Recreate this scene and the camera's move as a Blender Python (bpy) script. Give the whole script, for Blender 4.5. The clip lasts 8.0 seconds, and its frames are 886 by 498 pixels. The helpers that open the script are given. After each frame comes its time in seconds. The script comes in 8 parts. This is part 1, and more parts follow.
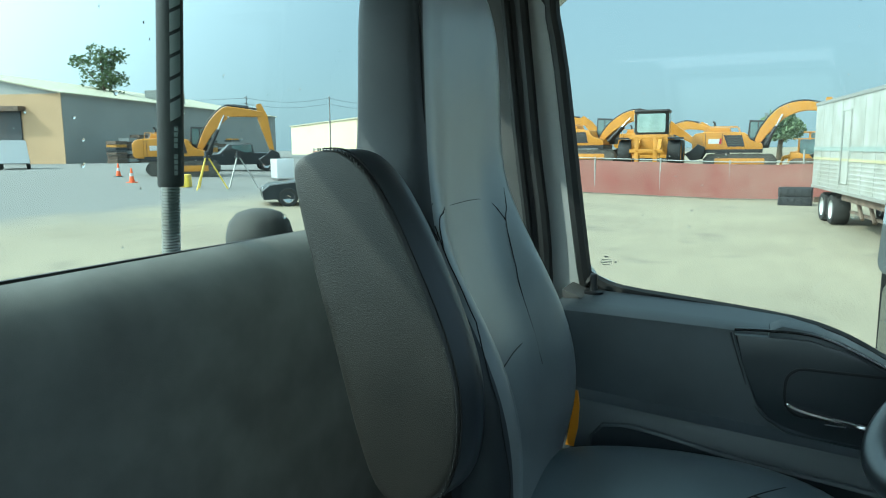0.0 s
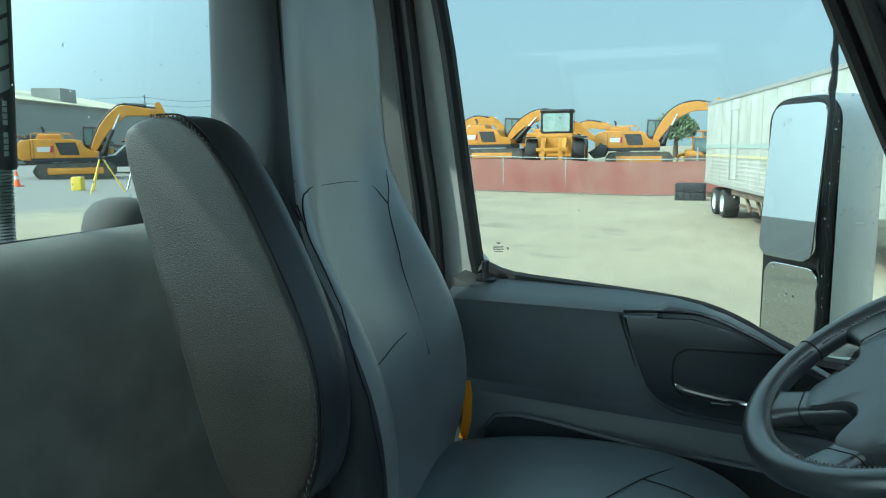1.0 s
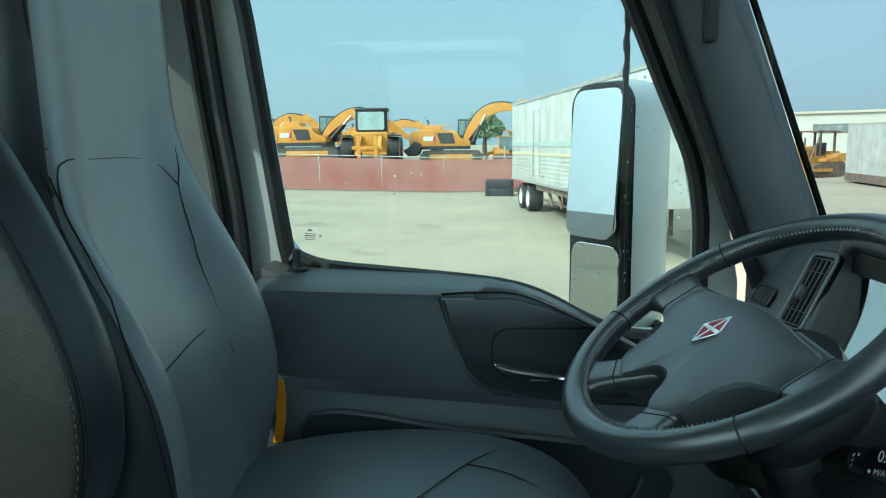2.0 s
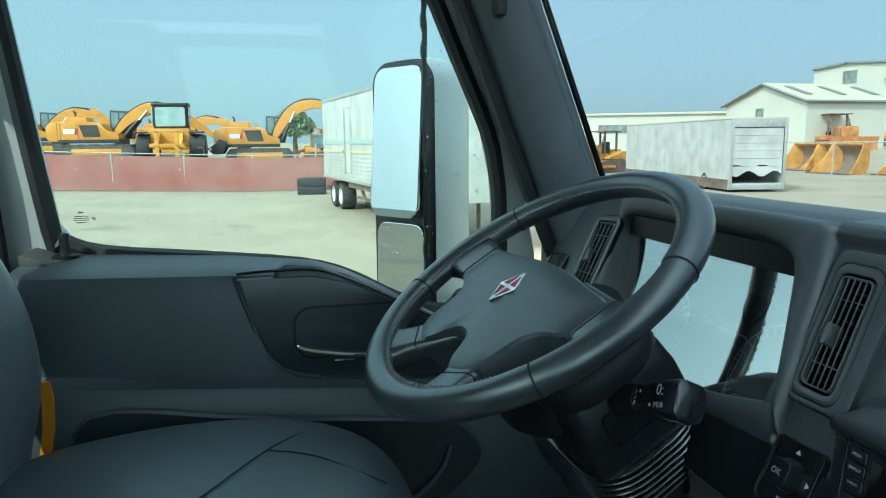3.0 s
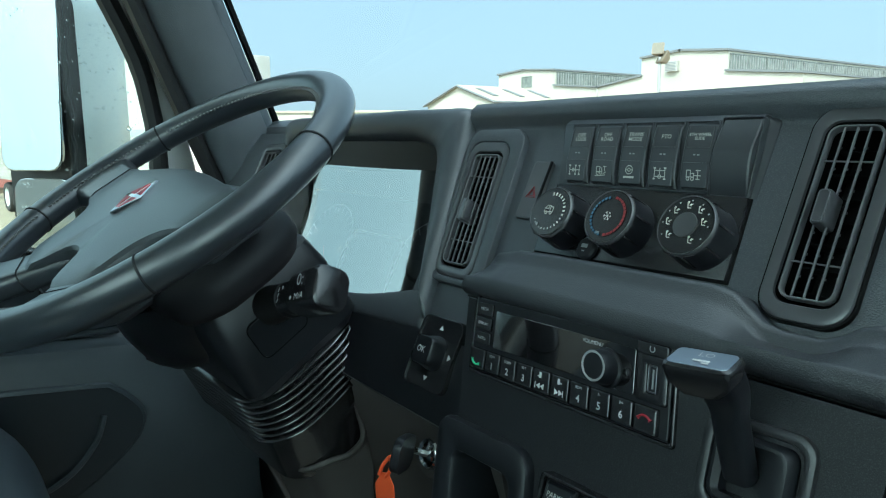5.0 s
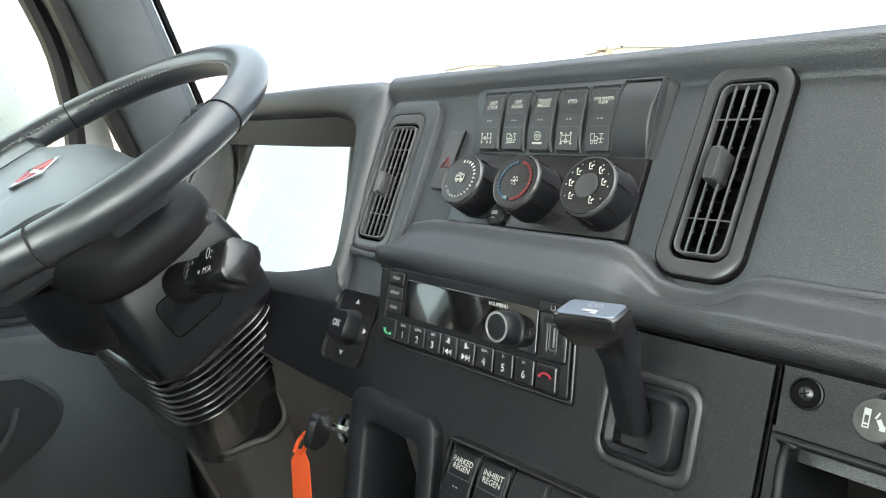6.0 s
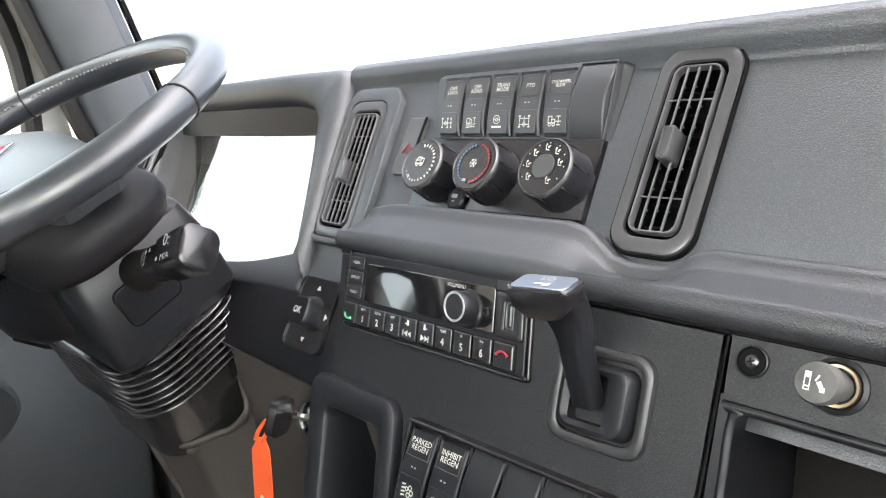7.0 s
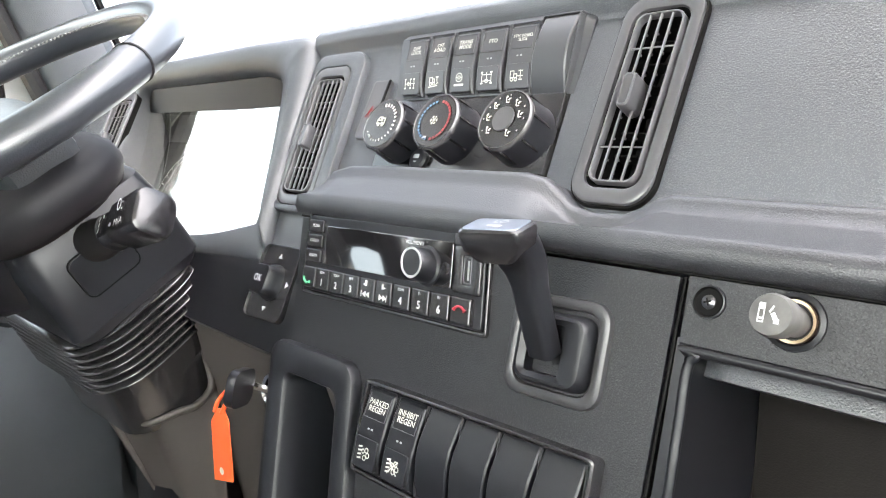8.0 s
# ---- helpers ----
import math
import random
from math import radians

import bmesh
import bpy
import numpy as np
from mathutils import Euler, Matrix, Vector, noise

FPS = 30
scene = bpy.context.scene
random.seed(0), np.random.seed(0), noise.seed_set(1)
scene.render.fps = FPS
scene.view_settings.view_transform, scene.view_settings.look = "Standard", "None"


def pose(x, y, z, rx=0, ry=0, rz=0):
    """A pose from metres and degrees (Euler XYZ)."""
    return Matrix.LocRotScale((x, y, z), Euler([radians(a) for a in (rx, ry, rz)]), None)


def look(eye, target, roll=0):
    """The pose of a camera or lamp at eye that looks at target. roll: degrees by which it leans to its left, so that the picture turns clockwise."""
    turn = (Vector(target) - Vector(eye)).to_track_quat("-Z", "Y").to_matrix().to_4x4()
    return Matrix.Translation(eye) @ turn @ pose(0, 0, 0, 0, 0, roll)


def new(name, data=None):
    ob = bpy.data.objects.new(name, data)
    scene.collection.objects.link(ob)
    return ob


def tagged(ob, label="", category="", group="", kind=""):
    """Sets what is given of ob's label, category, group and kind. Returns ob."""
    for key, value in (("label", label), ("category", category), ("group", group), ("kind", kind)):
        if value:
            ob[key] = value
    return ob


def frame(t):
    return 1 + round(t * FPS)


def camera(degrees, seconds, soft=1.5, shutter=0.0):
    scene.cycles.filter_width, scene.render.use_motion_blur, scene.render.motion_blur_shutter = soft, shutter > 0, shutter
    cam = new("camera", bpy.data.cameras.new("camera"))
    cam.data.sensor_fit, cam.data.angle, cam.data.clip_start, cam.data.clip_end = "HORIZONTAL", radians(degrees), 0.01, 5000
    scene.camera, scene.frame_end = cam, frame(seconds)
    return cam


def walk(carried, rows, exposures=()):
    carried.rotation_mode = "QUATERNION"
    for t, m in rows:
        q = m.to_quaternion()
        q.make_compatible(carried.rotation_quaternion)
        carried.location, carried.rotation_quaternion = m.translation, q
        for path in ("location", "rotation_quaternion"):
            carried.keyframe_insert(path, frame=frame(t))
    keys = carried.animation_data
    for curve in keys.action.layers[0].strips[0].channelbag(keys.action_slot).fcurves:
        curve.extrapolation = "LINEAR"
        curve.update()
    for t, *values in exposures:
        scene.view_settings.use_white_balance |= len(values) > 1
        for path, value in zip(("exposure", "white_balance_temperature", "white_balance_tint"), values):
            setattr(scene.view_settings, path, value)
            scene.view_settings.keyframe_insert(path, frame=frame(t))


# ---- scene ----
cam = camera(65.1, 8.0, soft=1.1)
PATH = [
    (0, (0.404, 0.302, 2.58), (-1.392, -0.531, 2.296), -0.5),
    (0.5, (0.369, 0.322, 2.565), (-1.455, -0.45, 2.288), -0.8),
    (1, (0.33, 0.325, 2.548), (-1.557, -0.275, 2.261), -0.8),
    (2.5, (0.24, 0.321, 2.495), (-1.73, 0.497, 2.195), -0.6),
    (3, (0.228, 0.347, 2.469), (-1.701, 0.779, 2.163), -0.5),
    (3.5, (0.209, 0.38, 2.426), (-1.639, 1.08, 2.115), -0.6),
    (4, (0.203, 0.409, 2.393), (-1.55, 1.321, 2.081), -0.5),
    (4.5, (0.201, 0.425, 2.371), (-1.469, 1.477, 2.051), -0.6),
    (5, (0.207, 0.439, 2.36), (-1.398, 1.589, 2.041), -0.5),
    (5.2, (0.209, 0.447, 2.357), (-1.378, 1.621, 2.036), -0.5),
    (6.5, (0.228, 0.465, 2.331), (-1.25, 1.77, 1.995), -0.5),
    (7, (0.229, 0.468, 2.327), (-1.232, 1.793, 1.995), -0.4),
    (7.5, (0.231, 0.476, 2.314), (-1.217, 1.813, 1.977), -0.4),
    (8, (0.234, 0.486, 2.3), (-1.198, 1.84, 1.96), -0.4),
]
EXPOSURES = [(0.0, 2.0, 5700, 4), (2.5, 2.03, 5620, 3), (3.5, 2.1, 5580, 2), (4.5, 2.27, 5580, 2), (4.8, 2.4, 5700, 4), (5.2, 2.6, 6000, 9), (5.5, 2.85, 6500, 14), (6.0, 3.85, 7200, 28), (6.3, 4.1, 7350, 38), (7.0, 4.27, 7350, 38), (8.0, 4.8, 7320, 38)]
walk(cam, [(t, look(eye, target, roll)) for t, eye, target, roll in PATH], EXPOSURES)

# ---- daylight ----
SUN_FROM = Vector((0.56, -0.73, 0.80)).normalized()   # towards the sun
world = bpy.data.worlds.new("sky")
scene.world = world
world.use_nodes = True
wn = world.node_tree
sky = wn.nodes.new("ShaderNodeTexSky")
sky.sky_type = "NISHITA"
sky.sun_disc = False
sky.sun_elevation = math.asin(SUN_FROM.z)
sky.sun_rotation = math.atan2(SUN_FROM.x, SUN_FROM.y)
sky.air_density = 1.0
sky.dust_density = 3.0
sky.ozone_density = 2.0
# thin high haze evens the sky out
haze = wn.nodes.new("ShaderNodeMix")
haze.data_type = "RGBA"
haze.inputs[0].default_value = 0.88
haze.inputs[7].default_value = (1.56, 1.98, 2.04, 1)
wn.links.new(sky.outputs[0], haze.inputs[6])
# bright veil of the haze round the sun
way = wn.nodes.new("ShaderNodeTexCoord")
toward = wn.nodes.new("ShaderNodeVectorMath")
toward.operation = "DOT_PRODUCT"
toward.inputs[1].default_value = SUN_FROM
wn.links.new(way.outputs["Generated"], toward.inputs[0])
near_sun = wn.nodes.new("ShaderNodeMapRange")
near_sun.interpolation_type = "SMOOTHSTEP"
near_sun.inputs[1].default_value, near_sun.inputs[2].default_value = 0.0, 1.0
wn.links.new(toward.outputs["Value"], near_sun.inputs[0])
veil = wn.nodes.new("ShaderNodeMix")
veil.data_type = "RGBA"
veil.inputs[7].default_value = (10.5, 11.3, 10.8, 1)
wn.links.new(near_sun.outputs[0], veil.inputs[0])
wn.links.new(haze.outputs[2], veil.inputs[6])
wn.links.new(veil.outputs[2], wn.nodes["Background"].inputs["Color"])
wn.nodes["Background"].inputs["Strength"].default_value = 0.115
sun_data = bpy.data.lights.new("sun", "SUN")
sun_data.energy, sun_data.angle, sun_data.color = 1.5, radians(0.6), (1.0, 0.88, 0.70)
sun = new("sun", sun_data)
sun.matrix_world = look((0, 0, 30), Vector((0, 0, 30)) - SUN_FROM)


# ---- materials ----
def mat(name, color, rough=0.5, metal=0.0, grain=0.0, grain_size=0.002, vary=0.15, vary_size=0.12, spec=0.5, coat=0.0,
        color2=None, rough_vary=0.12, cells=False, sparkle=0.0, coat_rough=0.3):
    """A surface with a colour that varies at a large scale, and relief at a small one (sizes in metres)."""
    m = bpy.data.materials.new(name)
    m.use_nodes = True
    t = m.node_tree
    b = t.nodes["Principled BSDF"]
    b.inputs["Metallic"].default_value = metal
    b.inputs["Specular IOR Level"].default_value = spec
    b.inputs["Coat Weight"].default_value = coat
    b.inputs["Coat Roughness"].default_value = coat_rough if coat < 1 else 0.03
    geo = t.nodes.new("ShaderNodeTexCoord")
    big = t.nodes.new("ShaderNodeTexNoise")
    big.inputs["Scale"].default_value, big.inputs["Detail"].default_value = 1.0 / vary_size, 6.0
    t.links.new(geo.outputs["Object"], big.inputs["Vector"])
    ramp = t.nodes.new("ShaderNodeMix")
    ramp.data_type = "RGBA"
    c2 = color2 or tuple(min(1.0, c * (1 + vary)) for c in color)
    c1 = color if color2 else tuple(c * (1 - vary) for c in color)
    ramp.inputs[6].default_value, ramp.inputs[7].default_value = (*c1, 1), (*c2, 1)
    sharp = t.nodes.new("ShaderNodeMapRange")
    sharp.inputs[1].default_value, sharp.inputs[2].default_value = 0.3, 0.7
    t.links.new(big.outputs["Fac"], sharp.inputs[0])
    t.links.new(sharp.outputs[0], ramp.inputs[0])
    if sparkle:
        # fine pale specks painted in for the sparkle of light on the grain
        speck = t.nodes.new("ShaderNodeTexNoise")
        speck.inputs["Scale"].default_value, speck.inputs["Detail"].default_value = 1500.0, 3.0
        t.links.new(geo.outputs["Object"], speck.inputs["Vector"])
        cut = t.nodes.new("ShaderNodeMapRange")
        cut.inputs[1].default_value, cut.inputs[2].default_value, cut.inputs[4].default_value = 0.50, 0.66, 0.28 * sparkle
        t.links.new(speck.outputs["Fac"], cut.inputs[0])
        spot = t.nodes.new("ShaderNodeMix")
        spot.data_type = "RGBA"
        spot.inputs[7].default_value = (0.30, 0.30, 0.30, 1)
        t.links.new(cut.outputs[0], spot.inputs[0])
        t.links.new(ramp.outputs[2], spot.inputs[6])
        t.links.new(spot.outputs[2], b.inputs["Base Color"])
    else:
        t.links.new(ramp.outputs[2], b.inputs["Base Color"])
    rr_ = t.nodes.new("ShaderNodeMapRange")
    rr_.inputs[3].default_value, rr_.inputs[4].default_value = max(0.02, rough - rough_vary * rough), min(1, rough + rough_vary * rough)
    t.links.new(big.outputs["Fac"], rr_.inputs[0])
    t.links.new(rr_.outputs[0], b.inputs["Roughness"])
    if grain:
        fine = t.nodes.new("ShaderNodeTexVoronoi" if cells else "ShaderNodeTexNoise")
        fine.inputs["Scale"].default_value = 1.0 / grain_size
        t.links.new(geo.outputs["Object"], fine.inputs["Vector"])
        bump = t.nodes.new("ShaderNodeBump")
        bump.inputs["Strength"].default_value, bump.inputs["Distance"].default_value = grain, grain_size * 0.5
        t.links.new(fine.outputs[0], bump.inputs["Height"])
        t.links.new(bump.outputs[0], b.inputs["Normal"])
    return m


def glass_mat(name, tint, gloss=1.0):
    """Thin clear glass: light goes straight through it, and Fresnel sets its shine."""
    m = bpy.data.materials.new(name)
    m.use_nodes = True
    t = m.node_tree
    t.nodes.remove(t.nodes["Principled BSDF"])
    clear, shine, mix, lay, pw, amt = (t.nodes.new("ShaderNode" + k) for k in ("BsdfTransparent", "BsdfGlossy", "MixShader", "LayerWeight", "Math", "Math"))
    clear.inputs[0].default_value = (*tint, 1)
    shine.inputs["Roughness"].default_value = 0.02
    lay.inputs[0].default_value = 0.5
    pw.operation, pw.inputs[1].default_value = "POWER", 5.0
    amt.operation, amt.inputs[1].default_value, amt.inputs[2].default_value = "MULTIPLY_ADD", 0.9 * gloss, 0.035 * gloss
    t.links.new(lay.outputs["Facing"], pw.inputs[0])
    t.links.new(pw.outputs[0], amt.inputs[0])
    t.links.new(amt.outputs[0], mix.inputs[0])
    t.links.new(clear.outputs[0], mix.inputs[1])
    t.links.new(shine.outputs[0], mix.inputs[2])
    t.links.new(mix.outputs[0], t.nodes["Material Output"].inputs[0])
    return m


def cover_mat(name, gloss):
    """A dark clear cover: part of the light passes, the rest is mirrored."""
    m = bpy.data.materials.new(name)
    m.use_nodes = True
    t = m.node_tree
    t.nodes.remove(t.nodes["Principled BSDF"])
    clear, shine, mix = (t.nodes.new("ShaderNode" + k) for k in ("BsdfTransparent", "BsdfGlossy", "MixShader"))
    clear.inputs[0].default_value = (0.8, 0.8, 0.8, 1)
    shine.inputs["Color"].default_value = (1.0, 0.99, 0.94, 1)
    shine.inputs["Roughness"].default_value = 0.03
    mix.inputs[0].default_value = gloss
    t.links.new(clear.outputs[0], mix.inputs[1])
    t.links.new(shine.outputs[0], mix.inputs[2])
    t.links.new(mix.outputs[0], t.nodes["Material Output"].inputs[0])
    return m


DASH = mat("dash_plastic", (0.031, 0.036, 0.043), 0.37, grain=0.85, grain_size=0.0009, vary=0.22, spec=1.0, sparkle=0.58)
# dash plastic darkened for the ledge, whose shade is put into the colour
DASH_SHADED = mat("shaded_dash_plastic", (0.024, 0.026, 0.030), 0.40, grain=0.7, grain_size=0.0008, vary=0.25, spec=0.7, sparkle=0.32)
DASH_LOW = mat("lower_dash_plastic", (0.0090, 0.0102, 0.0122), 0.40, grain=0.75, grain_size=0.0008, vary=0.25, spec=0.45, sparkle=0.26)
BLACK = mat("black_plastic", (0.009, 0.0100, 0.0124), 0.35, grain=0.25, grain_size=0.0006, spec=0.45)
SATIN = mat("satin_black_plastic", (0.011, 0.011, 0.0125), 0.25, grain=0.08, grain_size=0.0006, spec=0.8)
DEEP = mat("recess_black", (0.004, 0.004, 0.004), 0.6, spec=0.1)
GREY_TRIM = mat("grey_trim", (0.085, 0.084, 0.082), 0.6, grain=0.3, grain_size=0.0015, cells=True)
DARK_TRIM = mat("dark_grey_trim", (0.085, 0.095, 0.105), 0.55, grain=0.3, grain_size=0.0015, cells=True)
DOOR_TRIM = mat("door_trim", (0.050, 0.062, 0.073), 0.45, grain=0.35, grain_size=0.0008, spec=0.7)
WALL_TRIM = mat("rear_wall_vinyl", (0.20, 0.203, 0.192), 0.6, grain=0.5, grain_size=0.0016, vary=0.25)
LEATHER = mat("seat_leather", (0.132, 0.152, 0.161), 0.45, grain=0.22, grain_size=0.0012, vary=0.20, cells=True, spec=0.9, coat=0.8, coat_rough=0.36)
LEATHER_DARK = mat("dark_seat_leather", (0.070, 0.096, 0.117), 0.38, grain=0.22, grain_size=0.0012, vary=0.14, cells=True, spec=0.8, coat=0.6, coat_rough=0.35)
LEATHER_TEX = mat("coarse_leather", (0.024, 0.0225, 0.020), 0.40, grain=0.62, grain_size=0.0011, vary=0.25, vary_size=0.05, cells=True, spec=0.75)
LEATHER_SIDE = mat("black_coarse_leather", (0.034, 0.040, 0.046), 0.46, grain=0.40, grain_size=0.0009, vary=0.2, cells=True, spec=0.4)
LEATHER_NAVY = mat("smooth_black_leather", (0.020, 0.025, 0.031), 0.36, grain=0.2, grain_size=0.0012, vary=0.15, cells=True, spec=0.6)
THREAD = mat("thread", (0.012, 0.012, 0.013), 0.7)
SEAT_STITCH = mat("dark_thread", (0.05, 0.05, 0.05), 0.7)
DARK_STEEL = mat("dark_steel", (0.14, 0.14, 0.15), 0.3, metal=1.0)
STITCH = mat("pale_thread", (0.17, 0.17, 0.17), 0.7)
RIM = mat("wheel_leather", (0.022, 0.028, 0.034), 0.36, grain=0.16, grain_size=0.0012, cells=True, spec=0.9, coat=0.75, coat_rough=0.30)
RUBBER = mat("rubber", (0.009, 0.009, 0.009), 0.55, grain=0.1, grain_size=0.002)
CHROME = mat("chrome", (0.75, 0.75, 0.76), 0.10, metal=1.0, vary=0.05)
STEEL = mat("zinc_steel", (0.55, 0.57, 0.58), 0.28, metal=1.0)
BRASS = mat("dull_brass", (0.55, 0.42, 0.28), 0.35, metal=1.0)
KNEE = mat("warm_grey_plastic", (0.060, 0.054, 0.050), 0.5, grain=0.4, grain_size=0.0008)
BIN = mat("bin_lining", (0.013, 0.0115, 0.0105), 0.7, grain=0.3, grain_size=0.001, spec=0.15)
# unseen floor mat, made paler than rubber to bounce light into the cab
FLOOR_MAT = mat("lightened_floor_mat", (0.07, 0.068, 0.064), 0.8, grain=0.4, grain_size=0.006, vary=0.4)
INK = mat("white_print", (0.55, 0.55, 0.55), 0.5, vary=0.05)
INK_DIM = mat("grey_print", (0.30, 0.31, 0.31), 0.5, vary=0.05)
RED_INK = mat("red_print", (0.40, 0.015, 0.03), 0.5)
BLUE_DIM = mat("dim_blue_print", (0.035, 0.11, 0.19), 0.5)
GREEN_INK = mat("green_print", (0.05, 0.45, 0.22), 0.5)
ORANGE_TAG = mat("orange_tag", (0.85, 0.11, 0.03), 0.45, vary=0.08)
DULL_RED = mat("dull_red_print", (0.20, 0.015, 0.02), 0.5)
YELLOW_PLASTIC = mat("yellow_plastic", (0.80, 0.30, 0.015), 0.4)
LENS = cover_mat("screen_cover", 0.56)
DISPLAY = mat("radio_window", (0.006, 0.006, 0.007), 0.06, vary=0.05, spec=1.0, rough_vary=0.0, coat=1.0)
GLASS = glass_mat("window_glass", (0.74, 0.82, 0.81), 0.4)
SCREEN_GLASS = glass_mat("tinted_windscreen_glass", (0.52, 0.59, 0.61))
HEADLINER = mat("grey_headliner", (0.50, 0.56, 0.60), 0.85, grain=0.3, grain_size=0.003)
MIRROR = mat("mirror_silver", (0.35, 0.375, 0.38), 0.015, metal=1.0, vary=0.01, rough_vary=0.0)
CAB_PAINT = mat("white_cab_paint", (0.46, 0.47, 0.46), 0.3, vary=0.04, coat=0.4)
SILVER_COVER = mat("silver_mirror_cover", (0.60, 0.62, 0.62), 0.40, metal=0.3, vary=0.06)


# ---- mesh helpers ----
def frame_of(o, u, v):
    """A pose from an origin and the directions of its local x and y."""
    u, v = Vector(u).normalized(), Vector(v)
    n = u.cross(v).normalized()
    v = n.cross(u)
    m = Matrix((u, v, n)).transposed().to_4x4()
    m.translation = o
    return m


def at(m, x, y, z=0.0, turn=0.0):
    return m @ pose(x, y, z, 0, 0, turn)


def part(name, bm, material, parent=None, label="", angle=35):
    me = bpy.data.meshes.new(name)
    bmesh.ops.recalc_face_normals(bm, faces=bm.faces)
    bm.to_mesh(me)
    bm.free()
    me.materials.append(material)
    me.shade_smooth()
    me.set_sharp_from_angle(angle=radians(angle))
    ob = new(name, me)
    if parent:
        ob.parent = parent
    if label:
        ob["label"] = label
    return ob


def thing(name, label, category, group="", kind=""):
    return tagged(new(name), label, category, group, kind)


def setting(name, bm, material, label, category="", angle=35):
    return tagged(part(name, bm, material, angle=angle), label, category or name.split("_")[0], kind="structure")


def outline(w, h, r, n=4):
    """A rounded rectangle round the origin, counter-clockwise."""
    r = max(1e-5, min(r, w / 2 - 1e-5, h / 2 - 1e-5))
    pts = []
    for cx, cy, a0 in ((w / 2 - r, h / 2 - r, 0), (r - w / 2, h / 2 - r, 90), (r - w / 2, r - h / 2, 180), (w / 2 - r, r - h / 2, 270)):
        for k in range(n + 1):
            a = radians(a0 + 90 * k / n)
            pts.append((cx + r * math.cos(a), cy + r * math.sin(a)))
    return pts


def loft(bm, rings, cap0=True, cap1=True, closed=True):
    rows = [[bm.verts.new(p) for p in ring] for ring in rings]
    for a, b in zip(rows, rows[1:]):
        n = len(a)
        for k in range(n if closed else n - 1):
            bm.faces.new((a[k], a[(k + 1) % n], b[(k + 1) % n], b[k]))
    if cap0:
        bm.faces.new(rows[0][::-1])
    if cap1:
        bm.faces.new(rows[-1])
    return bm


def slab(bm, w, h, r, d0, d1, bev, m, n=4):
    """A rounded plate from depth d0 to d1 along the local z, its front edge rounded."""
    rings = []
    for inset, d in ((0, d0), (0, d1 - bev), (bev * 0.3, d1 - bev * 0.3), (bev, d1), (bev * 1.25, d1)):
        rings.append([m @ Vector((x, y, d)) for x, y in outline(w - 2 * inset, h - 2 * inset, r - inset * 0.6, n)])
    return loft(bm, rings)


def bezel(bm, w, h, r, wi, hi, ri, d0, d1, bev, m, n=4, dx=0.0, dy=0.0, floor=None):
    """A rounded frame with a rounded hole; with floor given, the hole is closed at that depth."""
    rings = []
    for inset, d in ((0, d0), (0, d1 - bev), (bev * 0.3, d1 - bev * 0.3), (bev, d1)):
        rings.append([m @ Vector((x, y, d)) for x, y in outline(w - 2 * inset, h - 2 * inset, r - inset * 0.6, n)])
    for out, d in ((bev, d1), (bev * 0.3, d1 - bev * 0.3), (0, d1 - bev), (0, d0 if floor is None else floor)):
        rings.append([m @ Vector((x + dx, y + dy, d)) for x, y in outline(wi + 2 * out, hi + 2 * out, ri + out * 0.6, n)])
    return loft(bm, rings, False, floor is not None)


def lathe(bm, profile, m, seg=24, cap0=True, cap1=True):
    """Turns (radius, height) pairs round the local z."""
    rings = [[m @ Vector((r * math.cos(2 * math.pi * k / seg), r * math.sin(2 * math.pi * k / seg), z)) for k in range(seg)] for r, z in profile]
    return loft(bm, rings, cap0, cap1)


def tube(bm, pts, r, seg=8, closed=False, flat=1.0, caps=True, up=None):
    """A round bar along points; r is a number or one for each point."""
    pts = [Vector(p) for p in pts]
    rads = r if isinstance(r, (list, tuple)) else [r] * len(pts)
    n, rings, side = len(pts), [], None
    for k, p in enumerate(pts):
        a, b = pts[(k - 1) % n] if closed or k else p, pts[(k + 1) % n] if closed or k < n - 1 else p
        d = (b - a).normalized()
        if side is None:
            ref = Vector(up) if up else (Vector((0, 0, 1)) if abs(d.z) < 0.9 else Vector((1, 0, 0)))
            side = d.cross(ref).normalized()
        side = (side - d * side.dot(d)).normalized()
        other = d.cross(side)
        rings.append([p + rads[k] * (math.cos(2 * math.pi * j / seg) * side + flat * math.sin(2 * math.pi * j / seg) * other) for j in range(seg)])
    if closed:
        rings.append(rings[0])
        loft(bm, rings, False, False)
        bmesh.ops.remove_doubles(bm, verts=bm.verts, dist=1e-6)
        return bm
    return loft(bm, rings, caps, caps)


def box(bm, x0, x1, y0, y1, z0, z1, m=Matrix(), bev=0.0):
    vs = [bm.verts.new(m @ Vector((x, y, z))) for x in (x0, x1) for y in (y0, y1) for z in (z0, z1)]
    fs = [bm.faces.new([vs[k] for k in q]) for q in ((0, 1, 3, 2), (4, 6, 7, 5), (0, 4, 5, 1), (2, 3, 7, 6), (0, 2, 6, 4), (1, 5, 7, 3))]
    if bev:
        es = list({e for f in fs for e in f.edges})
        bmesh.ops.bevel(bm, geom=es, offset=bev, segments=2, affect="EDGES", profile=0.6)
    return bm


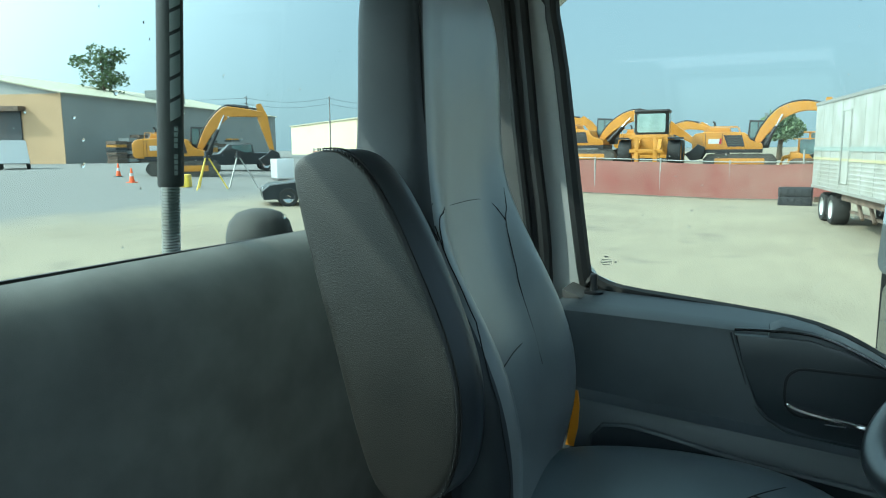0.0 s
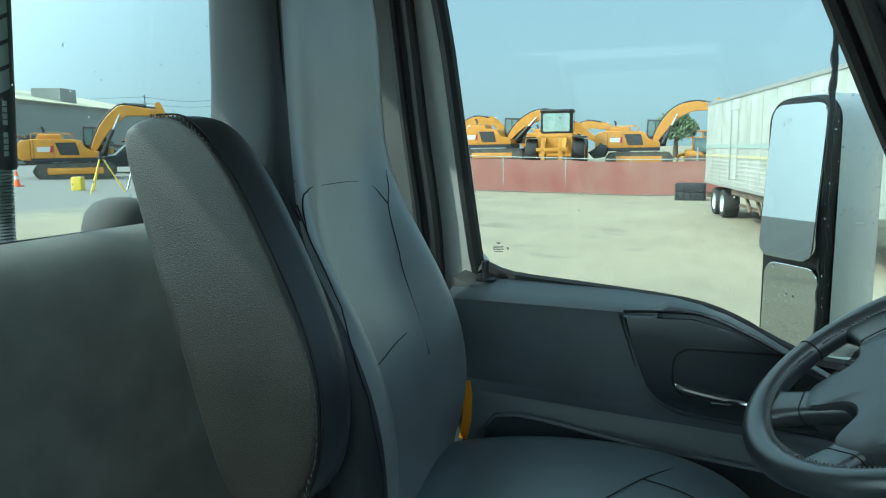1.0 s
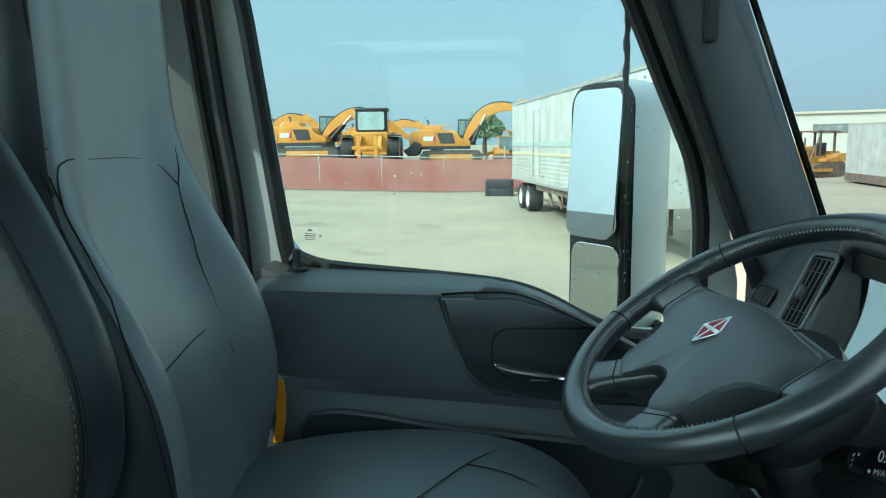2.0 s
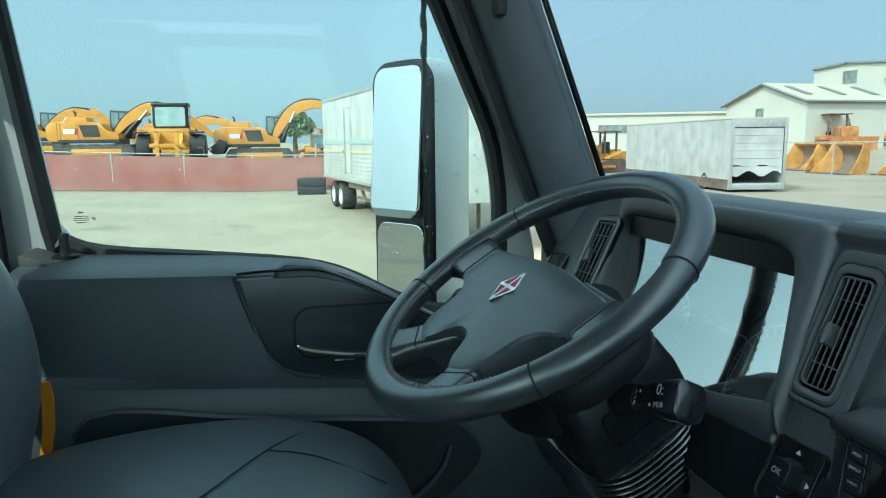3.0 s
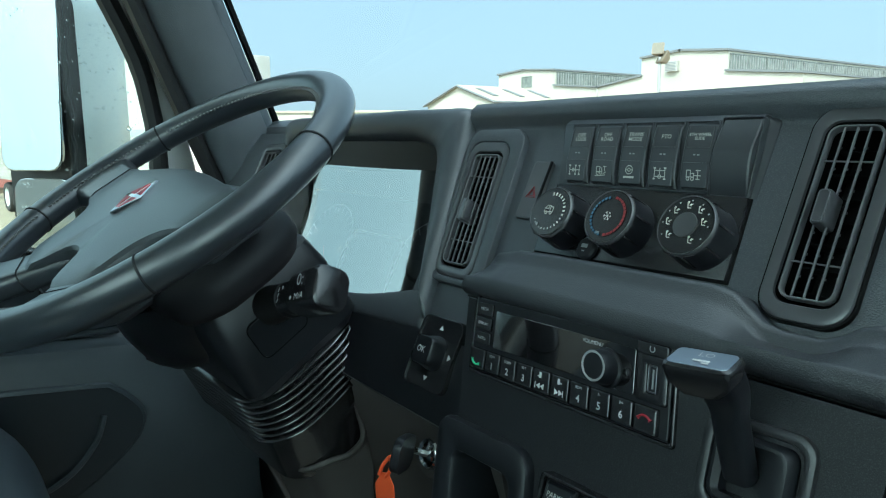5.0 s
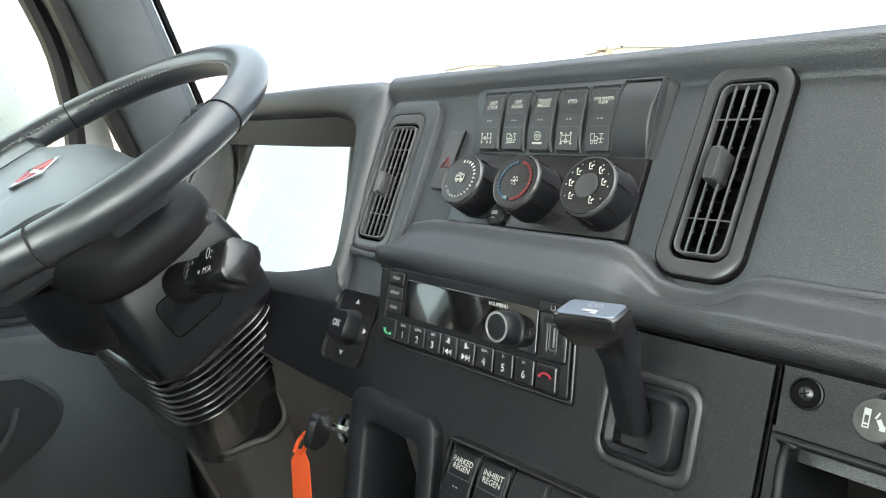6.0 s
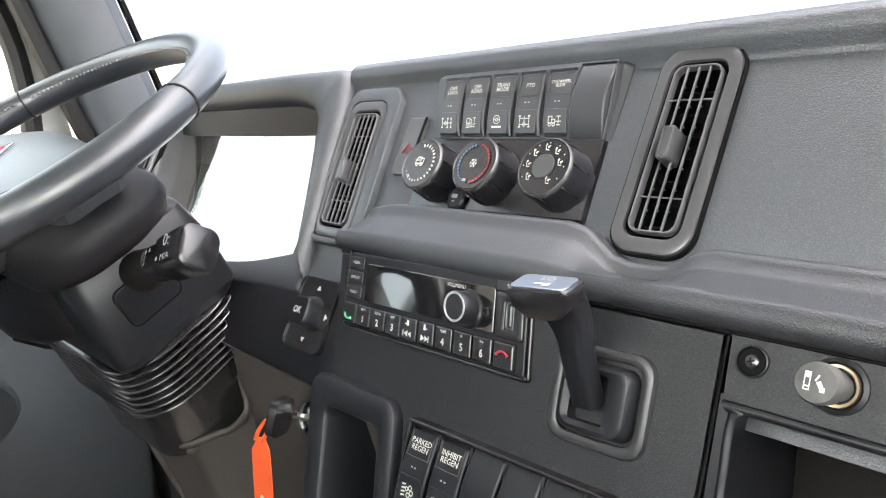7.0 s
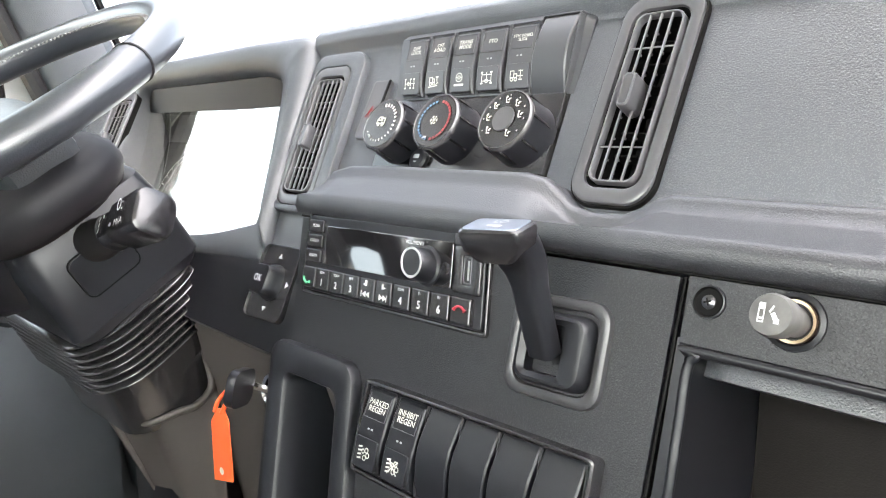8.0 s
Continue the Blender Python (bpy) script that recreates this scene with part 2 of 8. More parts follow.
def poly(bm, pts, d0, d1, m=Matrix(), bev=0.0):
    """A flat shape of local (x, y) points, given thickness along the local z."""
    lo, hi = ([bm.verts.new(m @ Vector((x, y, d))) for x, y in pts] for d in (d0, d1))
    n = len(pts)
    top = bm.faces.new(hi)
    bm.faces.new(lo[::-1])
    for k in range(n):
        bm.faces.new((lo[k], lo[(k + 1) % n], hi[(k + 1) % n], hi[k]))
    if bev:
        bmesh.ops.bevel(bm, geom=list(top.edges), offset=bev, segments=2, affect="EDGES", profile=0.6)
    return bm


def extrude_x(bm, profile, x0, x1, cap=True):
    """A (y, z) profile, closed, drawn along x."""
    return loft(bm, [[(x0, y, z) for y, z in profile], [(x1, y, z) for y, z in profile]], cap, cap)


def smooth_line(pts, n=6, closed=False):
    """Points along a Catmull-Rom curve through the given ones."""
    pts = [Vector(p) for p in pts]
    out, c = [], len(pts)
    for k in range(c if closed else c - 1):
        p = [pts[(k + j) % c] if closed else pts[min(max(k + j, 0), c - 1)] for j in (-1, 0, 1, 2)]
        for s in range(n):
            t = s / n
            out.append(0.5 * (2 * p[1] + (p[2] - p[0]) * t + (2 * p[0] - 5 * p[1] + 4 * p[2] - p[3]) * t * t + (3 * p[1] - p[0] - 3 * p[2] + p[3]) * t ** 3))
    if not closed:
        out.append(pts[-1])
    return out


def lettering(words, size, m, material, parent, name="lettering", align="CENTER", spacing=1.0, thick=0.0):
    """Printed words, lying on the local xy plane of m."""
    cu = bpy.data.curves.new(name, "FONT")
    cu.body, cu.size, cu.align_x, cu.align_y, cu.space_line = words, size, align, "CENTER", 0.85
    cu.space_character, cu.resolution_u, cu.offset = spacing, 2, thick
    tmp = new("tmp", cu)
    bpy.context.view_layer.update()
    me = bpy.data.meshes.new_from_object(tmp.evaluated_get(bpy.context.evaluated_depsgraph_get()))
    bpy.data.objects.remove(tmp)
    bpy.data.curves.remove(cu)
    me.transform(m)
    me.materials.clear()
    me.materials.append(material)
    ob = new(name, me)
    ob.parent = parent
    return ob


def bars(rects, m, material, parent, name="print", z=0.0004):
    """Flat printed marks: (x, y, w, h, turn) on the local plane."""
    bm = bmesh.new()
    for x, y, w, h, *a in rects:
        q = m @ pose(x, y, z, 0, 0, a[0] if a else 0)
        bm.faces.new([bm.verts.new(q @ Vector((sx * w / 2, sy * h / 2, 0))) for sx, sy in ((-1, -1), (1, -1), (1, 1), (-1, 1))])
    return part(name, bm, material, parent)


def arc_print(r0, r1, a0, a1, m, material, parent, name="print", z=0.0004, seg=20):
    bm = bmesh.new()
    rows = [[bm.verts.new(m @ Vector((r * math.cos(radians(a)), r * math.sin(radians(a)), z))) for r in (r0, r1)] for a in np.linspace(a0, a1, seg)]
    for p, q in zip(rows, rows[1:]):
        bm.faces.new((p[0], p[1], q[1], q[0]))
    return part(name, bm, material, parent)


# ---- the cab's shell ----
def panel_with_hole(bm, outer, inner, d0, d1, m):
    loops = []
    for pts in (outer, inner):
        vs = [bm.verts.new(m @ Vector((a, b, d0))) for a, b in pts]
        loops += [bm.edges.new((vs[k], vs[(k + 1) % len(vs)])) for k in range(len(vs))]
    made = bmesh.ops.triangle_fill(bm, edges=loops, use_beauty=True)
    faces = [g for g in made["geom"] if isinstance(g, bmesh.types.BMFace)]
    grown = bmesh.ops.extrude_face_region(bm, geom=faces)
    shift = (m.to_3x3() @ Vector((0, 0, d1 - d0)))
    bmesh.ops.translate(bm, verts=[g for g in grown["geom"] if isinstance(g, bmesh.types.BMVert)], vec=shift)
    return bm


SIDE = frame_of((0, 0, 0), (0, 1, 0), (0, 0, 1))        # local x is forward, y is up, z is to the right
WINDOW = [(-0.030, 2.335), (-0.012, 2.312), (0.047, 2.290), (0.20, 2.274), (0.366, 2.255), (0.448, 2.230), (0.521, 2.191), (0.60, 2.160), (0.70, 2.160),
          (0.728, 2.20), (0.730, 2.342), (0.725, 2.405), (0.708, 2.487), (0.653, 2.616), (0.600, 2.741), (0.545, 2.86), (0.50, 2.90), (-0.07, 2.90), (-0.105, 2.87), (-0.083, 2.735)]
FRAME_OUT = [(-0.104, 2.33), (-0.100, 2.25), (-0.100, 1.62), (0.30, 1.60), (0.62, 1.62), (0.80, 1.70), (0.80, 2.16), (0.80, 2.26), (0.772, 2.40), (0.75, 2.49), (0.695, 2.63), (0.64, 2.76), (0.585, 2.88),
             (0.52, 2.945), (-0.13, 2.945), (-0.185, 2.89), (-0.158, 2.735)]


def shell():
    bm = bmesh.new()
    box(bm, -1.06, 1.06, -0.47, 1.25, 1.48, 1.55)
    setting("floor", bm, FLOOR_MAT, "black ribbed rubber floor mat of the cab")
    bm = bmesh.new()
    extrude_x(bm, [(-0.47, 2.96), (-0.40, 3.0), (0.60, 3.0), (0.72, 2.965), (0.72, 3.03), (-0.47, 3.06)], -1.06, 1.06)
    setting("ceiling", bm, HEADLINER, "grey padded headliner of the cab")
    # rear wall: padded below, a wide window above
    bm = bmesh.new()
    extrude_x(bm, [(-0.43, 1.55), (-0.355, 1.55), (-0.355, 2.235), (-0.360, 2.250), (-0.357, 2.30), (-0.358, 2.350), (-0.362, 2.372), (-0.371, 2.394), (-0.384, 2.412), (-0.399, 2.426), (-0.415, 2.436), (-0.43, 2.441)], -1.0, 1.0)
    w = setting("wall_rear", bm, WALL_TRIM, "dark padded vinyl rear wall below the cab's back window", "wall", 50)
    for x in (-0.05, 0.45):
        bm = bmesh.new()
        lathe(bm, [(0.024, 0), (0.023, 0.004), (0.016, 0.006), (0.0, 0.007)], frame_of((x, -0.367, 2.305), (1, 0, 0), (0, 0, 1)) @ pose(0, 0, 0), 20)
        part("trim_button", bm, WALL_TRIM, w)
    bm = bmesh.new()
    panel_with_hole(bm, [(-1.06, 1.5), (1.06, 1.5), (1.06, 3.0), (-1.06, 3.0)], [(-0.90, 2.435), (0.90, 2.435), (0.93, 2.50), (0.90, 2.88), (0.84, 2.93), (-0.84, 2.93), (-0.90, 2.88), (-0.93, 2.50)],
                    0, -0.03, frame_of((0, -0.435, 0), (-1, 0, 0), (0, 0, 1)))
    setting("wall_rear_frame", bm, DARK_TRIM, "dark trim round the cab's back window", "wall")
    win = thing("window_2", "clear back window of the cab with dried rain spots", "window", kind="structure")
    bm = bmesh.new()
    box(bm, -0.93, 0.93, -0.452, -0.448, 2.43, 2.93)
    part("pane", bm, GLASS, win)
    bm = bmesh.new()
    tube(bm, smooth_line([(-0.90, -0.44, 2.437), (0.0, -0.44, 2.438), (0.90, -0.44, 2.437), (0.93, -0.44, 2.50), (0.90, -0.44, 2.88), (0.84, -0.44, 2.93), (-0.84, -0.44, 2.93), (-0.90, -0.44, 2.88), (-0.93, -0.44, 2.50)], 4, True), 0.007, 6, True)
    part("seal", bm, RUBBER, win)
    # side walls behind the doors
    for s, nm in ((-1, "wall_left"), (1, "wall_right")):
        bm = bmesh.new()
        pts = [(-0.445, 1.55), (-0.112, 1.55), (-0.110, 2.30), (-0.147, 2.60), (-0.187, 2.98), (-0.445, 2.98)]
        poly(bm, pts, s * 1.05, s * 0.985, SIDE)
        ob = setting(nm, bm, GREY_TRIM, "grey moulded trim panel behind the cab door", "wall")
        bm = bmesh.new()
        tube(bm, smooth_line([(s * 0.985, -0.098, 1.7), (s * 0.985, -0.103, 2.30), (s * 0.985, -0.135, 2.60), (s * 0.985, -0.173, 2.96)], 5), 0.014, 8, flat=0.8)
        part("door_seal", bm, RUBBER, ob, "black rubber door seal")
        bm = bmesh.new()
        tube(bm, smooth_line([(s * 0.975, -0.131, 1.7), (s * 0.975, -0.134, 2.30), (s * 0.975, -0.165, 2.60), (s * 0.975, -0.203, 2.96)], 5), 0.010, 8)
        part("seal_lip", bm, RUBBER, ob)
        # belt guide on the pillar
        bm = bmesh.new()
        slab(bm, 0.05, 0.13, 0.02, 0, 0.02, 0.006, frame_of((s * 0.985, -0.27, 2.74), (0, -s, 0), (0, 0, 1)))
        part("belt_guide", bm, RUBBER, ob, "black seat belt guide loop")


def glazing():
    # windscreen and its pillars
    ws = thing("windshield", "large clear curved windscreen with black dotted edge", "windshield", kind="structure")
    bm = bmesh.new()
    base, top = (1.19, 2.36), (0.74, 2.985)
    rows = []
    for k in range(9):
        f = k / 8
        rows.append([(0.94 * math.sin(a) / math.sin(1.0), base[0] + (top[0] - base[0]) * f - (0.32 - 0.20 * f) * (1 - math.cos(a)) / (1 - math.cos(1.0)), base[1] + (top[1] - base[1]) * f) for a in np.linspace(-1.0, 1.0, 17)])
    loft(bm, rows, False, False, False)
    part("pane", bm, SCREEN_GLASS, ws).visible_shadow = False
    for s in (-1, 1):
        p = thing("pillar_trim", "dark grey moulded windscreen pillar trim leaning back", "pillar", "windscreen pillars", "structure")
        bm = bmesh.new()
        rings = []
        for z in np.linspace(2.20, 3.0, 9):
            k = (z - 2.37)
            y = 0.80 - 0.385 * k
            ring = [(-1.02, y - 0.01), (-0.965, y - 0.015), (-0.932, y - 0.004), (-0.915, y + 0.02), (-0.910, y + 0.055), (-0.912, y + 0.085), (-0.925, y + 0.105), (-0.95, y + 0.115), (-1.02, y + 0.12)]
            rings.append([(-s * x, yy, z) for x, yy in ring])
        loft(bm, rings)
        part("cover", bm, DARK_TRIM, p, angle=60)
        bm = bmesh.new()
        tube(bm, smooth_line([(s * 0.958, 0.848, 2.20), (s * 0.958, 0.772, 2.38), (s * 0.958, 0.640, 2.72), (s * 0.958, 0.54, 2.98)], 6), 0.014, 8)
        part("seal", bm, RUBBER, p, "black rubber door seal")
        bm = bmesh.new()
        tube(bm, smooth_line([(s * 0.93, 0.918, 2.36), (s * 0.93, 0.80, 2.67), (s * 0.93, 0.68, 2.98)], 6), 0.006, 6)
        part("frit_edge", bm, DEEP, p)
        # grab-handle clip near the top
        bm = bmesh.new()
        slab(bm, 0.022, 0.10, 0.008, 0, 0.016, 0.005, frame_of((s * 0.912, 0.70, 2.72), (0, 0.93 * -s, 0.0), (0, -0.36, 0.93)))
        part("handle_clip", bm, RUBBER, p)


SURROUND = mat("smooth_dark_trim", (0.026, 0.033, 0.040), 0.34, grain=0.1, grain_size=0.0008, spec=0.6)


def door(s, name):
    d = thing(name, "cab door with dark moulded trim, chrome pull and open map pocket", "door", kind="structure")
    bm = bmesh.new()
    panel_with_hole(bm, FRAME_OUT, WINDOW, s * 1.06, s * 1.005, SIDE)
    part("door_frame", bm, CAB_PAINT, d, "light grey painted window frame")
    bm = bmesh.new()
    tube(bm, smooth_line([(s * 1.003, y, z) for y, z in WINDOW], 3, True), 0.0155, 8, True)
    part("window_seal", bm, RUBBER, d, "black rubber window seal")
    bm = bmesh.new()
    poly(bm, [(y * 1.0, z) for y, z in [(-0.10, 2.2), (0.3, 2.15), (0.75, 2.10), (0.745, 2.42), (0.53, 2.91), (-0.10, 2.91)]], s * 1.028, s * 1.024, SIDE)
    part("pane", bm, GLASS, d).visible_shadow = False
    if s > 0:
        bm = bmesh.new()
        poly(bm, [(-0.05, 1.62), (0.80, 1.70), (0.80, 2.10), (0.60, 2.17), (0.40, 2.26), (-0.05, 2.29)], 1.0, 0.88, SIDE, 0.01)
        part("door_panel", bm, DOOR_TRIM, d)
        return d
    # trim panel: a top edge that falls towards the front, and a waist line
    def top(y):
        f = min(max((y - 0.36) / 0.30, 0), 1)
        return 2.284 - 0.135 * f * f * (3 - 2 * f) - 0.008 * y
    ys = list(np.linspace(-0.05, 0.80, 18))
    bm = bmesh.new()
    rings = []
    for y in ys:
        t = top(y)
        o = float(np.interp(y, [0.0, 0.125, 0.244, 0.335, 0.40, 0.80], [0.0, 0.007, 0.013, 0.022, 0.028, 0.026]))
        w = 2.131 - 0.078 * y
        rings.append([(-1.0, y, 1.60), (-1.0, y, t + 0.012 - o), (-0.97, y, t + 0.009 - 0.85 * o), (-0.90, y, t + 0.004 - 0.6 * o), (-0.865, y, t - 0.45 * o), (-0.852, y, t - 0.006 - 0.4 * o), (-0.846, y, t - 0.024),
                      (-0.842, y, w + 0.004), (-0.838, y, w), (-0.815, y, w - 0.006), (-0.808, y, w - 0.018), (-0.80, y, 1.9), (-0.80, y, 1.60)])
    loft(bm, rings)
    part("door_panel", bm, DOOR_TRIM, d, angle=40)
    # darker insert round the pull
    bm = bmesh.new()
    ins = [(0.268, 2.266), (0.286, 2.206), (0.307, 2.149), (0.325, 2.128), (0.350, 2.115), (0.394, 2.106), (0.50, 2.100), (0.62, 2.098), (0.66, 2.12), (0.64, 2.150), (0.56, 2.185), (0.50, 2.222), (0.44, 2.252), (0.38, 2.267)]
    poly(bm, ins, -0.86, -0.838, SIDE, 0.004)
    part("pull_surround", bm, SURROUND, d, "smooth dark surround of the door pull")
    bm = bmesh.new()
    tube(bm, smooth_line([(-0.846, 0.262, 2.268), (-0.846, 0.281, 2.206), (-0.845, 0.303, 2.147), (-0.842, 0.335, 2.117), (-0.840, 0.394, 2.100), (-0.838, 0.62, 2.092)], 5), 0.0022, 6)
    part("surround_edge", bm, SURROUND, d)
    bm = bmesh.new()
    hump = [(0.318, 2.262), (0.322, 2.278), (0.340, 2.287), (0.385, 2.282), (0.432, 2.266), (0.478, 2.243), (0.528, 2.213), (0.60, 2.172), (0.62, 2.15), (0.55, 2.18), (0.45, 2.228), (0.38, 2.258)]
    poly(bm, hump, -0.895, -0.842, SIDE, 0.007)
    part("armrest_top", bm, DOOR_TRIM, d)
    bm = bmesh.new()
    tube(bm, smooth_line([(-0.838, 0.268, 2.275), (-0.836, 0.32, 2.278), (-0.835, 0.39, 2.276), (-0.835, 0.45, 2.254), (-0.835, 0.53, 2.212), (-0.835, 0.62, 2.165)], 5), 0.0025, 6)
    part("surround_top_edge", bm, SATIN, d)
    # recessed cup and chrome pull
    bm = bmesh.new()
    bezel(bm, 0.186, 0.086, 0.03, 0.176, 0.076, 0.026, 0, 0.0012, 0.0006, frame_of((-0.8385, 0.440, 2.178), (0, 1, 0), (0, 0.0, 1)), floor=-0.020)
    part("pull_cup", bm, BLACK, d)
    bm = bmesh.new()
    hp = smooth_line([(-0.812, 0.352, 2.1675), (-0.803, 0.372, 2.160), (-0.798, 0.44, 2.150), (-0.80, 0.50, 2.143), (-0.82, 0.535, 2.140)], 5)
    tube(bm, hp, [0.002, 0.004] + [0.0060] * (len(hp) - 2), 8, flat=0.7)
    part("pull", bm, CHROME, d, "chrome door pull")
    for y in (0.43, 0.465):
        bm = bmesh.new()
        lathe(bm, [(0.009, 0), (0.009, 0.004), (0.006, 0.006), (0, 0.006)], frame_of((-0.862, y, 2.198), (0, 1, 0), (0, 0, 1)), 16)
        part("switch_button", bm, SATIN, d)
    bm = bmesh.new()
    box(bm, 0.41, 0.44, -0.001, 0.001, 0, 0.004, frame_of((-0.835, 0, 2.132), (0, 1, 0), (0, 0, 1)))
    part("release_tab", bm, CHROME, d)
    # lock pin on the sill
    bm = bmesh.new()
    lathe(bm, [(0.016, 0), (0.016, 0.004), (0.0075, 0.006), (0.0055, 0.016), (0.0065, 0.030), (0.0055, 0.034), (0, 0.036)], pose(-0.965, 0.0, 2.2915) @ Matrix.Diagonal((1.25, 1.25, 1.15, 1)), 16)
    part("lock_pin", bm, BLACK, d, "black lock pin")
    # pale wedge at the sill's rear end, standing in for a sun patch
    bm = bmesh.new()
    poly(bm, [(-0.05, 2.285), (-0.012, 2.29), (-0.022, 2.297), (-0.05, 2.306)], -0.995, -0.91, SIDE, 0.003)
    part("sill_sun_patch", bm, GREY_TRIM, d, "grey wedge for a sun patch on the sill")
    # map pocket with raised rim
    m = frame_of((-0.80, 0, 0), (0, 1, 0), (0, 0, 1))
    rim = [(0.06, 2.085), (0.30, 2.060), (0.56, 2.032), (0.60, 2.022), (0.632, 1.985), (0.625, 1.95), (0.58, 1.91), (0.52, 1.875), (0.44, 1.84), (0.10, 1.83), (0.06, 1.86), (0.05, 1.95)]
    bm = bmesh.new()
    tube(bm, smooth_line([(-0.799, y, z) for y, z in rim], 4, True), 0.006, 8, True)
    part("pocket_rim", bm, DOOR_TRIM, d)
    bm = bmesh.new()
    poly(bm, [(p.x, p.y) for p in smooth_line([(y, z, 0) for y, z in rim], 5, True)], -0.795, -0.792, SIDE)
    part("pocket", bm, SURROUND, d, "dark map pocket")
    bm = bmesh.new()
    tube(bm, smooth_line([(-0.79, 0.585, 1.99), (-0.785, 0.57, 1.955), (-0.785, 0.53, 1.915), (-0.785, 0.45, 1.885)], 5), 0.004, 6)
    part("pocket_crease", bm, DOOR_TRIM, d)
    return d


def mirror():
    g = thing("wing_mirror", "tall black truck wing mirror with silver cover and two wet glasses", "mirror")
    A, B = Vector((-1.375, 0.553, 0)), Vector((-1.25, 0.638, 0))
    u = (B - A).normalized()
    m = frame_of(((A + B) / 2).to_tuple()[:2] + (2.355,), u, (0, 0, 1))       # faces rearward
    wd = (B - A).length
    bm = bmesh.new()
    rings = []
    for inset, d in ((0.0, 0.0), (-0.004, -0.02), (0.010, -0.05), (0.02, -0.085), (0.04, -0.11)):
        rings.append([m @ Vector((x, y, d)) for x, y in outline(wd + 0.02 - 2 * inset, 0.575 - 2 * inset, 0.052, 6)])
    loft(bm, rings, True, True)
    part("housing", bm, RUBBER, g, "wet black mirror housing")
    bm = bmesh.new()
    rings = []
    for inset, d, r in ((-0.004, -0.016, 0.056), (-0.009, -0.05, 0.062), (-0.008, -0.095, 0.066), (0.004, -0.135, 0.07), (0.03, -0.158, 0.07), (0.05, -0.162, 0.06)):
        rings.append([m @ Vector((x + 0.004, y, d)) for x, y in outline(wd + 0.02 - 2 * inset, 0.575 - 2 * inset, r, 6)])
    loft(bm, rings, False, True)
    part("cover", bm, SILVER_COVER, g, "silver-white moulded mirror cover")
    for y0, y1, tl in ((-0.052, 0.276, -4.0), (-0.268, -0.066, -1.0)):
        bm = bmesh.new()
        slab(bm, wd + 0.002, y1 - y0, 0.030, 0.0, 0.006, 0.002, m @ pose(0.004, (y0 + y1) / 2, 0.011 if tl < -3 else 0.003, tl, 0, 0))
        part("glass", bm, MIRROR, g, "rain-spotted mirror glass", 5)
    bm = bmesh.new()
    tube(bm, [m @ Vector((wd / 2 + 0.010, y, 0.006 + 0.002 * math.sin(y * 90))) for y in np.linspace(-0.28, 0.55, 60)], [0.0065 + 0.0012 * math.sin(k * 1.7) for k in range(60)], 8)
    part("edge_strip", bm, RUBBER, g, "wet black antenna rod")
    bm = bmesh.new()
    tube(bm, [m @ Vector((0.0, -0.22, -0.08)), m @ Vector((0.10, -0.26, -0.1)), (-1.07, 0.80, 2.08)], 0.02, 8)
    part("arm", bm, RUBBER, g)
    return g


# ---- seat ----
def subsurf(ob, n=2):
    mod = ob.modifiers.new("round", "SUBSURF")
    mod.levels = mod.render_levels = n
    return ob


BACK = [  # height, half width, front face, wing, thickness, extra wing on the aisle side
    (2.00, 0.24, 0.025, 0.000, 0.10, 0.0), (2.06, 0.272, 0.020, 0.005, 0.12, 0.01), (2.13, 0.290, 0.016, 0.036, 0.13, -0.006), (2.215, 0.293, 0.000, 0.056, 0.14, -0.002), (2.30, 0.294, -0.030, 0.066, 0.14, 0.012), (2.39, 0.273, -0.066, 0.060, 0.135, 0.013),
    (2.45, 0.249, -0.088, 0.042, 0.13, 0.000), (2.51, 0.224, -0.106, 0.026, 0.12, 0.0), (2.57, 0.216, -0.116, 0.014, 0.11, 0.0), (2.67, 0.215, -0.117, 0.012, 0.105, 0.0), (2.76, 0.212, -0.120, 0.012, 0.10, 0.0), (2.81, 0.188, -0.124, 0.010, 0.095, 0.0), (2.85, 0.155, -0.132, 0.006, 0.085, 0.0), (2.875, 0.10, -0.145, 0.0, 0.06, 0.0)]
SEAT_X, SEAT_YAW = -0.50, 0.11
ACROSS = [-1.0, -0.97, -0.90, -0.80, -0.62, -0.45, -0.22, 0, 0.22, 0.45, 0.62, 0.80, 0.90, 0.97, 1.0]
WING = [-0.25, 0.40, 0.82, 1.0, 0.55, 0.05, 0.0, 0.0, 0.0, 0.05, 0.55, 1.0, 0.82, 0.40, -0.25]


def seat_mid(z):
    """The middle of the backrest at a height: the head part stands a little nearer the door."""
    return float(np.interp(z, [2.39, 2.51, 2.57], [-0.50, -0.553, -0.576]))


def aisle(z):
    """How far the aisle side is drawn in beside the armrest."""
    return float(np.interp(z, [2.0, 2.06, 2.13, 2.30, 2.39, 2.45], [0.85, 0.82, 0.79, 0.79, 0.86, 1.0]))


def across_at(x, z):
    """A place across the backrest as a share of its half width."""
    f = (x - seat_mid(z)) / float(np.interp(z, [b[0] for b in BACK], [b[1] for b in BACK]))
    return f / aisle(z) if f > 0 else f


def back_at(x, z):
    """The front face of the backrest at a place across and up."""
    zs = [b[0] for b in BACK]
    yf, wing, more = (float(np.interp(z, zs, [b[k] for b in BACK])) for k in (2, 3, 5))
    f = across_at(x, z)
    return yf + (wing + more * (f > 0)) * float(np.interp(f, ACROSS, WING)) + SEAT_YAW * (x - seat_mid(z))


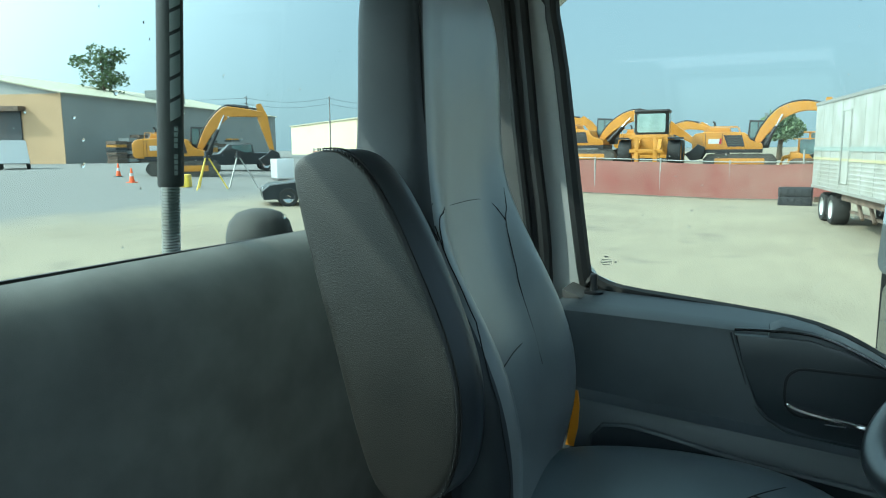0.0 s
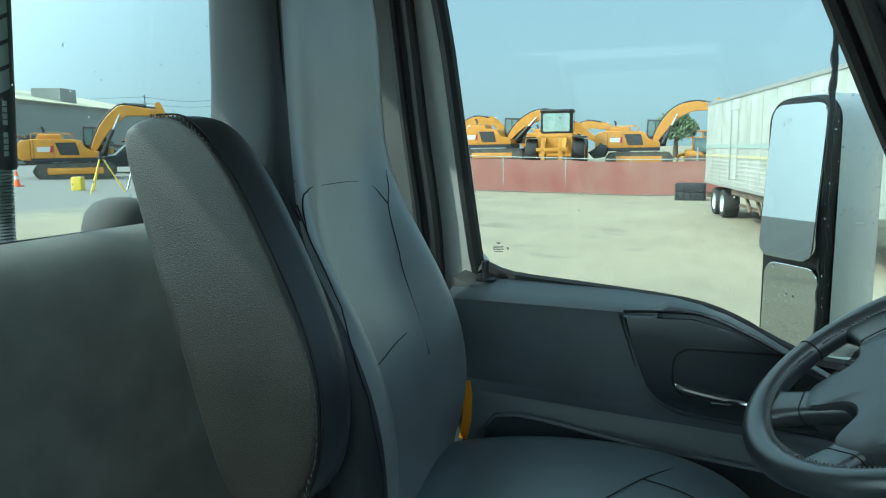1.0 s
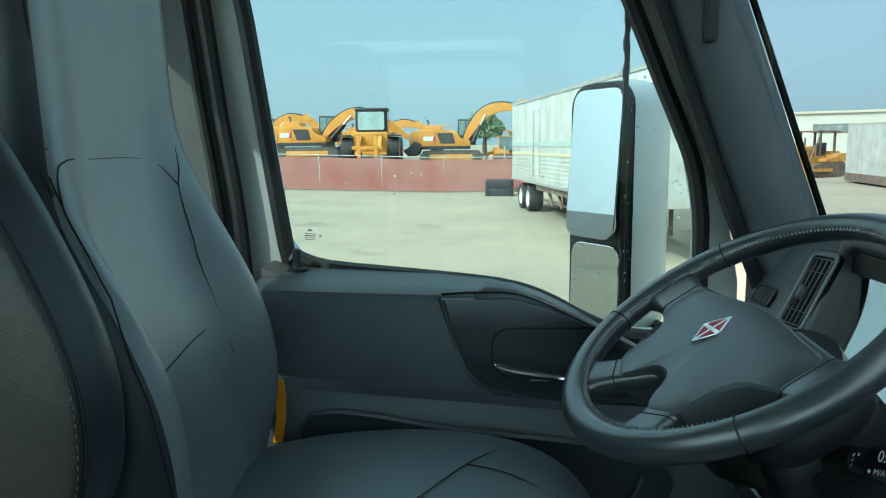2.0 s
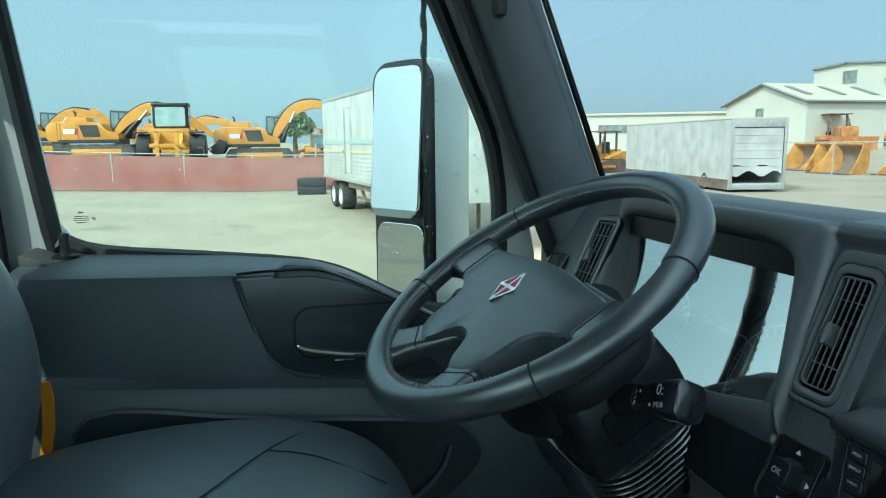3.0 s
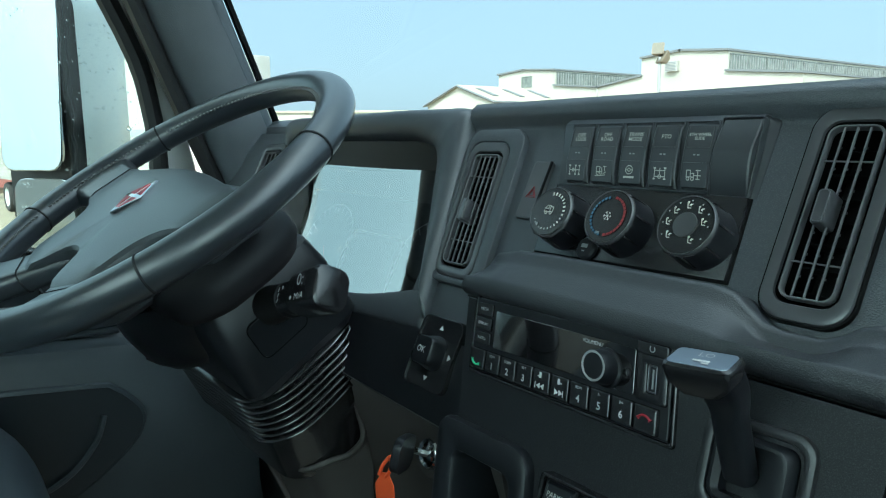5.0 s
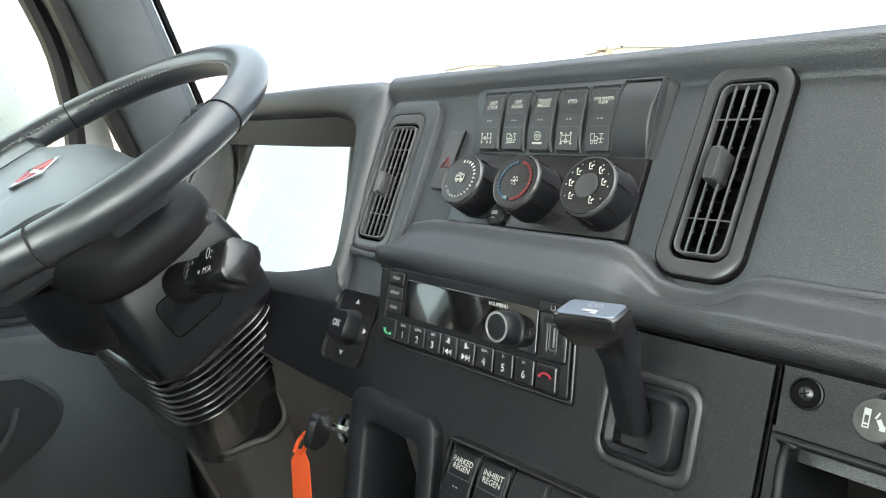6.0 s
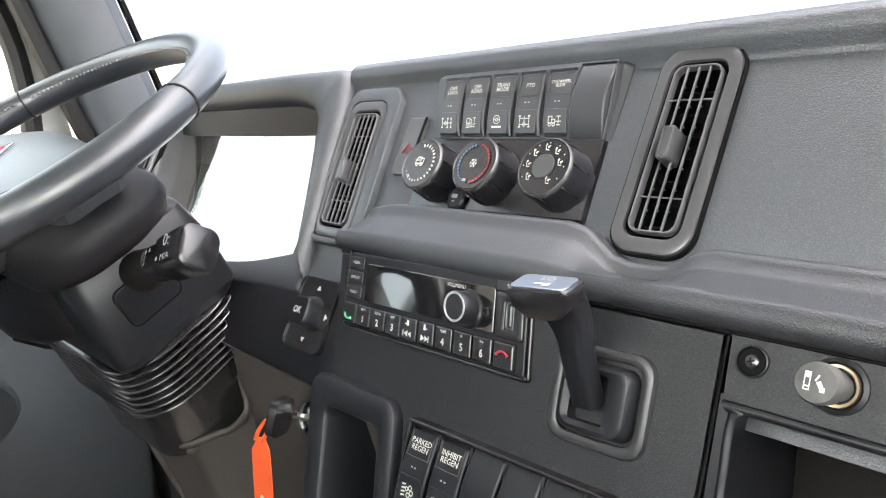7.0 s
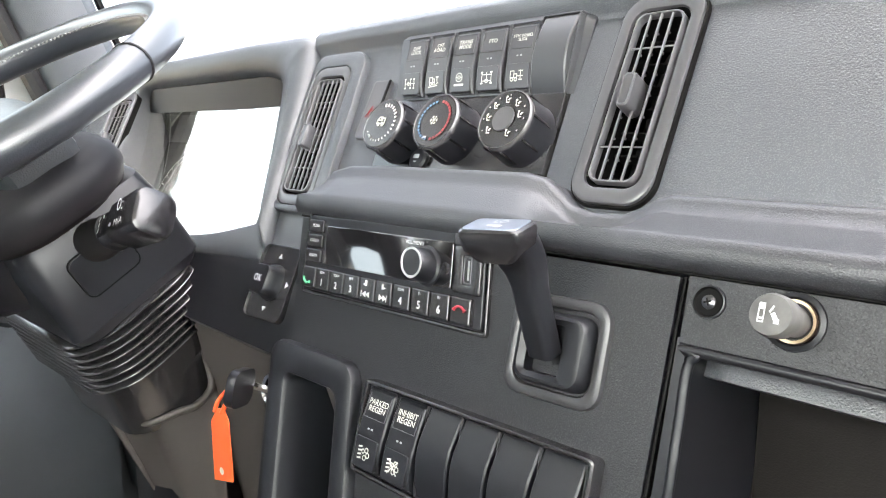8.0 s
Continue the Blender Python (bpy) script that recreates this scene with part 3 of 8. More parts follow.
def driver_seat():
    seat = thing("driver_seat", "grey and black leather driver seat with high integrated headrest", "seat")
    bm = bmesh.new()
    rings = []
    for z, hw, yf, wing, th, more in BACK:
        wide = lambda f: f * hw * (aisle(z) if f > 0 else 1.0)
        ring = [(seat_mid(z) + wide(f), yf + (wing + more * (f > 0)) * s_ + SEAT_YAW * wide(f), z) for f, s_ in zip(ACROSS, WING)]
        ring += [(seat_mid(z) + wide(f), yf - th * (1 - (0.72 if z < 2.5 else 0.25) * abs(f) ** 3) + SEAT_YAW * wide(f), z) for f in (1.0, 0.9, 0.6, 0.2, -0.2, -0.6, -0.9, -1.0)]
        rings.append(ring)
    loft(bm, rings)
    ob = part("backrest", bm, LEATHER, seat, "smooth dark grey leather backrest", 180)
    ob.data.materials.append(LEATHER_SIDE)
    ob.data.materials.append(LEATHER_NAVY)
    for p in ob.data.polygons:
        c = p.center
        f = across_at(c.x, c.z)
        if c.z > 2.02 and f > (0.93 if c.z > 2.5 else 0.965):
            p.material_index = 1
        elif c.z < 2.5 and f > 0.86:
            # bolster's aisle side: black leather that also paints the shade beside the armrest
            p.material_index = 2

    subsurf(ob, 2)

    def seam(pts, name="seam"):
        bm = bmesh.new()
        line = smooth_line([(x, back_at(x, z) + 0.001, z) for x, z in pts], 8)
        line = [Vector((p.x, back_at(p.x, p.z) + 0.0005, p.z)) for p in line]
        tube(bm, line, 0.0008, 6)
        part(name, bm, THREAD, seat)
    seam([(-0.325, 2.465), (-0.345, 2.490), (-0.367, 2.502), (-0.42, 2.504), (-0.484, 2.503), (-0.56, 2.503), (-0.624, 2.501), (-0.655, 2.495), (-0.671, 2.487), (-0.684, 2.463)])
    seam([(-0.719, 2.515), (-0.702, 2.485), (-0.684, 2.463), (-0.666, 2.42), (-0.652, 2.37), (-0.651, 2.28), (-0.649, 2.25), (-0.648, 2.235)])
    seam([(-0.40, 2.272), (-0.491, 2.275), (-0.543, 2.277), (-0.609, 2.278), (-0.651, 2.280)])
    seam([(-0.355, 2.515), (-0.345, 2.508), (-0.335, 2.50), (-0.324, 2.474)])
    seam([(-0.335, 2.49), (-0.312, 2.437), (-0.292, 2.390), (-0.287, 2.345), (-0.286, 2.293), (-0.287, 2.22), (-0.287, 2.14)], "bolster_seam")
    # welt between front and side of the headrest
    bm = bmesh.new()
    tube(bm, smooth_line([(seat_mid(z) + 0.92 * hw, back_at(seat_mid(z) + 0.92 * hw, z) + 0.0005, z) for z, hw, *_ in BACK[7:-1]], 5), 0.0016, 6)
    part("welt", bm, THREAD, seat)
    # cushion
    bm = bmesh.new()
    rings = []
    for y, hw, zt, th in ((-0.07, 0.20, 2.03, 0.08), (-0.03, 0.255, 2.072, 0.12), (0.06, 0.278, 2.092, 0.15), (0.20, 0.285, 2.104, 0.17), (0.32, 0.283, 2.100, 0.17), (0.41, 0.270, 2.084, 0.15), (0.47, 0.240, 2.052, 0.12), (0.50, 0.18, 2.005, 0.06)):
        ring = [(SEAT_X + f * hw, y, zt - dz) for f, dz in ((-1.0, 0.07), (-0.96, 0.036), (-0.86, 0.014), (-0.70, 0.004), (-0.4, 0.001), (0, 0.0), (0.4, 0.001), (0.70, 0.004), (0.86, 0.014), (0.96, 0.036), (1.0, 0.07))]
        ring += [(SEAT_X + f * hw, y, zt - th) for f in (0.96, 0.5, 0, -0.5, -0.96)]
        rings.append(ring)
    loft(bm, rings)
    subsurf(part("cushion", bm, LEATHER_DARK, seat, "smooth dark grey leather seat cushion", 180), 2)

    def flat_seam(pts):
        bm = bmesh.new()
        tube(bm, smooth_line([(x, y, z - 0.0003) for x, y, z in pts], 6), 0.0009, 6)
        part("seam", bm, THREAD, seat)
    flat_seam([(-0.33, 0.10, 2.090), (-0.47, 0.23, 2.1025), (-0.60, 0.31, 2.099), (-0.70, 0.37, 2.081), (-0.755, 0.36, 2.055)])
    flat_seam([(-0.60, 0.31, 2.099), (-0.585, 0.37, 2.091), (-0.55, 0.45, 2.064)])
    flat_seam([(-0.47, 0.23, 2.1025), (-0.42, 0.24, 2.102)])
    # suspension base
    bm = bmesh.new()
    slab(bm, 0.42, 0.40, 0.05, 1.55, 1.93, 0.02, pose(SEAT_X, 0.18, 0))
    part("base", bm, RUBBER, seat)
    # folded-up armrest
    arm = [(-0.152, 2.573), (-0.118, 2.582), (-0.090, 2.580), (-0.064, 2.560), (-0.038, 2.522), (-0.013, 2.472), (0.011, 2.420), (0.029, 2.370), (0.037, 2.325), (0.034, 2.270), (0.018, 2.226), (-0.020, 2.204), (-0.058, 2.206),
           (-0.080, 2.262), (-0.105, 2.358), (-0.134, 2.458), (-0.158, 2.556)]
    c = (sum(p[0] for p in arm) / len(arm), sum(p[1] for p in arm) / len(arm))
    bm = bmesh.new()
    rings = []
    for x, k, g in ((-0.199, 0.93, 0), (-0.202, 0.985, 0), (-0.207, 1.0, 0.001), (-0.214, 1.01, 0.006), (-0.228, 1.015, 0.012), (-0.244, 1.01, 0.013), (-0.256, 0.98, 0.008), (-0.262, 0.90, 0)):
        rings.append([(x, c[0] + (y - c[0]) * k + g * min(1, max(0, (y + 0.10 + 0.33 * (z - 2.4)) / 0.05)), c[1] + (z - c[1]) * (1 + (k - 1) * 0.35)) for y, z in arm])
    loft(bm, rings)
    a = part("armrest", bm, LEATHER_TEX, seat, "coarse black leather armrest folded upright", 180)
    a.data.materials.append(LEATHER_NAVY)
    for p in a.data.polygons:
        if p.center.x < -0.2065:
            p.material_index = 1
    subsurf(a, 2)
    bm = bmesh.new()
    tube(bm, smooth_line([(-0.2065, y + 0.0005, z) for y, z in arm[1:11]], 5), 0.0010, 6)
    part("piping", bm, THREAD, a)
    bm = bmesh.new()
    for p in smooth_line([(-0.2020, y - 0.003, z - 0.001) for y, z in arm[1:11]], 7):
        box(bm, -0.0005, 0.0005, -0.0004, 0.0006, -0.0016, 0.0016, Matrix.Translation(p))
    part("stitching", bm, SEAT_STITCH, a)
    # bolster pad beside the armrest
    bm = bmesh.new()
    lathe(bm, [(0.0, -0.03), (0.035, -0.03), (0.04, -0.02), (0.04, 0.02), (0.035, 0.03), (0, 0.03)], frame_of((-0.285, -0.03, 2.20), (0, 1, 0), (0, 0, 1)), 18)
    part("hinge", bm, BLACK, seat)
    # seat belt buckle stalk in yellow
    return seat


def belt_buckle():
    g = thing("seat_belt_tab", "yellow plastic seat belt strap end beside the seat back", "seat belt")
    bm = bmesh.new()
    loft(bm, [[(-0.808 + dx, y + dy, z) for dx, dy in ((-0.003, -0.008), (0.003, -0.008), (0.003, 0.008), (-0.003, 0.008))] for y, z in ((-0.012, 1.99), (-0.004, 2.03), (0.004, 2.07), (0.006, 2.11), (0.002, 2.14))])
    part("strap", bm, YELLOW_PLASTIC, g)
    bm = bmesh.new()
    box(bm, -0.822, -0.795, -0.04, 0.02, 1.93, 2.005, bev=0.006)
    part("holder", bm, RUBBER, g, "black holder")


# ---- steering wheel and column ----
WH = frame_of((-0.500, 0.6055, 2.3125), (0.9955, 0.0909, -0.0269), (-0.062, 0.8455, 0.5306))


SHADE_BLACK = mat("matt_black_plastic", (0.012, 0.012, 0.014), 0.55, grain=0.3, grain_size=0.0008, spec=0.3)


def steering_wheel():
    g = thing("steering_wheel", "black leather-wrapped four-spoke steering wheel", "steering wheel")
    R = 0.1955
    ring = lambda a, r=R, z=0.0: WH @ Vector((r * math.cos(radians(a)), r * math.sin(radians(a)), z))
    bm = bmesh.new()
    tube(bm, [ring(a) for a in range(0, 360, 5)], 0.0170, 16, True, 0.94, up=WH.to_3x3() @ Vector((0, 0, 1)))
    rim = part("rim", bm, RIM, g, angle=180)
    for a in (25, 155, 205, 335):
        bm = bmesh.new()
        tube(bm, [WH @ Vector(((R + 0.0173 * math.cos(radians(b))) * math.cos(radians(a)), (R + 0.0173 * math.cos(radians(b))) * math.sin(radians(a)), 0.0161 * math.sin(radians(b)))) for b in range(0, 360, 20)], 0.0011, 5, True)
        part("leather_joint", bm, THREAD, rim)
    for a0, a1 in ((28, 152), (158, 202), (208, 332)):
        bm = bmesh.new()
        for a in np.arange(a0, a1, 1.6):
            b = radians(205)
            p = WH @ Vector(((R + 0.0180 * math.cos(b)) * math.cos(radians(a)), (R + 0.0180 * math.cos(b)) * math.sin(radians(a)), -0.0172 * math.sin(b)))
            q = Matrix.Translation(p) @ WH.to_3x3().to_4x4() @ pose(0, 0, 0, 0, 0, a + 22)
            box(bm, -0.0030, 0.0030, -0.0008, 0.0008, -0.0008, 0.0010, q)
        part("stitching", bm, STITCH, rim, "pale stitching")
    # spokes, dished below the rim
    for a, w in ((0, 0.066), (180, 0.066), (242, 0.052), (298, 0.052)):
        bm = bmesh.new()
        rings = []
        for r, z, k, th in ((0.198, -0.002, 1.75, 0.011), (0.184, -0.005, 1.25, 0.012), (0.168, -0.010, 1.0, 0.012), (0.145, -0.015, 0.95, 0.012), (0.10, -0.022, 1.15, 0.013), (0.05, -0.030, 1.4, 0.013)):
            hw = w * k / 2
            q = WH @ pose(0, 0, 0, 0, 0, a)
            rings.append([q @ Vector((r, x, z + y)) for x, y in outline(2 * hw, 2 * th, 0.009, 3)])
        loft(bm, rings)
        spoke = part("spoke", bm, RIM, g)
        bm = bmesh.new()
        tube(bm, [q @ Vector((0.147, x, -0.0148 + y)) for x, y in outline(w * 0.95 + 0.0004, 0.0244, 0.009, 3)], 0.0009, 5, True)
        part("leather_joint", bm, THREAD, spoke)
    # hub pad with a raised middle
    half = [(0.0, 0.040), (0.05, 0.037), (0.10, 0.029), (0.144, 0.022), (0.147, -0.005), (0.145, -0.032), (0.116, -0.044), (0.098, -0.068), (0.093, -0.110), (0.070, -0.127), (0.046, -0.132), (0.022, -0.100), (0.0, -0.092)]
    pad = half + [(-x, y) for x, y in half[-2:0:-1]]
    line = smooth_line([(x, y, 0) for x, y in pad], 3, True)
    bm = bmesh.new()
    rings = [[WH @ Vector((p.x * k, (p.y + 0.02) * k - 0.02, z)) for p in line] for k, z in ((0.90, -0.056), (0.97, -0.050), (1.0, -0.034), (0.995, -0.012), (0.975, -0.0045), (0.93, -0.0015), (0.78, 0.0), (0.58, 0.0015), (0.36, 0.002), (0.1, 0.0025))]
    loft(bm, rings)
    hub = part("airbag_cover", bm, mat("hub_plastic", (0.040, 0.046, 0.052), 0.36, grain=0.4, grain_size=0.0013, cells=True, spec=0.9, coat=0.4), g, "grained black hub cover", 24)
    em = WH @ pose(-0.008, -0.019, 0.0025)
    bm = bmesh.new()
    poly(bm, [(0.020, 0.0), (0.0, 0.027), (-0.020, 0.0), (0.0, -0.027)], 0, 0.003, em, 0.0012)
    badge = part("badge", bm, CHROME, hub, "silver diamond badge with red lines")
    for x0, x1 in ((-0.014, -0.002), (0.002, 0.014)):
        sx = 1 if x0 > 0 else -1
        bm = bmesh.new()
        poly(bm, [(sx * 0.0025, 0.019), (sx * 0.0145, 0.0025), (sx * 0.0025, 0.0025)][::sx], 0.003, 0.0034, em)
        poly(bm, [(sx * 0.0025, -0.019), (sx * 0.0025, -0.0025), (sx * 0.0145, -0.0025)][::sx], 0.003, 0.0034, em)
        part("badge_inlay", bm, RED_INK, badge)
    # buttons on the spoke by the door
    for sx in (-1,):
        pod_m = WH @ pose(sx * 0.116, -0.060, -0.002, 0, 0, 28)
        bm = bmesh.new()
        slab(bm, 0.044, 0.050, 0.012, -0.03, -0.0165, 0.003, pod_m)
        pod = part("button_pod", bm, SATIN, g)
        for k, (bx, by, bw, bh) in enumerate(((-0.010, 0.016, 0.017, 0.017), (0.010, 0.016, 0.017, 0.017), (0, 0.0, 0.036, 0.011), (-0.010, -0.016, 0.017, 0.016), (0.010, -0.016, 0.017, 0.016))):
            bm = bmesh.new()
            slab(bm, bw, bh, 0.003, -0.018, -0.0135, 0.0015, pod_m @ pose(bx, by, 0))
            part("button", bm, BLACK, pod)
            bars([(bx, by, 0.006, 0.0015)], pod_m @ pose(0, 0, -0.0138), INK_DIM, pod)
    # rounded housing behind the pad
    bm = bmesh.new()
    loft(bm, [[WH @ Vector((x, y - 0.012, z)) for x, y in outline(w, h, r, 6)] for z, w, h, r in ((-0.034, 0.250, 0.085, 0.040), (-0.041, 0.305, 0.118, 0.050), (-0.052, 0.322, 0.134, 0.055), (-0.066, 0.322, 0.138, 0.055), (-0.080, 0.300, 0.128, 0.050), (-0.092, 0.250, 0.110, 0.045))])
    part("hub_housing", bm, SHADE_BLACK, g, "matt black housing behind the hub cover", 60)
    # boss behind the pad
    bm = bmesh.new()
    lathe(bm, [(0.085, -0.15), (0.095, -0.135), (0.098, -0.10), (0.095, -0.07)], WH @ pose(0, -0.01, 0), 28)
    part("boss", bm, BLACK, g)


def column():
    g = thing("steering_column", "black steering column shroud with ribbed rubber boot", "steering column")
    ax = WH.to_3x3()
    n, v, u = ax @ Vector((0, 0, 1)), ax @ Vector((0, 1, 0)), ax @ Vector((1, 0, 0))
    c0 = WH.translation - 0.085 * n
    m = frame_of(c0, u, v)
    bm = bmesh.new()
    rings = []
    for d, w, h, dy, r in ((0.015, 0.17, 0.11, 0.0, 0.03), (-0.004, 0.225, 0.125, 0.0, 0.016), (-0.03, 0.245, 0.132, -0.002, 0.014), (-0.090, 0.245, 0.137, -0.004, 0.014), (-0.101, 0.232, 0.130, -0.004, 0.02)):
        rings.append([m @ Vector((x + 0.004, y + dy, d)) for x, y in outline(w, h, r)])
    loft(bm, rings)
    part("shroud", bm, BLACK, g, "grained black column shroud", 24)
    # inset plate round the root of the stalk
    bm = bmesh.new()
    side_m = frame_of(m @ Vector((0.1262, -0.0135, -0.0465)), v, n)
    slab(bm, 0.052, 0.0375, 0.007, -0.002, 0.0012, 0.0006, side_m, 5)
    plate = part("stalk_plate", bm, BLACK, g, "inset plate round the stalk")
    bm = bmesh.new()
    tube(bm, [side_m @ Vector((x, y, 0.0004)) for x, y in outline(0.0535, 0.039, 0.0075, 5)], 0.0007, 5, True)
    part("joint", bm, DEEP, plate)
    # ribbed boot: rounded folds that bunch up below the shroud, then a plain skirt
    bm = bmesh.new()
    rings = []
    for k in range(65):
        rib = 0.0052 * (2 * abs(math.sin(k * math.pi / 8)) - 1) if k < 64 else -0.005
        rings.append((0.0080 * k / 8, 0.236 - 0.0016 * k / 8 + 2 * rib, 0.138 + 0.001 * k / 8 + 2 * rib))
    rings += [(0.078, 0.215, 0.138), (0.10, 0.21, 0.145), (0.128, 0.205, 0.15)]
    bm_rings = []
    for d, w, h in rings:
        tilt = frame_of(m @ Vector((0.004, -0.004 - 0.04 * d, -0.099 - d)), u, v)
        bm_rings.append([tilt @ Vector((x, y, 0)) for x, y in outline(w, h, 0.055, 8)])
    loft(bm, bm_rings)
    part("boot", bm, mat("boot_rubber", (0.016, 0.016, 0.017), 0.20, vary=0.1, spec=0.9, coat=0.6, coat_rough=0.12), g, "glossy ribbed black rubber boot", 75)
    bm = bmesh.new()
    box(bm, -0.07, 0.07, -0.05, 0.05, -0.45, 0.0, Matrix.Translation((-0.50, 0.79, 2.05)), 0.02)
    part("shaft_cover", bm, BLACK, g)
    # tilt lever on the far side
    bm = bmesh.new()
    tube(bm, [(-0.59, 0.66, 2.10), (-0.62, 0.645, 2.098), (-0.645, 0.62, 2.11)], [0.007, 0.008, 0.011], 8)
    part("tilt_lever", bm, BLACK, g)
    # wiper and lamp stalk
    st = thing("column_stalk", "stubby black column stalk with white switch symbols", "stalk")
    a, b = Vector((-0.388, 0.670, 2.209)), Vector((-0.284, 0.689, 2.243))
    d = (b - a).normalized()
    ref = Vector((0, -0.92, 0.40))
    up = (ref - d * ref.dot(d)).normalized()
    f2 = frame_of(a, up.cross(d), up)             # local z runs along the stalk, y faces the driver
    bm = bmesh.new()
    lathe(bm, [(0.0185, -0.02), (0.0180, 0.010), (0.0165, 0.014), (0.0165, 0.036)], f2, 20)
    part("collar", bm, RUBBER, st)
    bm = bmesh.new()
    for z0, z1, w, h in ((0.030, 0.054, 0.031, 0.029),):
        slab(bm, w, h, 0.012, z0, z1, 0.002, f2)
    part("ring", bm, SATIN, st)
    bm = bmesh.new()
    rings = [[f2 @ Vector((x, y, z)) for x, y in outline(w, h, 0.010)] for z, w, h in ((0.055, 0.032, 0.030), (0.058, 0.035, 0.033), (0.094, 0.038, 0.035), (0.099, 0.036, 0.033), (0.101, 0.031, 0.028))]
    loft(bm, rings)
    knob = part("knob", bm, SATIN, st)
    return f2, st


# ---- dashboard ----
SATIN_GREY = mat("satin_grey_black_plastic", (0.052, 0.052, 0.056), 0.30, grain=0.05, grain_size=0.0006, spec=0.8)
SWITCH_GREY = mat("switch_grey_plastic", (0.026, 0.028, 0.032), 0.36, grain=0.05, grain_size=0.0006, spec=0.85)
VENT_GREY = mat("grey_vent_plastic", (0.095, 0.095, 0.10), 0.30, grain=0.05, grain_size=0.0006, spec=0.8)
FU = frame_of((0, 0.813, 2.266), (1, 0, 0), (0, 0.458, 0.889))     # upper face
FL = frame_of((0, 0.766, 2.240), (1, 0, 0), (0, 0.296, 0.955))     # lower face
STACK_L = -0.213
INK_SOFT = mat("soft_white_print", (0.54, 0.53, 0.48), 0.5, vary=0.05)


CUBBY = FL @ pose(-0.1395, -0.1745, 0, 0, 0, 1.5) @ Matrix(((1, -0.20, 0, 0), (0, 1, 0, 0), (0, 0, 1, 0), (0, 0, 0, 1)))


LEAN = Matrix(((1, -0.10, 0, 0), (0, 1, 0, 0), (0, 0, 1, 0), (0, 0, 0, 1)))
VENTS = [(FU @ pose(-0.2830, 0.0315, 0.0035) @ LEAN, 0.0565, 0.131), (FU @ pose(0.0230, 0.0555, 0.003), 0.0505, 0.1300), (FU @ pose(-0.778, 0.024, 0.0075, 0, 4, 5), 0.070, 0.134)]


def on_u(v, n=0.0):
    p = FU @ Vector((0, v, n))
    return (p.y, p.z)


def on_l(v, n=0.0):
    p = FL @ Vector((0, v, n))
    return (p.y, p.z)


def smooth_step(q):
    q = min(1.0, max(0.0, q))
    return q * q * (3 - 2 * q)


def rounded(corners, radii, n=7):
    """A closed outline through a polygon, each corner eased off over its own length."""
    corners = [Vector(c) for c in corners]
    pts = []
    for k, c in enumerate(corners):
        a, b = corners[k - 1] - c, corners[(k + 1) % len(corners)] - c
        p, q = c + a.normalized() * min(radii[k], a.length * 0.49), c + b.normalized() * min(radii[k], b.length * 0.49)
        pts += [p * (1 - t) ** 2 + c * 2 * t * (1 - t) + q * t * t for t in np.linspace(0, 1, n)]
        after = corners[(k + 1) % len(corners)]
        e = after - b.normalized() * min(radii[(k + 1) % len(corners)], b.length * 0.49)
        pts += [q.lerp(e, t) for t in np.linspace(0, 1, n)[1:-1]]
    return pts


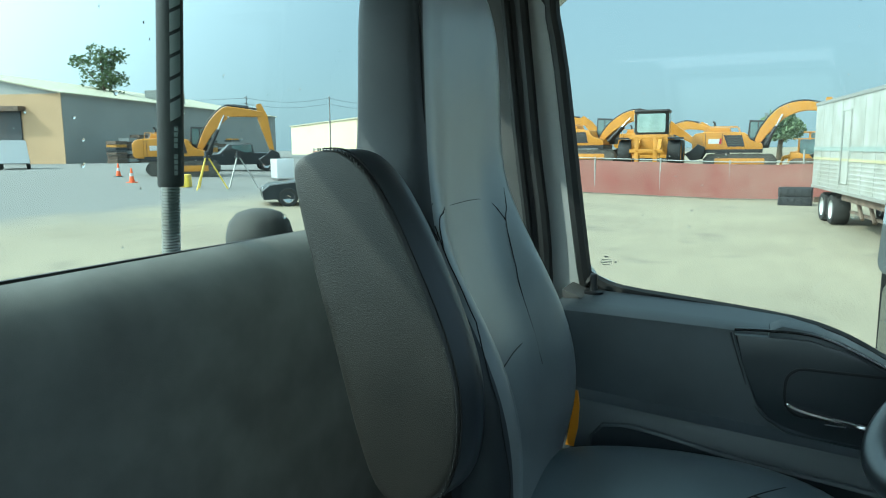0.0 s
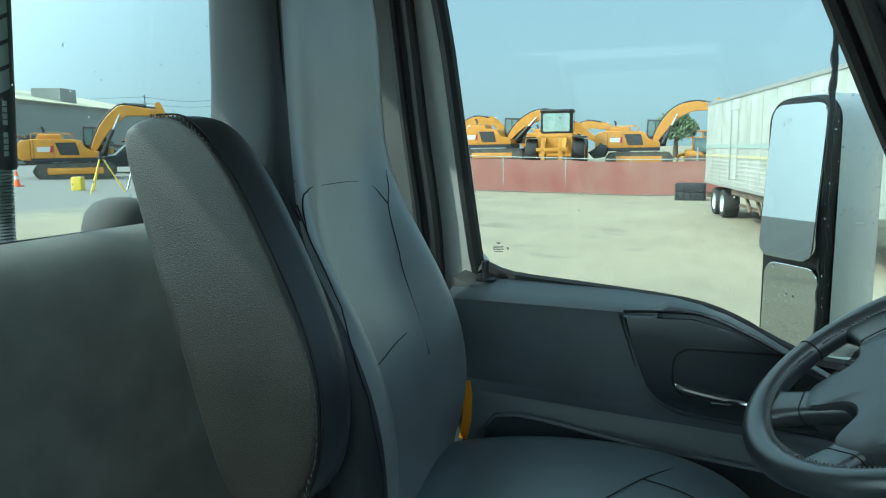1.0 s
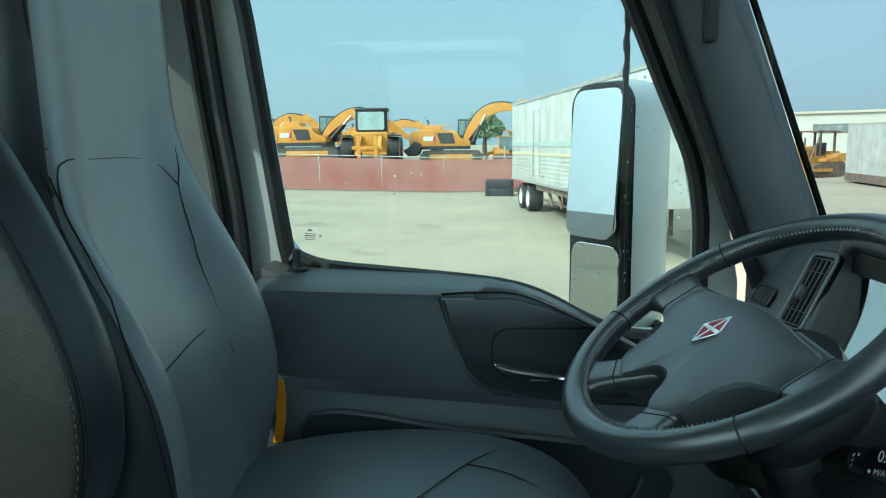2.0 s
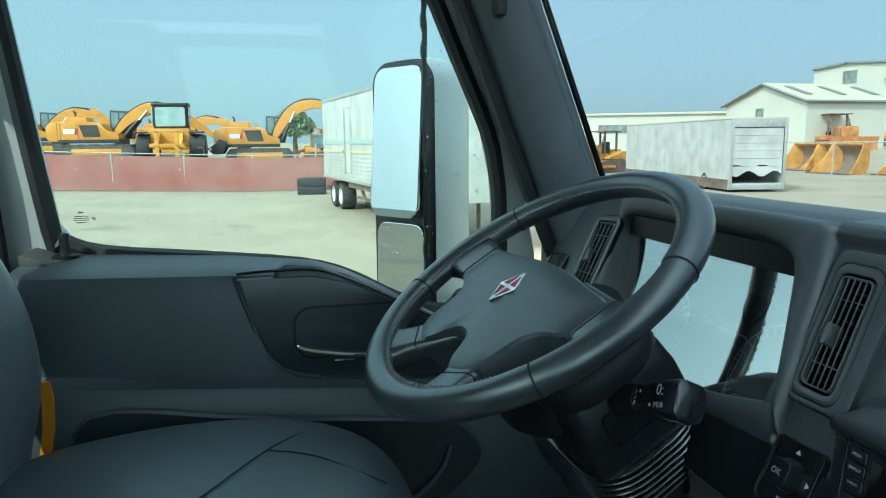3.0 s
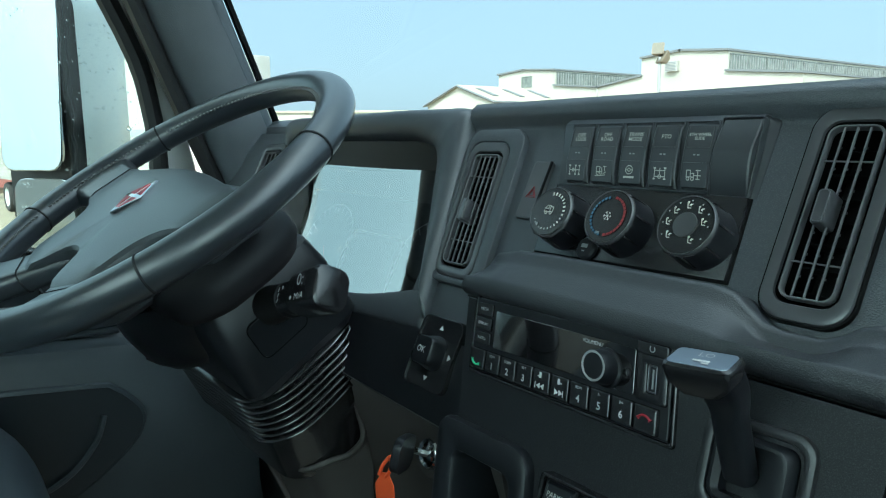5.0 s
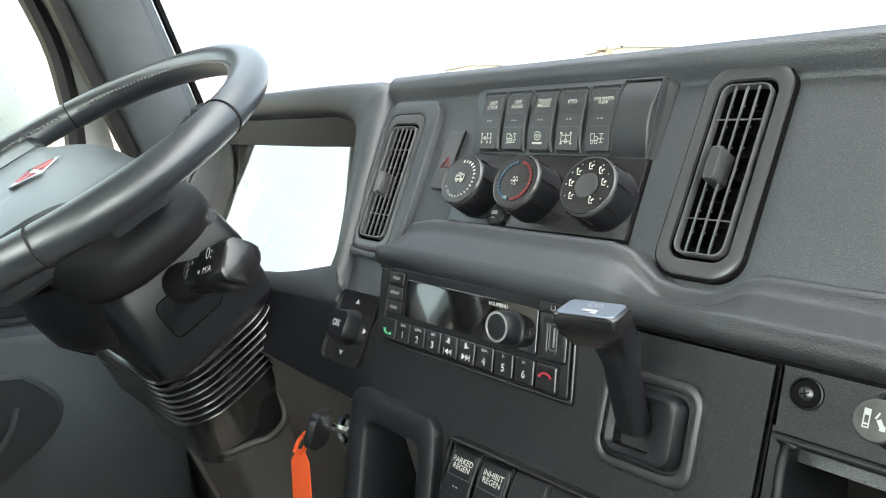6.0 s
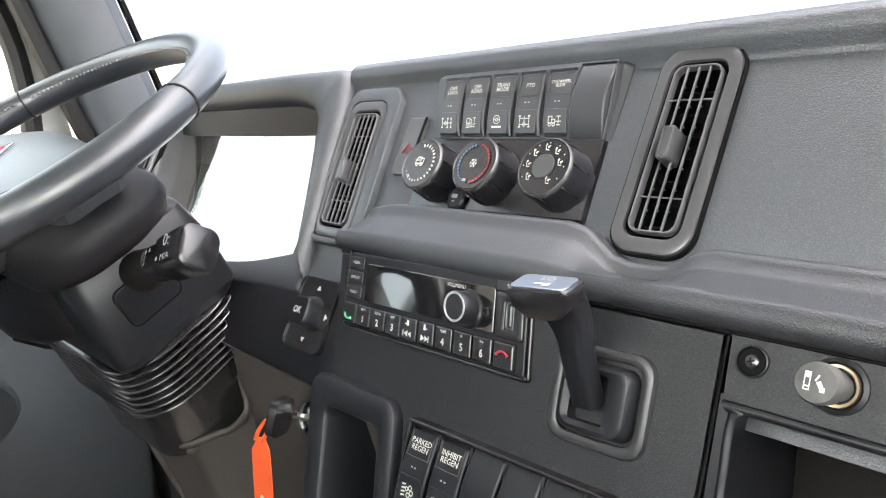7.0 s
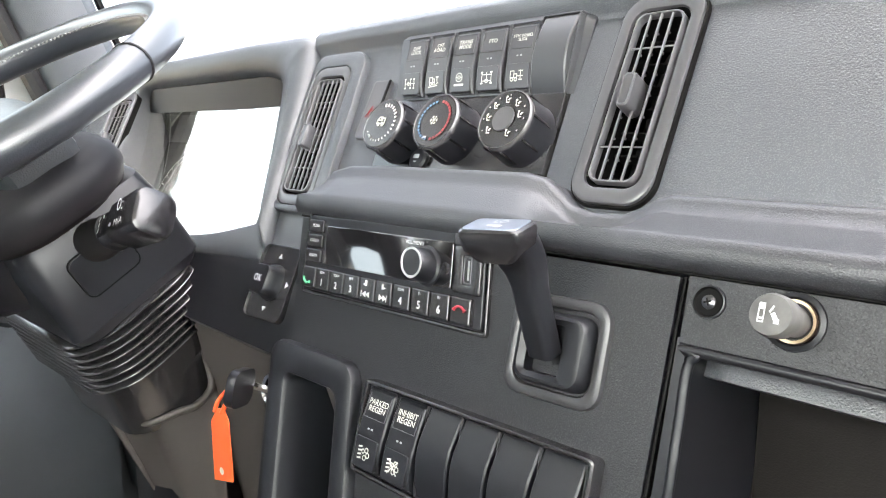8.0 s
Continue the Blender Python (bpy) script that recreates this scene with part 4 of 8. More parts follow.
def dashboard():
    d = thing("dashboard", "black grained plastic truck dashboard facing the driver", "dashboard", kind="structure")
    # upper face, right of the instrument hood, with a lip along its top
    prof = [on_u(0.1115), on_u(0.112), on_u(0.116, 0.002), on_u(0.120, 0.0085), on_u(0.128, 0.0115), on_u(0.136, 0.008), on_u(0.1395, 0.0), (0.905, 2.391), (1.0, 2.388), (1.17, 2.365), (1.17, 2.2), (1.0, 2.2), on_u(0.1115, -0.07)]
    bm = bmesh.new()
    extrude_x(bm, prof, -0.333, 1.0)
    part("top_lip", bm, DASH, d, "grained black dash top with rounded lip", 50)
    bm = bmesh.new()
    vs = [bm.verts.new(FU @ Vector((x, v, 0))) for x, v in ((-0.330, -0.085), (1.0, -0.085), (1.0, 0.1118), (-0.330, 0.1118))]
    loops = [bm.edges.new((vs[k], vs[(k + 1) % 4])) for k in range(4)]
    for m, w, h in VENTS[:2]:
        vs = [bm.verts.new(FU @ Vector((p.x, p.y, 0))) for p in (FU.inverted() @ m @ Vector((x, y, 0)) for x, y in outline(w - 0.014, h - 0.018, 0.009))]
        loops += [bm.edges.new((vs[k], vs[(k + 1) % len(vs)])) for k in range(len(vs))]
    made = bmesh.ops.triangle_fill(bm, edges=loops, use_beauty=True)
    grown = bmesh.ops.extrude_face_region(bm, geom=[g for g in made["geom"] if isinstance(g, bmesh.types.BMFace)])
    bmesh.ops.translate(bm, verts=[g for g in grown["geom"] if isinstance(g, bmesh.types.BMVert)], vec=FU.to_3x3() @ Vector((0, 0, -0.005)))
    part("upper_panel", bm, DASH, d, "grained black upper dash panel", 30)
    # rounded ledge between the two faces; it dips under the vent
    def ledge(x0, x1, v_top, out):
        lip, foot = on_u(v_top - 0.011, out * 0.99), on_l(0.012, 0.0065)
        mid = lambda f: (lip[0] + (foot[0] - lip[0]) * f, lip[1] + (foot[1] - lip[1]) * f)
        pr = [on_u(v_top), on_u(v_top - 0.0006, out * 0.08), on_u(v_top - 0.0012, out * 0.78), on_u(v_top - 0.0032, out * 0.94), on_u(v_top - 0.006, out * 0.985), lip, mid(0.2), mid(0.85), foot, on_l(0.004, 0.007), on_l(0.000, 0.004), on_l(-0.002, 0.0), on_l(-0.002, -0.06), (0.85, 2.22)]
        return [[(x, y, z) for y, z in pr] for x in (x0, x1)]
    bm = bmesh.new()
    rings = []
    for x, vt, out in ((STACK_L - 0.004, -0.018, 0.014), (STACK_L, -0.011, 0.021), (STACK_L + 0.008, -0.005, 0.025), (STACK_L + 0.03, -0.001, 0.027), (-0.15, 0.0005, 0.027), (-0.08, 0.0005, 0.027), (-0.02, 0.001, 0.027), (-0.006, -0.001, 0.024), (0.002, -0.007, 0.019), (0.010, -0.013, 0.015), (0.022, -0.0155, 0.014), (0.042, -0.0150, 0.014),
                       (0.051, -0.0105, 0.014), (0.058, -0.0050, 0.0145), (0.066, -0.0025, 0.015), (0.14, -0.0025, 0.015), (0.40, -0.003, 0.015), (1.0, -0.004, 0.015)):
        rings.append(ledge(x, x, vt, out)[0])
    loft(bm, rings)
    part("ledge", bm, DASH_SHADED, d, "rounded dash ledge", 60)
    # lower stack panel and its neighbour
    bm = bmesh.new()
    slot = [(CUBBY @ Vector((x, y, 0))) for x, y in outline(0.070, 0.140, 0.010)]
    slot = [(FL.inverted() @ p) for p in slot]
    panel_with_hole(bm, [(STACK_L, -0.0045), (0.0900, -0.0045), (0.0935, -0.20), (0.097, -0.45), (-0.125, -0.45), (-0.169, -0.20)], [(p.x, p.y) for p in slot], 0, -0.06, FL)
    part("centre_panel", bm, DASH_LOW, d, "grained black centre stack panel", 30)
    # neighbour to the right, with an open bin below its top strip
    bm = bmesh.new()
    loft(bm, [[(x0, *on_l(v, n)), (1.0, *on_l(v, n)), (1.0, *on_l(v, -0.03)), (x0, *on_l(v, -0.03))] for v, n, x0 in ((-0.001, -0.002, 0.0935), (-0.003, 0.0, 0.0940), (-0.032, 0.0, 0.0952), (-0.036, -0.004, 0.0955))])
    side_panel = part("side_panel", bm, DASH_LOW, d, "black side panel with an open bin", 30)
    bm = bmesh.new()
    loft(bm, [[(x0, *on_l(v, -0.001)), (x0 + w, *on_l(v, -0.001)), (x0 + w, *on_l(v, -0.10)), (x0, *on_l(v, -0.10))] for v, x0, w in ((-0.030, 0.0935, 0.0045), (-0.12, 0.0965, 0.0045), (-0.40, 0.099, 0.0045))])
    part("bin_edge", bm, BLACK, d)
    bm = bmesh.new()
    box(bm, 0.10, 0.60, 0.0, 0.008, -0.40, 0.0, Matrix.Translation((0, 0.835, 2.225)))
    box(bm, 0.595, 0.60, -0.10, 0.0, -0.40, 0.0, Matrix.Translation((0, 0.835, 2.225)))
    part("bin_back", bm, BIN, d, "dark brown-grey bin lining")
    bm = bmesh.new()
    tube(bm, smooth_line([(0.60, *on_l(-0.0345, -0.002)), (0.30, *on_l(-0.0345, -0.002)), (0.112, *on_l(-0.0345, -0.002)), (0.1035, *on_l(-0.0365, -0.002)), (0.1000, *on_l(-0.043, -0.002)), (0.1012, *on_l(-0.07, -0.002)), (0.1030, *on_l(-0.12, -0.002)), (0.1060, *on_l(-0.38, -0.010))], 5), 0.0024, 8)
    part("bin_rim", bm, BLACK, d, "worn rounded bin rim", 60)
    # gaps: thin dark joints
    bm = bmesh.new()
    tube(bm, [(0.0920, *on_l(-0.004, -0.001)), (0.0945, *on_l(-0.20, -0.001)), (0.0965, *on_l(-0.44, -0.011))], 0.0008, 6)
    tube(bm, [(STACK_L, *on_l(-0.003, 0.001)), (1.0, *on_l(-0.001, 0.001))], 0.0008, 6)
    part("joint", bm, DEEP, d)
    # left side: one moulding round the instruments, hooded above, running into a narrow post
    inner = rounded([(-0.757, 0.1045), (-0.430, 0.1045), (-0.3775, 0.0915), (-0.3130, -0.0475), (-0.430, -0.0785), (-0.718, -0.082)], (0.035, 0.050, 0.022, 0.014, 0.060, 0.035))
    outer = rounded([(-0.778, 0.1350), (-0.430, 0.1375), (-0.3340, 0.1365), (-0.2860, -0.0880), (-0.420, -0.0980), (-0.728, -0.100)], (0.035, 0.050, 0.014, 0.014, 0.060, 0.035))
    top_run = ((0, -0.060), (0, -0.006), (0.03, 0.003), (0.10, 0.0080), (0.26, 0.0125), (0.52, 0.0165), (0.78, 0.0160), (0.93, 0.0085), (1.0, -0.004), (0.96, -0.080))
    side_run = ((0, -0.055), (0, -0.005), (0.05, 0.0005), (0.14, 0.0035), (0.30, 0.0055), (0.52, 0.0060), (0.74, 0.0045), (0.90, 0.0015), (1.0, -0.004), (1.0, -0.014))
    foot_run = ((0, -0.008), (0, -0.004), (0.04, -0.0010), (0.10, 0.0010), (0.25, 0.0028), (0.50, 0.0042), (0.75, 0.0048), (0.92, 0.0046), (1.0, 0.0020), (1.0, -0.010))
    bm = bmesh.new()
    count = len(inner)
    rings = []
    for k in range(len(top_run)):
        ring = []
        for j in range(count):
            along = inner[(j + 1) % count] - inner[j - 1]
            rise = along.normalized().x
            up_w, down_w = smooth_step((rise + 0.05) / 0.65), smooth_step((-rise - 0.15) / 0.6)
            f_in, n = [top_run[k][c] * up_w + foot_run[k][c] * down_w + side_run[k][c] * (1 - up_w - down_w) for c in (0, 1)]
            p = inner[j].lerp(outer[j], f_in)
            ring.append(FU @ Vector((p.x, p.y, n)))
        rings.append(ring)
    loft(bm, rings, False, False)
    subsurf(part("instrument_fascia", bm, DASH, d, "black hooded fascia round the instruments", 60), 1)
    # top pad behind the hood
    bm = bmesh.new()
    extrude_x(bm, [on_u(0.10, -0.02), on_u(0.132, -0.012), (0.905, 2.389), (1.0, 2.386), (1.17, 2.36), (1.17, 2.2), (0.90, 2.2)], -0.96, -0.336)
    part("top_pad", bm, DASH, d)
    bm = bmesh.new()
    loft(bm, [[(x, *on_u(v, n)) for v, n in ((-0.10, 0.0), (0.08, 0.0), (0.118, -0.008), (0.118, -0.08), (-0.10, -0.08))] for x in (-0.96, -0.765)])
    part("end_panel", bm, DASH, d)
    # side demister outlet by the pillar
    dm = FU @ pose(-0.902, -0.010, 0.0025, 0, 0, 4)
    bm = bmesh.new()
    bezel(bm, 0.066, 0.034, 0.006, 0.054, 0.023, 0.004, -0.001, 0.0035, 0.0012, dm, 4, floor=0.0004)
    outlet = part("demister_outlet", bm, BLACK, d, "small slatted demister outlet")
    for k in range(5):
        bm = bmesh.new()
        box(bm, -0.0225 + 0.0105 * k, -0.0205 + 0.0105 * k, -0.0115, 0.0115, 0.0006, 0.0030, dm, 0.0003)
        part("slat", bm, VENT_GREY, outlet)
    # lower left: black switch panel, then the grey knee panel
    bm = bmesh.new()
    pr = [on_u(-0.086, 0.0035), on_u(-0.092, 0.0042), (0.764, 2.180), (0.752, 2.150), (0.746, 2.128), (0.752, 2.122), (0.762, 2.122), (0.759, 2.150), (0.771, 2.180), on_u(-0.086, -0.004)]
    extrude_x(bm, pr, -0.93, STACK_L + 0.01)
    part("switch_panel", bm, BLACK, d, "black panel under the instruments", 50)
    bm = bmesh.new()
    pr = [(0.755, 2.124), (0.762, 2.09), (0.775, 2.02), (0.80, 1.90), (0.83, 1.70), (0.86, 1.70), (0.85, 2.12)]
    extrude_x(bm, pr, -0.402, -0.165)
    part("knee_panel", bm, KNEE, d, "warm grey knee panel", 50)
    bm = bmesh.new()
    extrude_x(bm, [(0.80, 2.124), (0.82, 2.0), (0.86, 1.70), (0.89, 1.70), (0.89, 2.12)], -0.95, -0.405)
    part("footwell_panel", bm, DARK_TRIM, d)
    lip = smooth_line([(-0.515, 0.690, 2.035), (-0.500, 0.697, 2.027), (-0.455, 0.708, 2.019), (-0.426, 0.716, 2.020), (-0.408, 0.738, 2.031), (-0.400, 0.752, 2.036), (-0.390, 0.764, 2.056), (-0.410, 0.768, 2.085), (-0.425, 0.772, 2.124)], 5)
    bm = bmesh.new()
    rows = [[(p.x, p.y + 0.004, p.z) for p in lip], [(p.x, p.y + 0.012, p.z - 0.02 - 0.5 * max(0, p.z - 2.06)) for p in lip], [(max(p.x, -0.505) + 0.01, 0.745 + 0.3 * (p.y - 0.69), 1.90) for p in lip], [(max(p.x, -0.505) + 0.01, 0.80 + 0.3 * (p.y - 0.69), 1.68) for p in lip]]
    loft(bm, rows, False, False, False)
    part("knee_scoop", bm, KNEE, d, "warm grey scoop under the column", 60)
    bm = bmesh.new()
    tube(bm, lip, 0.0035, 8)
    part("scoop_lip", bm, KNEE, d, "", 60)
    bm = bmesh.new()
    tube(bm, [(-0.512, 0.695, 2.03), (-0.500, 0.748, 1.90), (-0.495, 0.80, 1.68)], 0.004, 8)
    part("scoop_edge", bm, KNEE, d, "", 60)
    for s in (-1, 1):
        bm = bmesh.new()
        box(bm, s * 0.985 - 0.02, s * 0.985 + 0.02, 0.62, 1.19, 1.50, 2.12)
        box(bm, s * 0.985 - 0.02, s * 0.985 + 0.02, 0.815, 1.19, 2.12, 2.36)
        part("kick_side", bm, DARK_TRIM, d)
    bm = bmesh.new()
    box(bm, -1.05, 1.05, 1.17, 1.20, 1.50, 2.36)
    part("bulkhead", bm, BLACK, d)
    return d


def vent(name_label, m, w, h, tab_y, fins=4, surround=None, deep=0.040):
    """An air vent w by h on the local plane of m; surround: the left, right, lower and upper widths of a moulded plate round it."""
    g = thing("air_vent", name_label, "air vent", "dashboard air vents")
    rw, rh = w - 0.0150, h - 0.0190
    if surround:
        bm = bmesh.new()
        sl, sr, sd, su = surround
        dx, dy = (sr - sl) / 2, (su - sd) / 2
        bezel(bm, w + sl + sr, h + sd + su, 0.016, w, h, 0.014, -0.016, 0.0036, 0.0020, m @ pose(dx, dy, 0), 8, dx=-dx, dy=-dy)
        part("surround", bm, DASH, g, "moulded frame round the vent")
    bm = bmesh.new()
    bezel(bm, w, h, 0.015, rw, rh, 0.009, -0.006, 0.0030, 0.0016, m, 8)
    part("flange", bm, SATIN_GREY, g)
    bm = bmesh.new()
    bezel(bm, w + 0.0026, h + 0.0026, 0.016, w - 0.0002, h - 0.0002, 0.015, -0.006, 0.0008, 0.0003, m, 8)
    part("joint", bm, DEEP, g)
    bm = bmesh.new()
    slab(bm, rw + 0.001, rh + 0.001, 0.009, -deep - 0.006, -deep, 0.001, m)
    part("duct", bm, DEEP, g, "dark duct")
    bm = bmesh.new()
    bezel(bm, rw + 0.001, rh + 0.001, 0.009, rw - 0.0003, rh - 0.0003, 0.009, -deep - 0.004, 0.0005, 0.0003, m, 8)
    part("duct_wall", bm, DEEP, g)
    iw, ih = rw - 0.0050, rh - 0.0056
    bm = bmesh.new()
    bezel(bm, iw, ih, 0.007, iw - 0.0030, ih - 0.0030, 0.0055, -0.002, 0.0036, 0.0010, m, 8)
    part("grille_rim", bm, VENT_GREY, g)
    iw, ih = iw - 0.003, ih - 0.003
    for k in range(1, fins):
        x = -iw / 2 + iw * k / fins
        bm = bmesh.new()
        box(bm, x - 0.00055, x + 0.00055, -ih / 2, ih / 2, 0.0014, 0.0030, m, 0.0003)
        part("fin", bm, VENT_GREY, g)
        for y in np.linspace(-ih * 0.38, ih * 0.38, 7):
            bm = bmesh.new()
            box(bm, x - 0.0010, x + 0.0010, y - 0.0005, y + 0.0005, 0.0006, 0.0020, m)
            part("fin_notch", bm, SATIN_GREY, g)
    for k in range(7):
        y = -ih / 2 + ih * (k + 0.5) / 7
        bm = bmesh.new()
        box(bm, -iw / 2, iw / 2, y - 0.0006, y + 0.0006, -0.6 * deep, -0.35 * deep, m)
        part("rear_louvre", bm, DEEP, g)
    for y in (0.30 * ih, -0.30 * ih):
        bm = bmesh.new()
        tube(bm, [m @ Vector((-iw / 2, y, 0.0008)), m @ Vector((iw / 2, y, 0.0008))], 0.00055, 5)
        part("tie_bar", bm, VENT_GREY, g)
    bm = bmesh.new()
    slab(bm, 0.0080, 0.0210, 0.0025, -0.004, 0.0105, 0.0018, at(m, -iw / 10, tab_y))
    tab = part("tab", bm, SATIN_GREY, g, "rounded adjusting tab")
    bm = bmesh.new()
    bezel(bm, 0.0062, 0.0190, 0.002, 0.0052, 0.0180, 0.0016, 0.0100, 0.0110, 0.0003, at(m, -iw / 10, tab_y))
    part("tab_edge", bm, VENT_GREY, tab)
    return g


def rocker(m, w, h, top_words, symbol, group, words_size=0.0042, blank=False, body=BLACK):
    """A curved rocker switch; local x across, y up."""
    label = "blank black rocker switch filler" if blank else "black rocker switch lettered " + top_words.replace("\n", " ")
    g = thing("rocker_switch", label, "switch", group)
    bm = bmesh.new()
    rings = []
    for y, z in ((-0.5, 0.002), (-0.47, 0.006), (-0.30, 0.0085), (-0.10, 0.0085), (0.0, 0.0078), (0.05, 0.0075), (0.13, 0.0071), (0.45, 0.0040), (0.49, 0.0022), (0.5, 0.0)):
        zz = z if not blank else 0.0085 * (1 - (2 * y) ** 2 * 0.75)
        rings.append([m @ Vector((x * w, y * h, d)) for x, d in ((-0.5, -0.004), (-0.5, zz - 0.0008), (-0.46, zz), (0.46, zz), (0.5, zz - 0.0008), (0.5, -0.004))])
    loft(bm, rings)
    part("rocker", bm, body, g, angle=25)
    bm = bmesh.new()
    bezel(bm, w + 0.0022, h + 0.0026, 0.002, w + 0.0004, h + 0.0006, 0.0012, -0.003, 0.0034, 0.0005, m)
    part("rocker_frame", bm, body, g)
    if blank:
        return g
    tm = m @ pose(0, 0.29 * h, 0.00575, -11.6, 0, 0)
    lettering(top_words, words_size * 0.92, tm, INK_SOFT, g, spacing=1.0, thick=0.00004)
    bm = bmesh.new()
    for x in (-0.41, 0.41):
        box(bm, x * w - 0.0002, x * w + 0.0002, -0.0075, 0.0070, -0.0004, 0.0002, tm)
    box(bm, -0.41 * w, 0.41 * w, -0.0077, -0.0073, -0.0004, 0.0002, tm)
    part("legend_frame", bm, SATIN_GREY, g)
    bars([(-0.0015, 0.02 * h, 0.0018, 0.0010), (0.0015, 0.02 * h, 0.0018, 0.0010)], m @ pose(0, 0, 0.0081), INK_DIM, g, "indicator")
    bm = bmesh.new()
    slab(bm, w * 0.86, h * 0.36, 0.0015, 0.004, 0.0094, 0.0006, m @ pose(0, -0.27 * h, 0))
    part("lower_face", bm, body, g)
    bars(symbol, m @ pose(0, -0.27 * h, 0.0096) @ Matrix.Diagonal((0.85, 0.85, 1, 1)), INK_SOFT, g, "symbol")
    return g


def strokes(*lines, w=0.0007):
    """Thin printed strokes along polylines given in millimetres."""
    out = []
    for line in lines:
        for (x0, y0), (x1, y1) in zip(line, line[1:]):
            out.append(((x0 + x1) / 2000, (y0 + y1) / 2000, math.hypot(x1 - x0, y1 - y0) / 1000 + w * 0.6, w, math.degrees(math.atan2(y1 - y0, x1 - x0))))
    return out


def loop(x, y, r, n=10):
    return [(x + r * math.cos(k * 2 * math.pi / n), y + r * math.sin(k * 2 * math.pi / n)) for k in range(n + 1)]


def rect(x0, y0, x1, y1):
    return [(x0, y0), (x1, y0), (x1, y1), (x0, y1), (x0, y0)]


AXLE = strokes([(-6, 0), (6.5, 0)], [(-6, -4), (-6, 4)], [(1, -4), (1, 4)], [(5.5, -4), (5.5, 4)], loop(-1.8, 0, 1.4)) + [(x, y, 0.0022, 0.0013) for x in (-0.006, 0.001, 0.0055) for y in (-0.004, 0.004)]
HILL = strokes([(-6, -4.5), (5, -3.4)], rect(-5, -0.5, -1.2, 3.8), [(-1.2, 2.6), (0.8, 2.6), (1.6, -0.3), (-5, -0.8)], loop(-3.6, -2, 1.3, 8), loop(0.2, -1.6, 1.3, 8), [(2.6, 4), (6, 4)], [(4.3, 4), (4.3, 0.2)], [(3.0, -2.2), (6, -0.8)])
RING = strokes(loop(0, 2, 3.6, 14), loop(0, 2, 1.4, 8), [(-3.6, 2), (-1.4, 2)], [(1.4, 2), (3.6, 2)]) + [(0, -0.0042, 0.011, 0.0018)]
FORK = strokes([(-5, 4.5), (-5, -4.5)], [(5, 4.5), (5, -4.5)], [(-5, 2.5), (5, 2.5)], [(-5, -2.5), (5, -2.5)], [(0, 4.4), (0, -0.6)], loop(0, -2.5, 1.5, 8)) + [(x, y, 0.0024, 0.0013) for x in (-0.005, 0.005) for y in (-0.0044, 0.0044)]
TRUCK = strokes(rect(-6, -1.6, -2.4, 3.6), [(-2.4, 1.2), (0.6, 1.2), (0.6, -1.6), (-6, -1.6)], loop(-4.6, -3, 1.3, 8), loop(-0.6, -3, 1.3, 8), [(1.2, -0.4), (6.6, -0.4)], [(4.0, 4), (4.0, -3.6)], [(2.2, 3.6), (6.2, 3.6)], [(2.6, -3.2), (5.8, -3.2)])
SMOKE = strokes(loop(2.4, 2.6, 1.7, 8), loop(4.2, -0.4, 1.7, 8), loop(1.2, -2.6, 1.7, 8), loop(-1, 1.4, 1.4, 8)) + [(-0.0045, 0.004 - 0.0026 * k, 0.004, 0.0011, 12) for k in range(4)]
FAN_TRUCK = strokes([(-4.5, -2), (-4.5, 1), (-2.6, 3.4), (1.2, 3.4), (1.2, -2), (-4.5, -2)], [(1.2, 2.4), (4.4, 2.4), (4.4, -2), (1.2, -2)], [(-3.6, 0.8), (-0.6, 0.8), (-0.6, 2.4)], loop(-2.4, -2.8, 1.2, 8), loop(2.6, -2.8, 1.2, 8), w=0.0009)
SEAT_AIR = strokes([(-1.8, 2.0), (-0.8, -1.4), (1.6, -1.4)], loop(-1.4, 2.6, 0.6, 6), [(2.2, 1.6), (0.2, 0.6)], [(0.2, 0.6), (1.1, 1.7)], [(0.2, 0.6), (1.3, 0.2)], w=0.0006)


KNOB_RIM = mat("knob_rim", (0.055, 0.055, 0.058), 0.16, spec=1.0, vary=0.1)


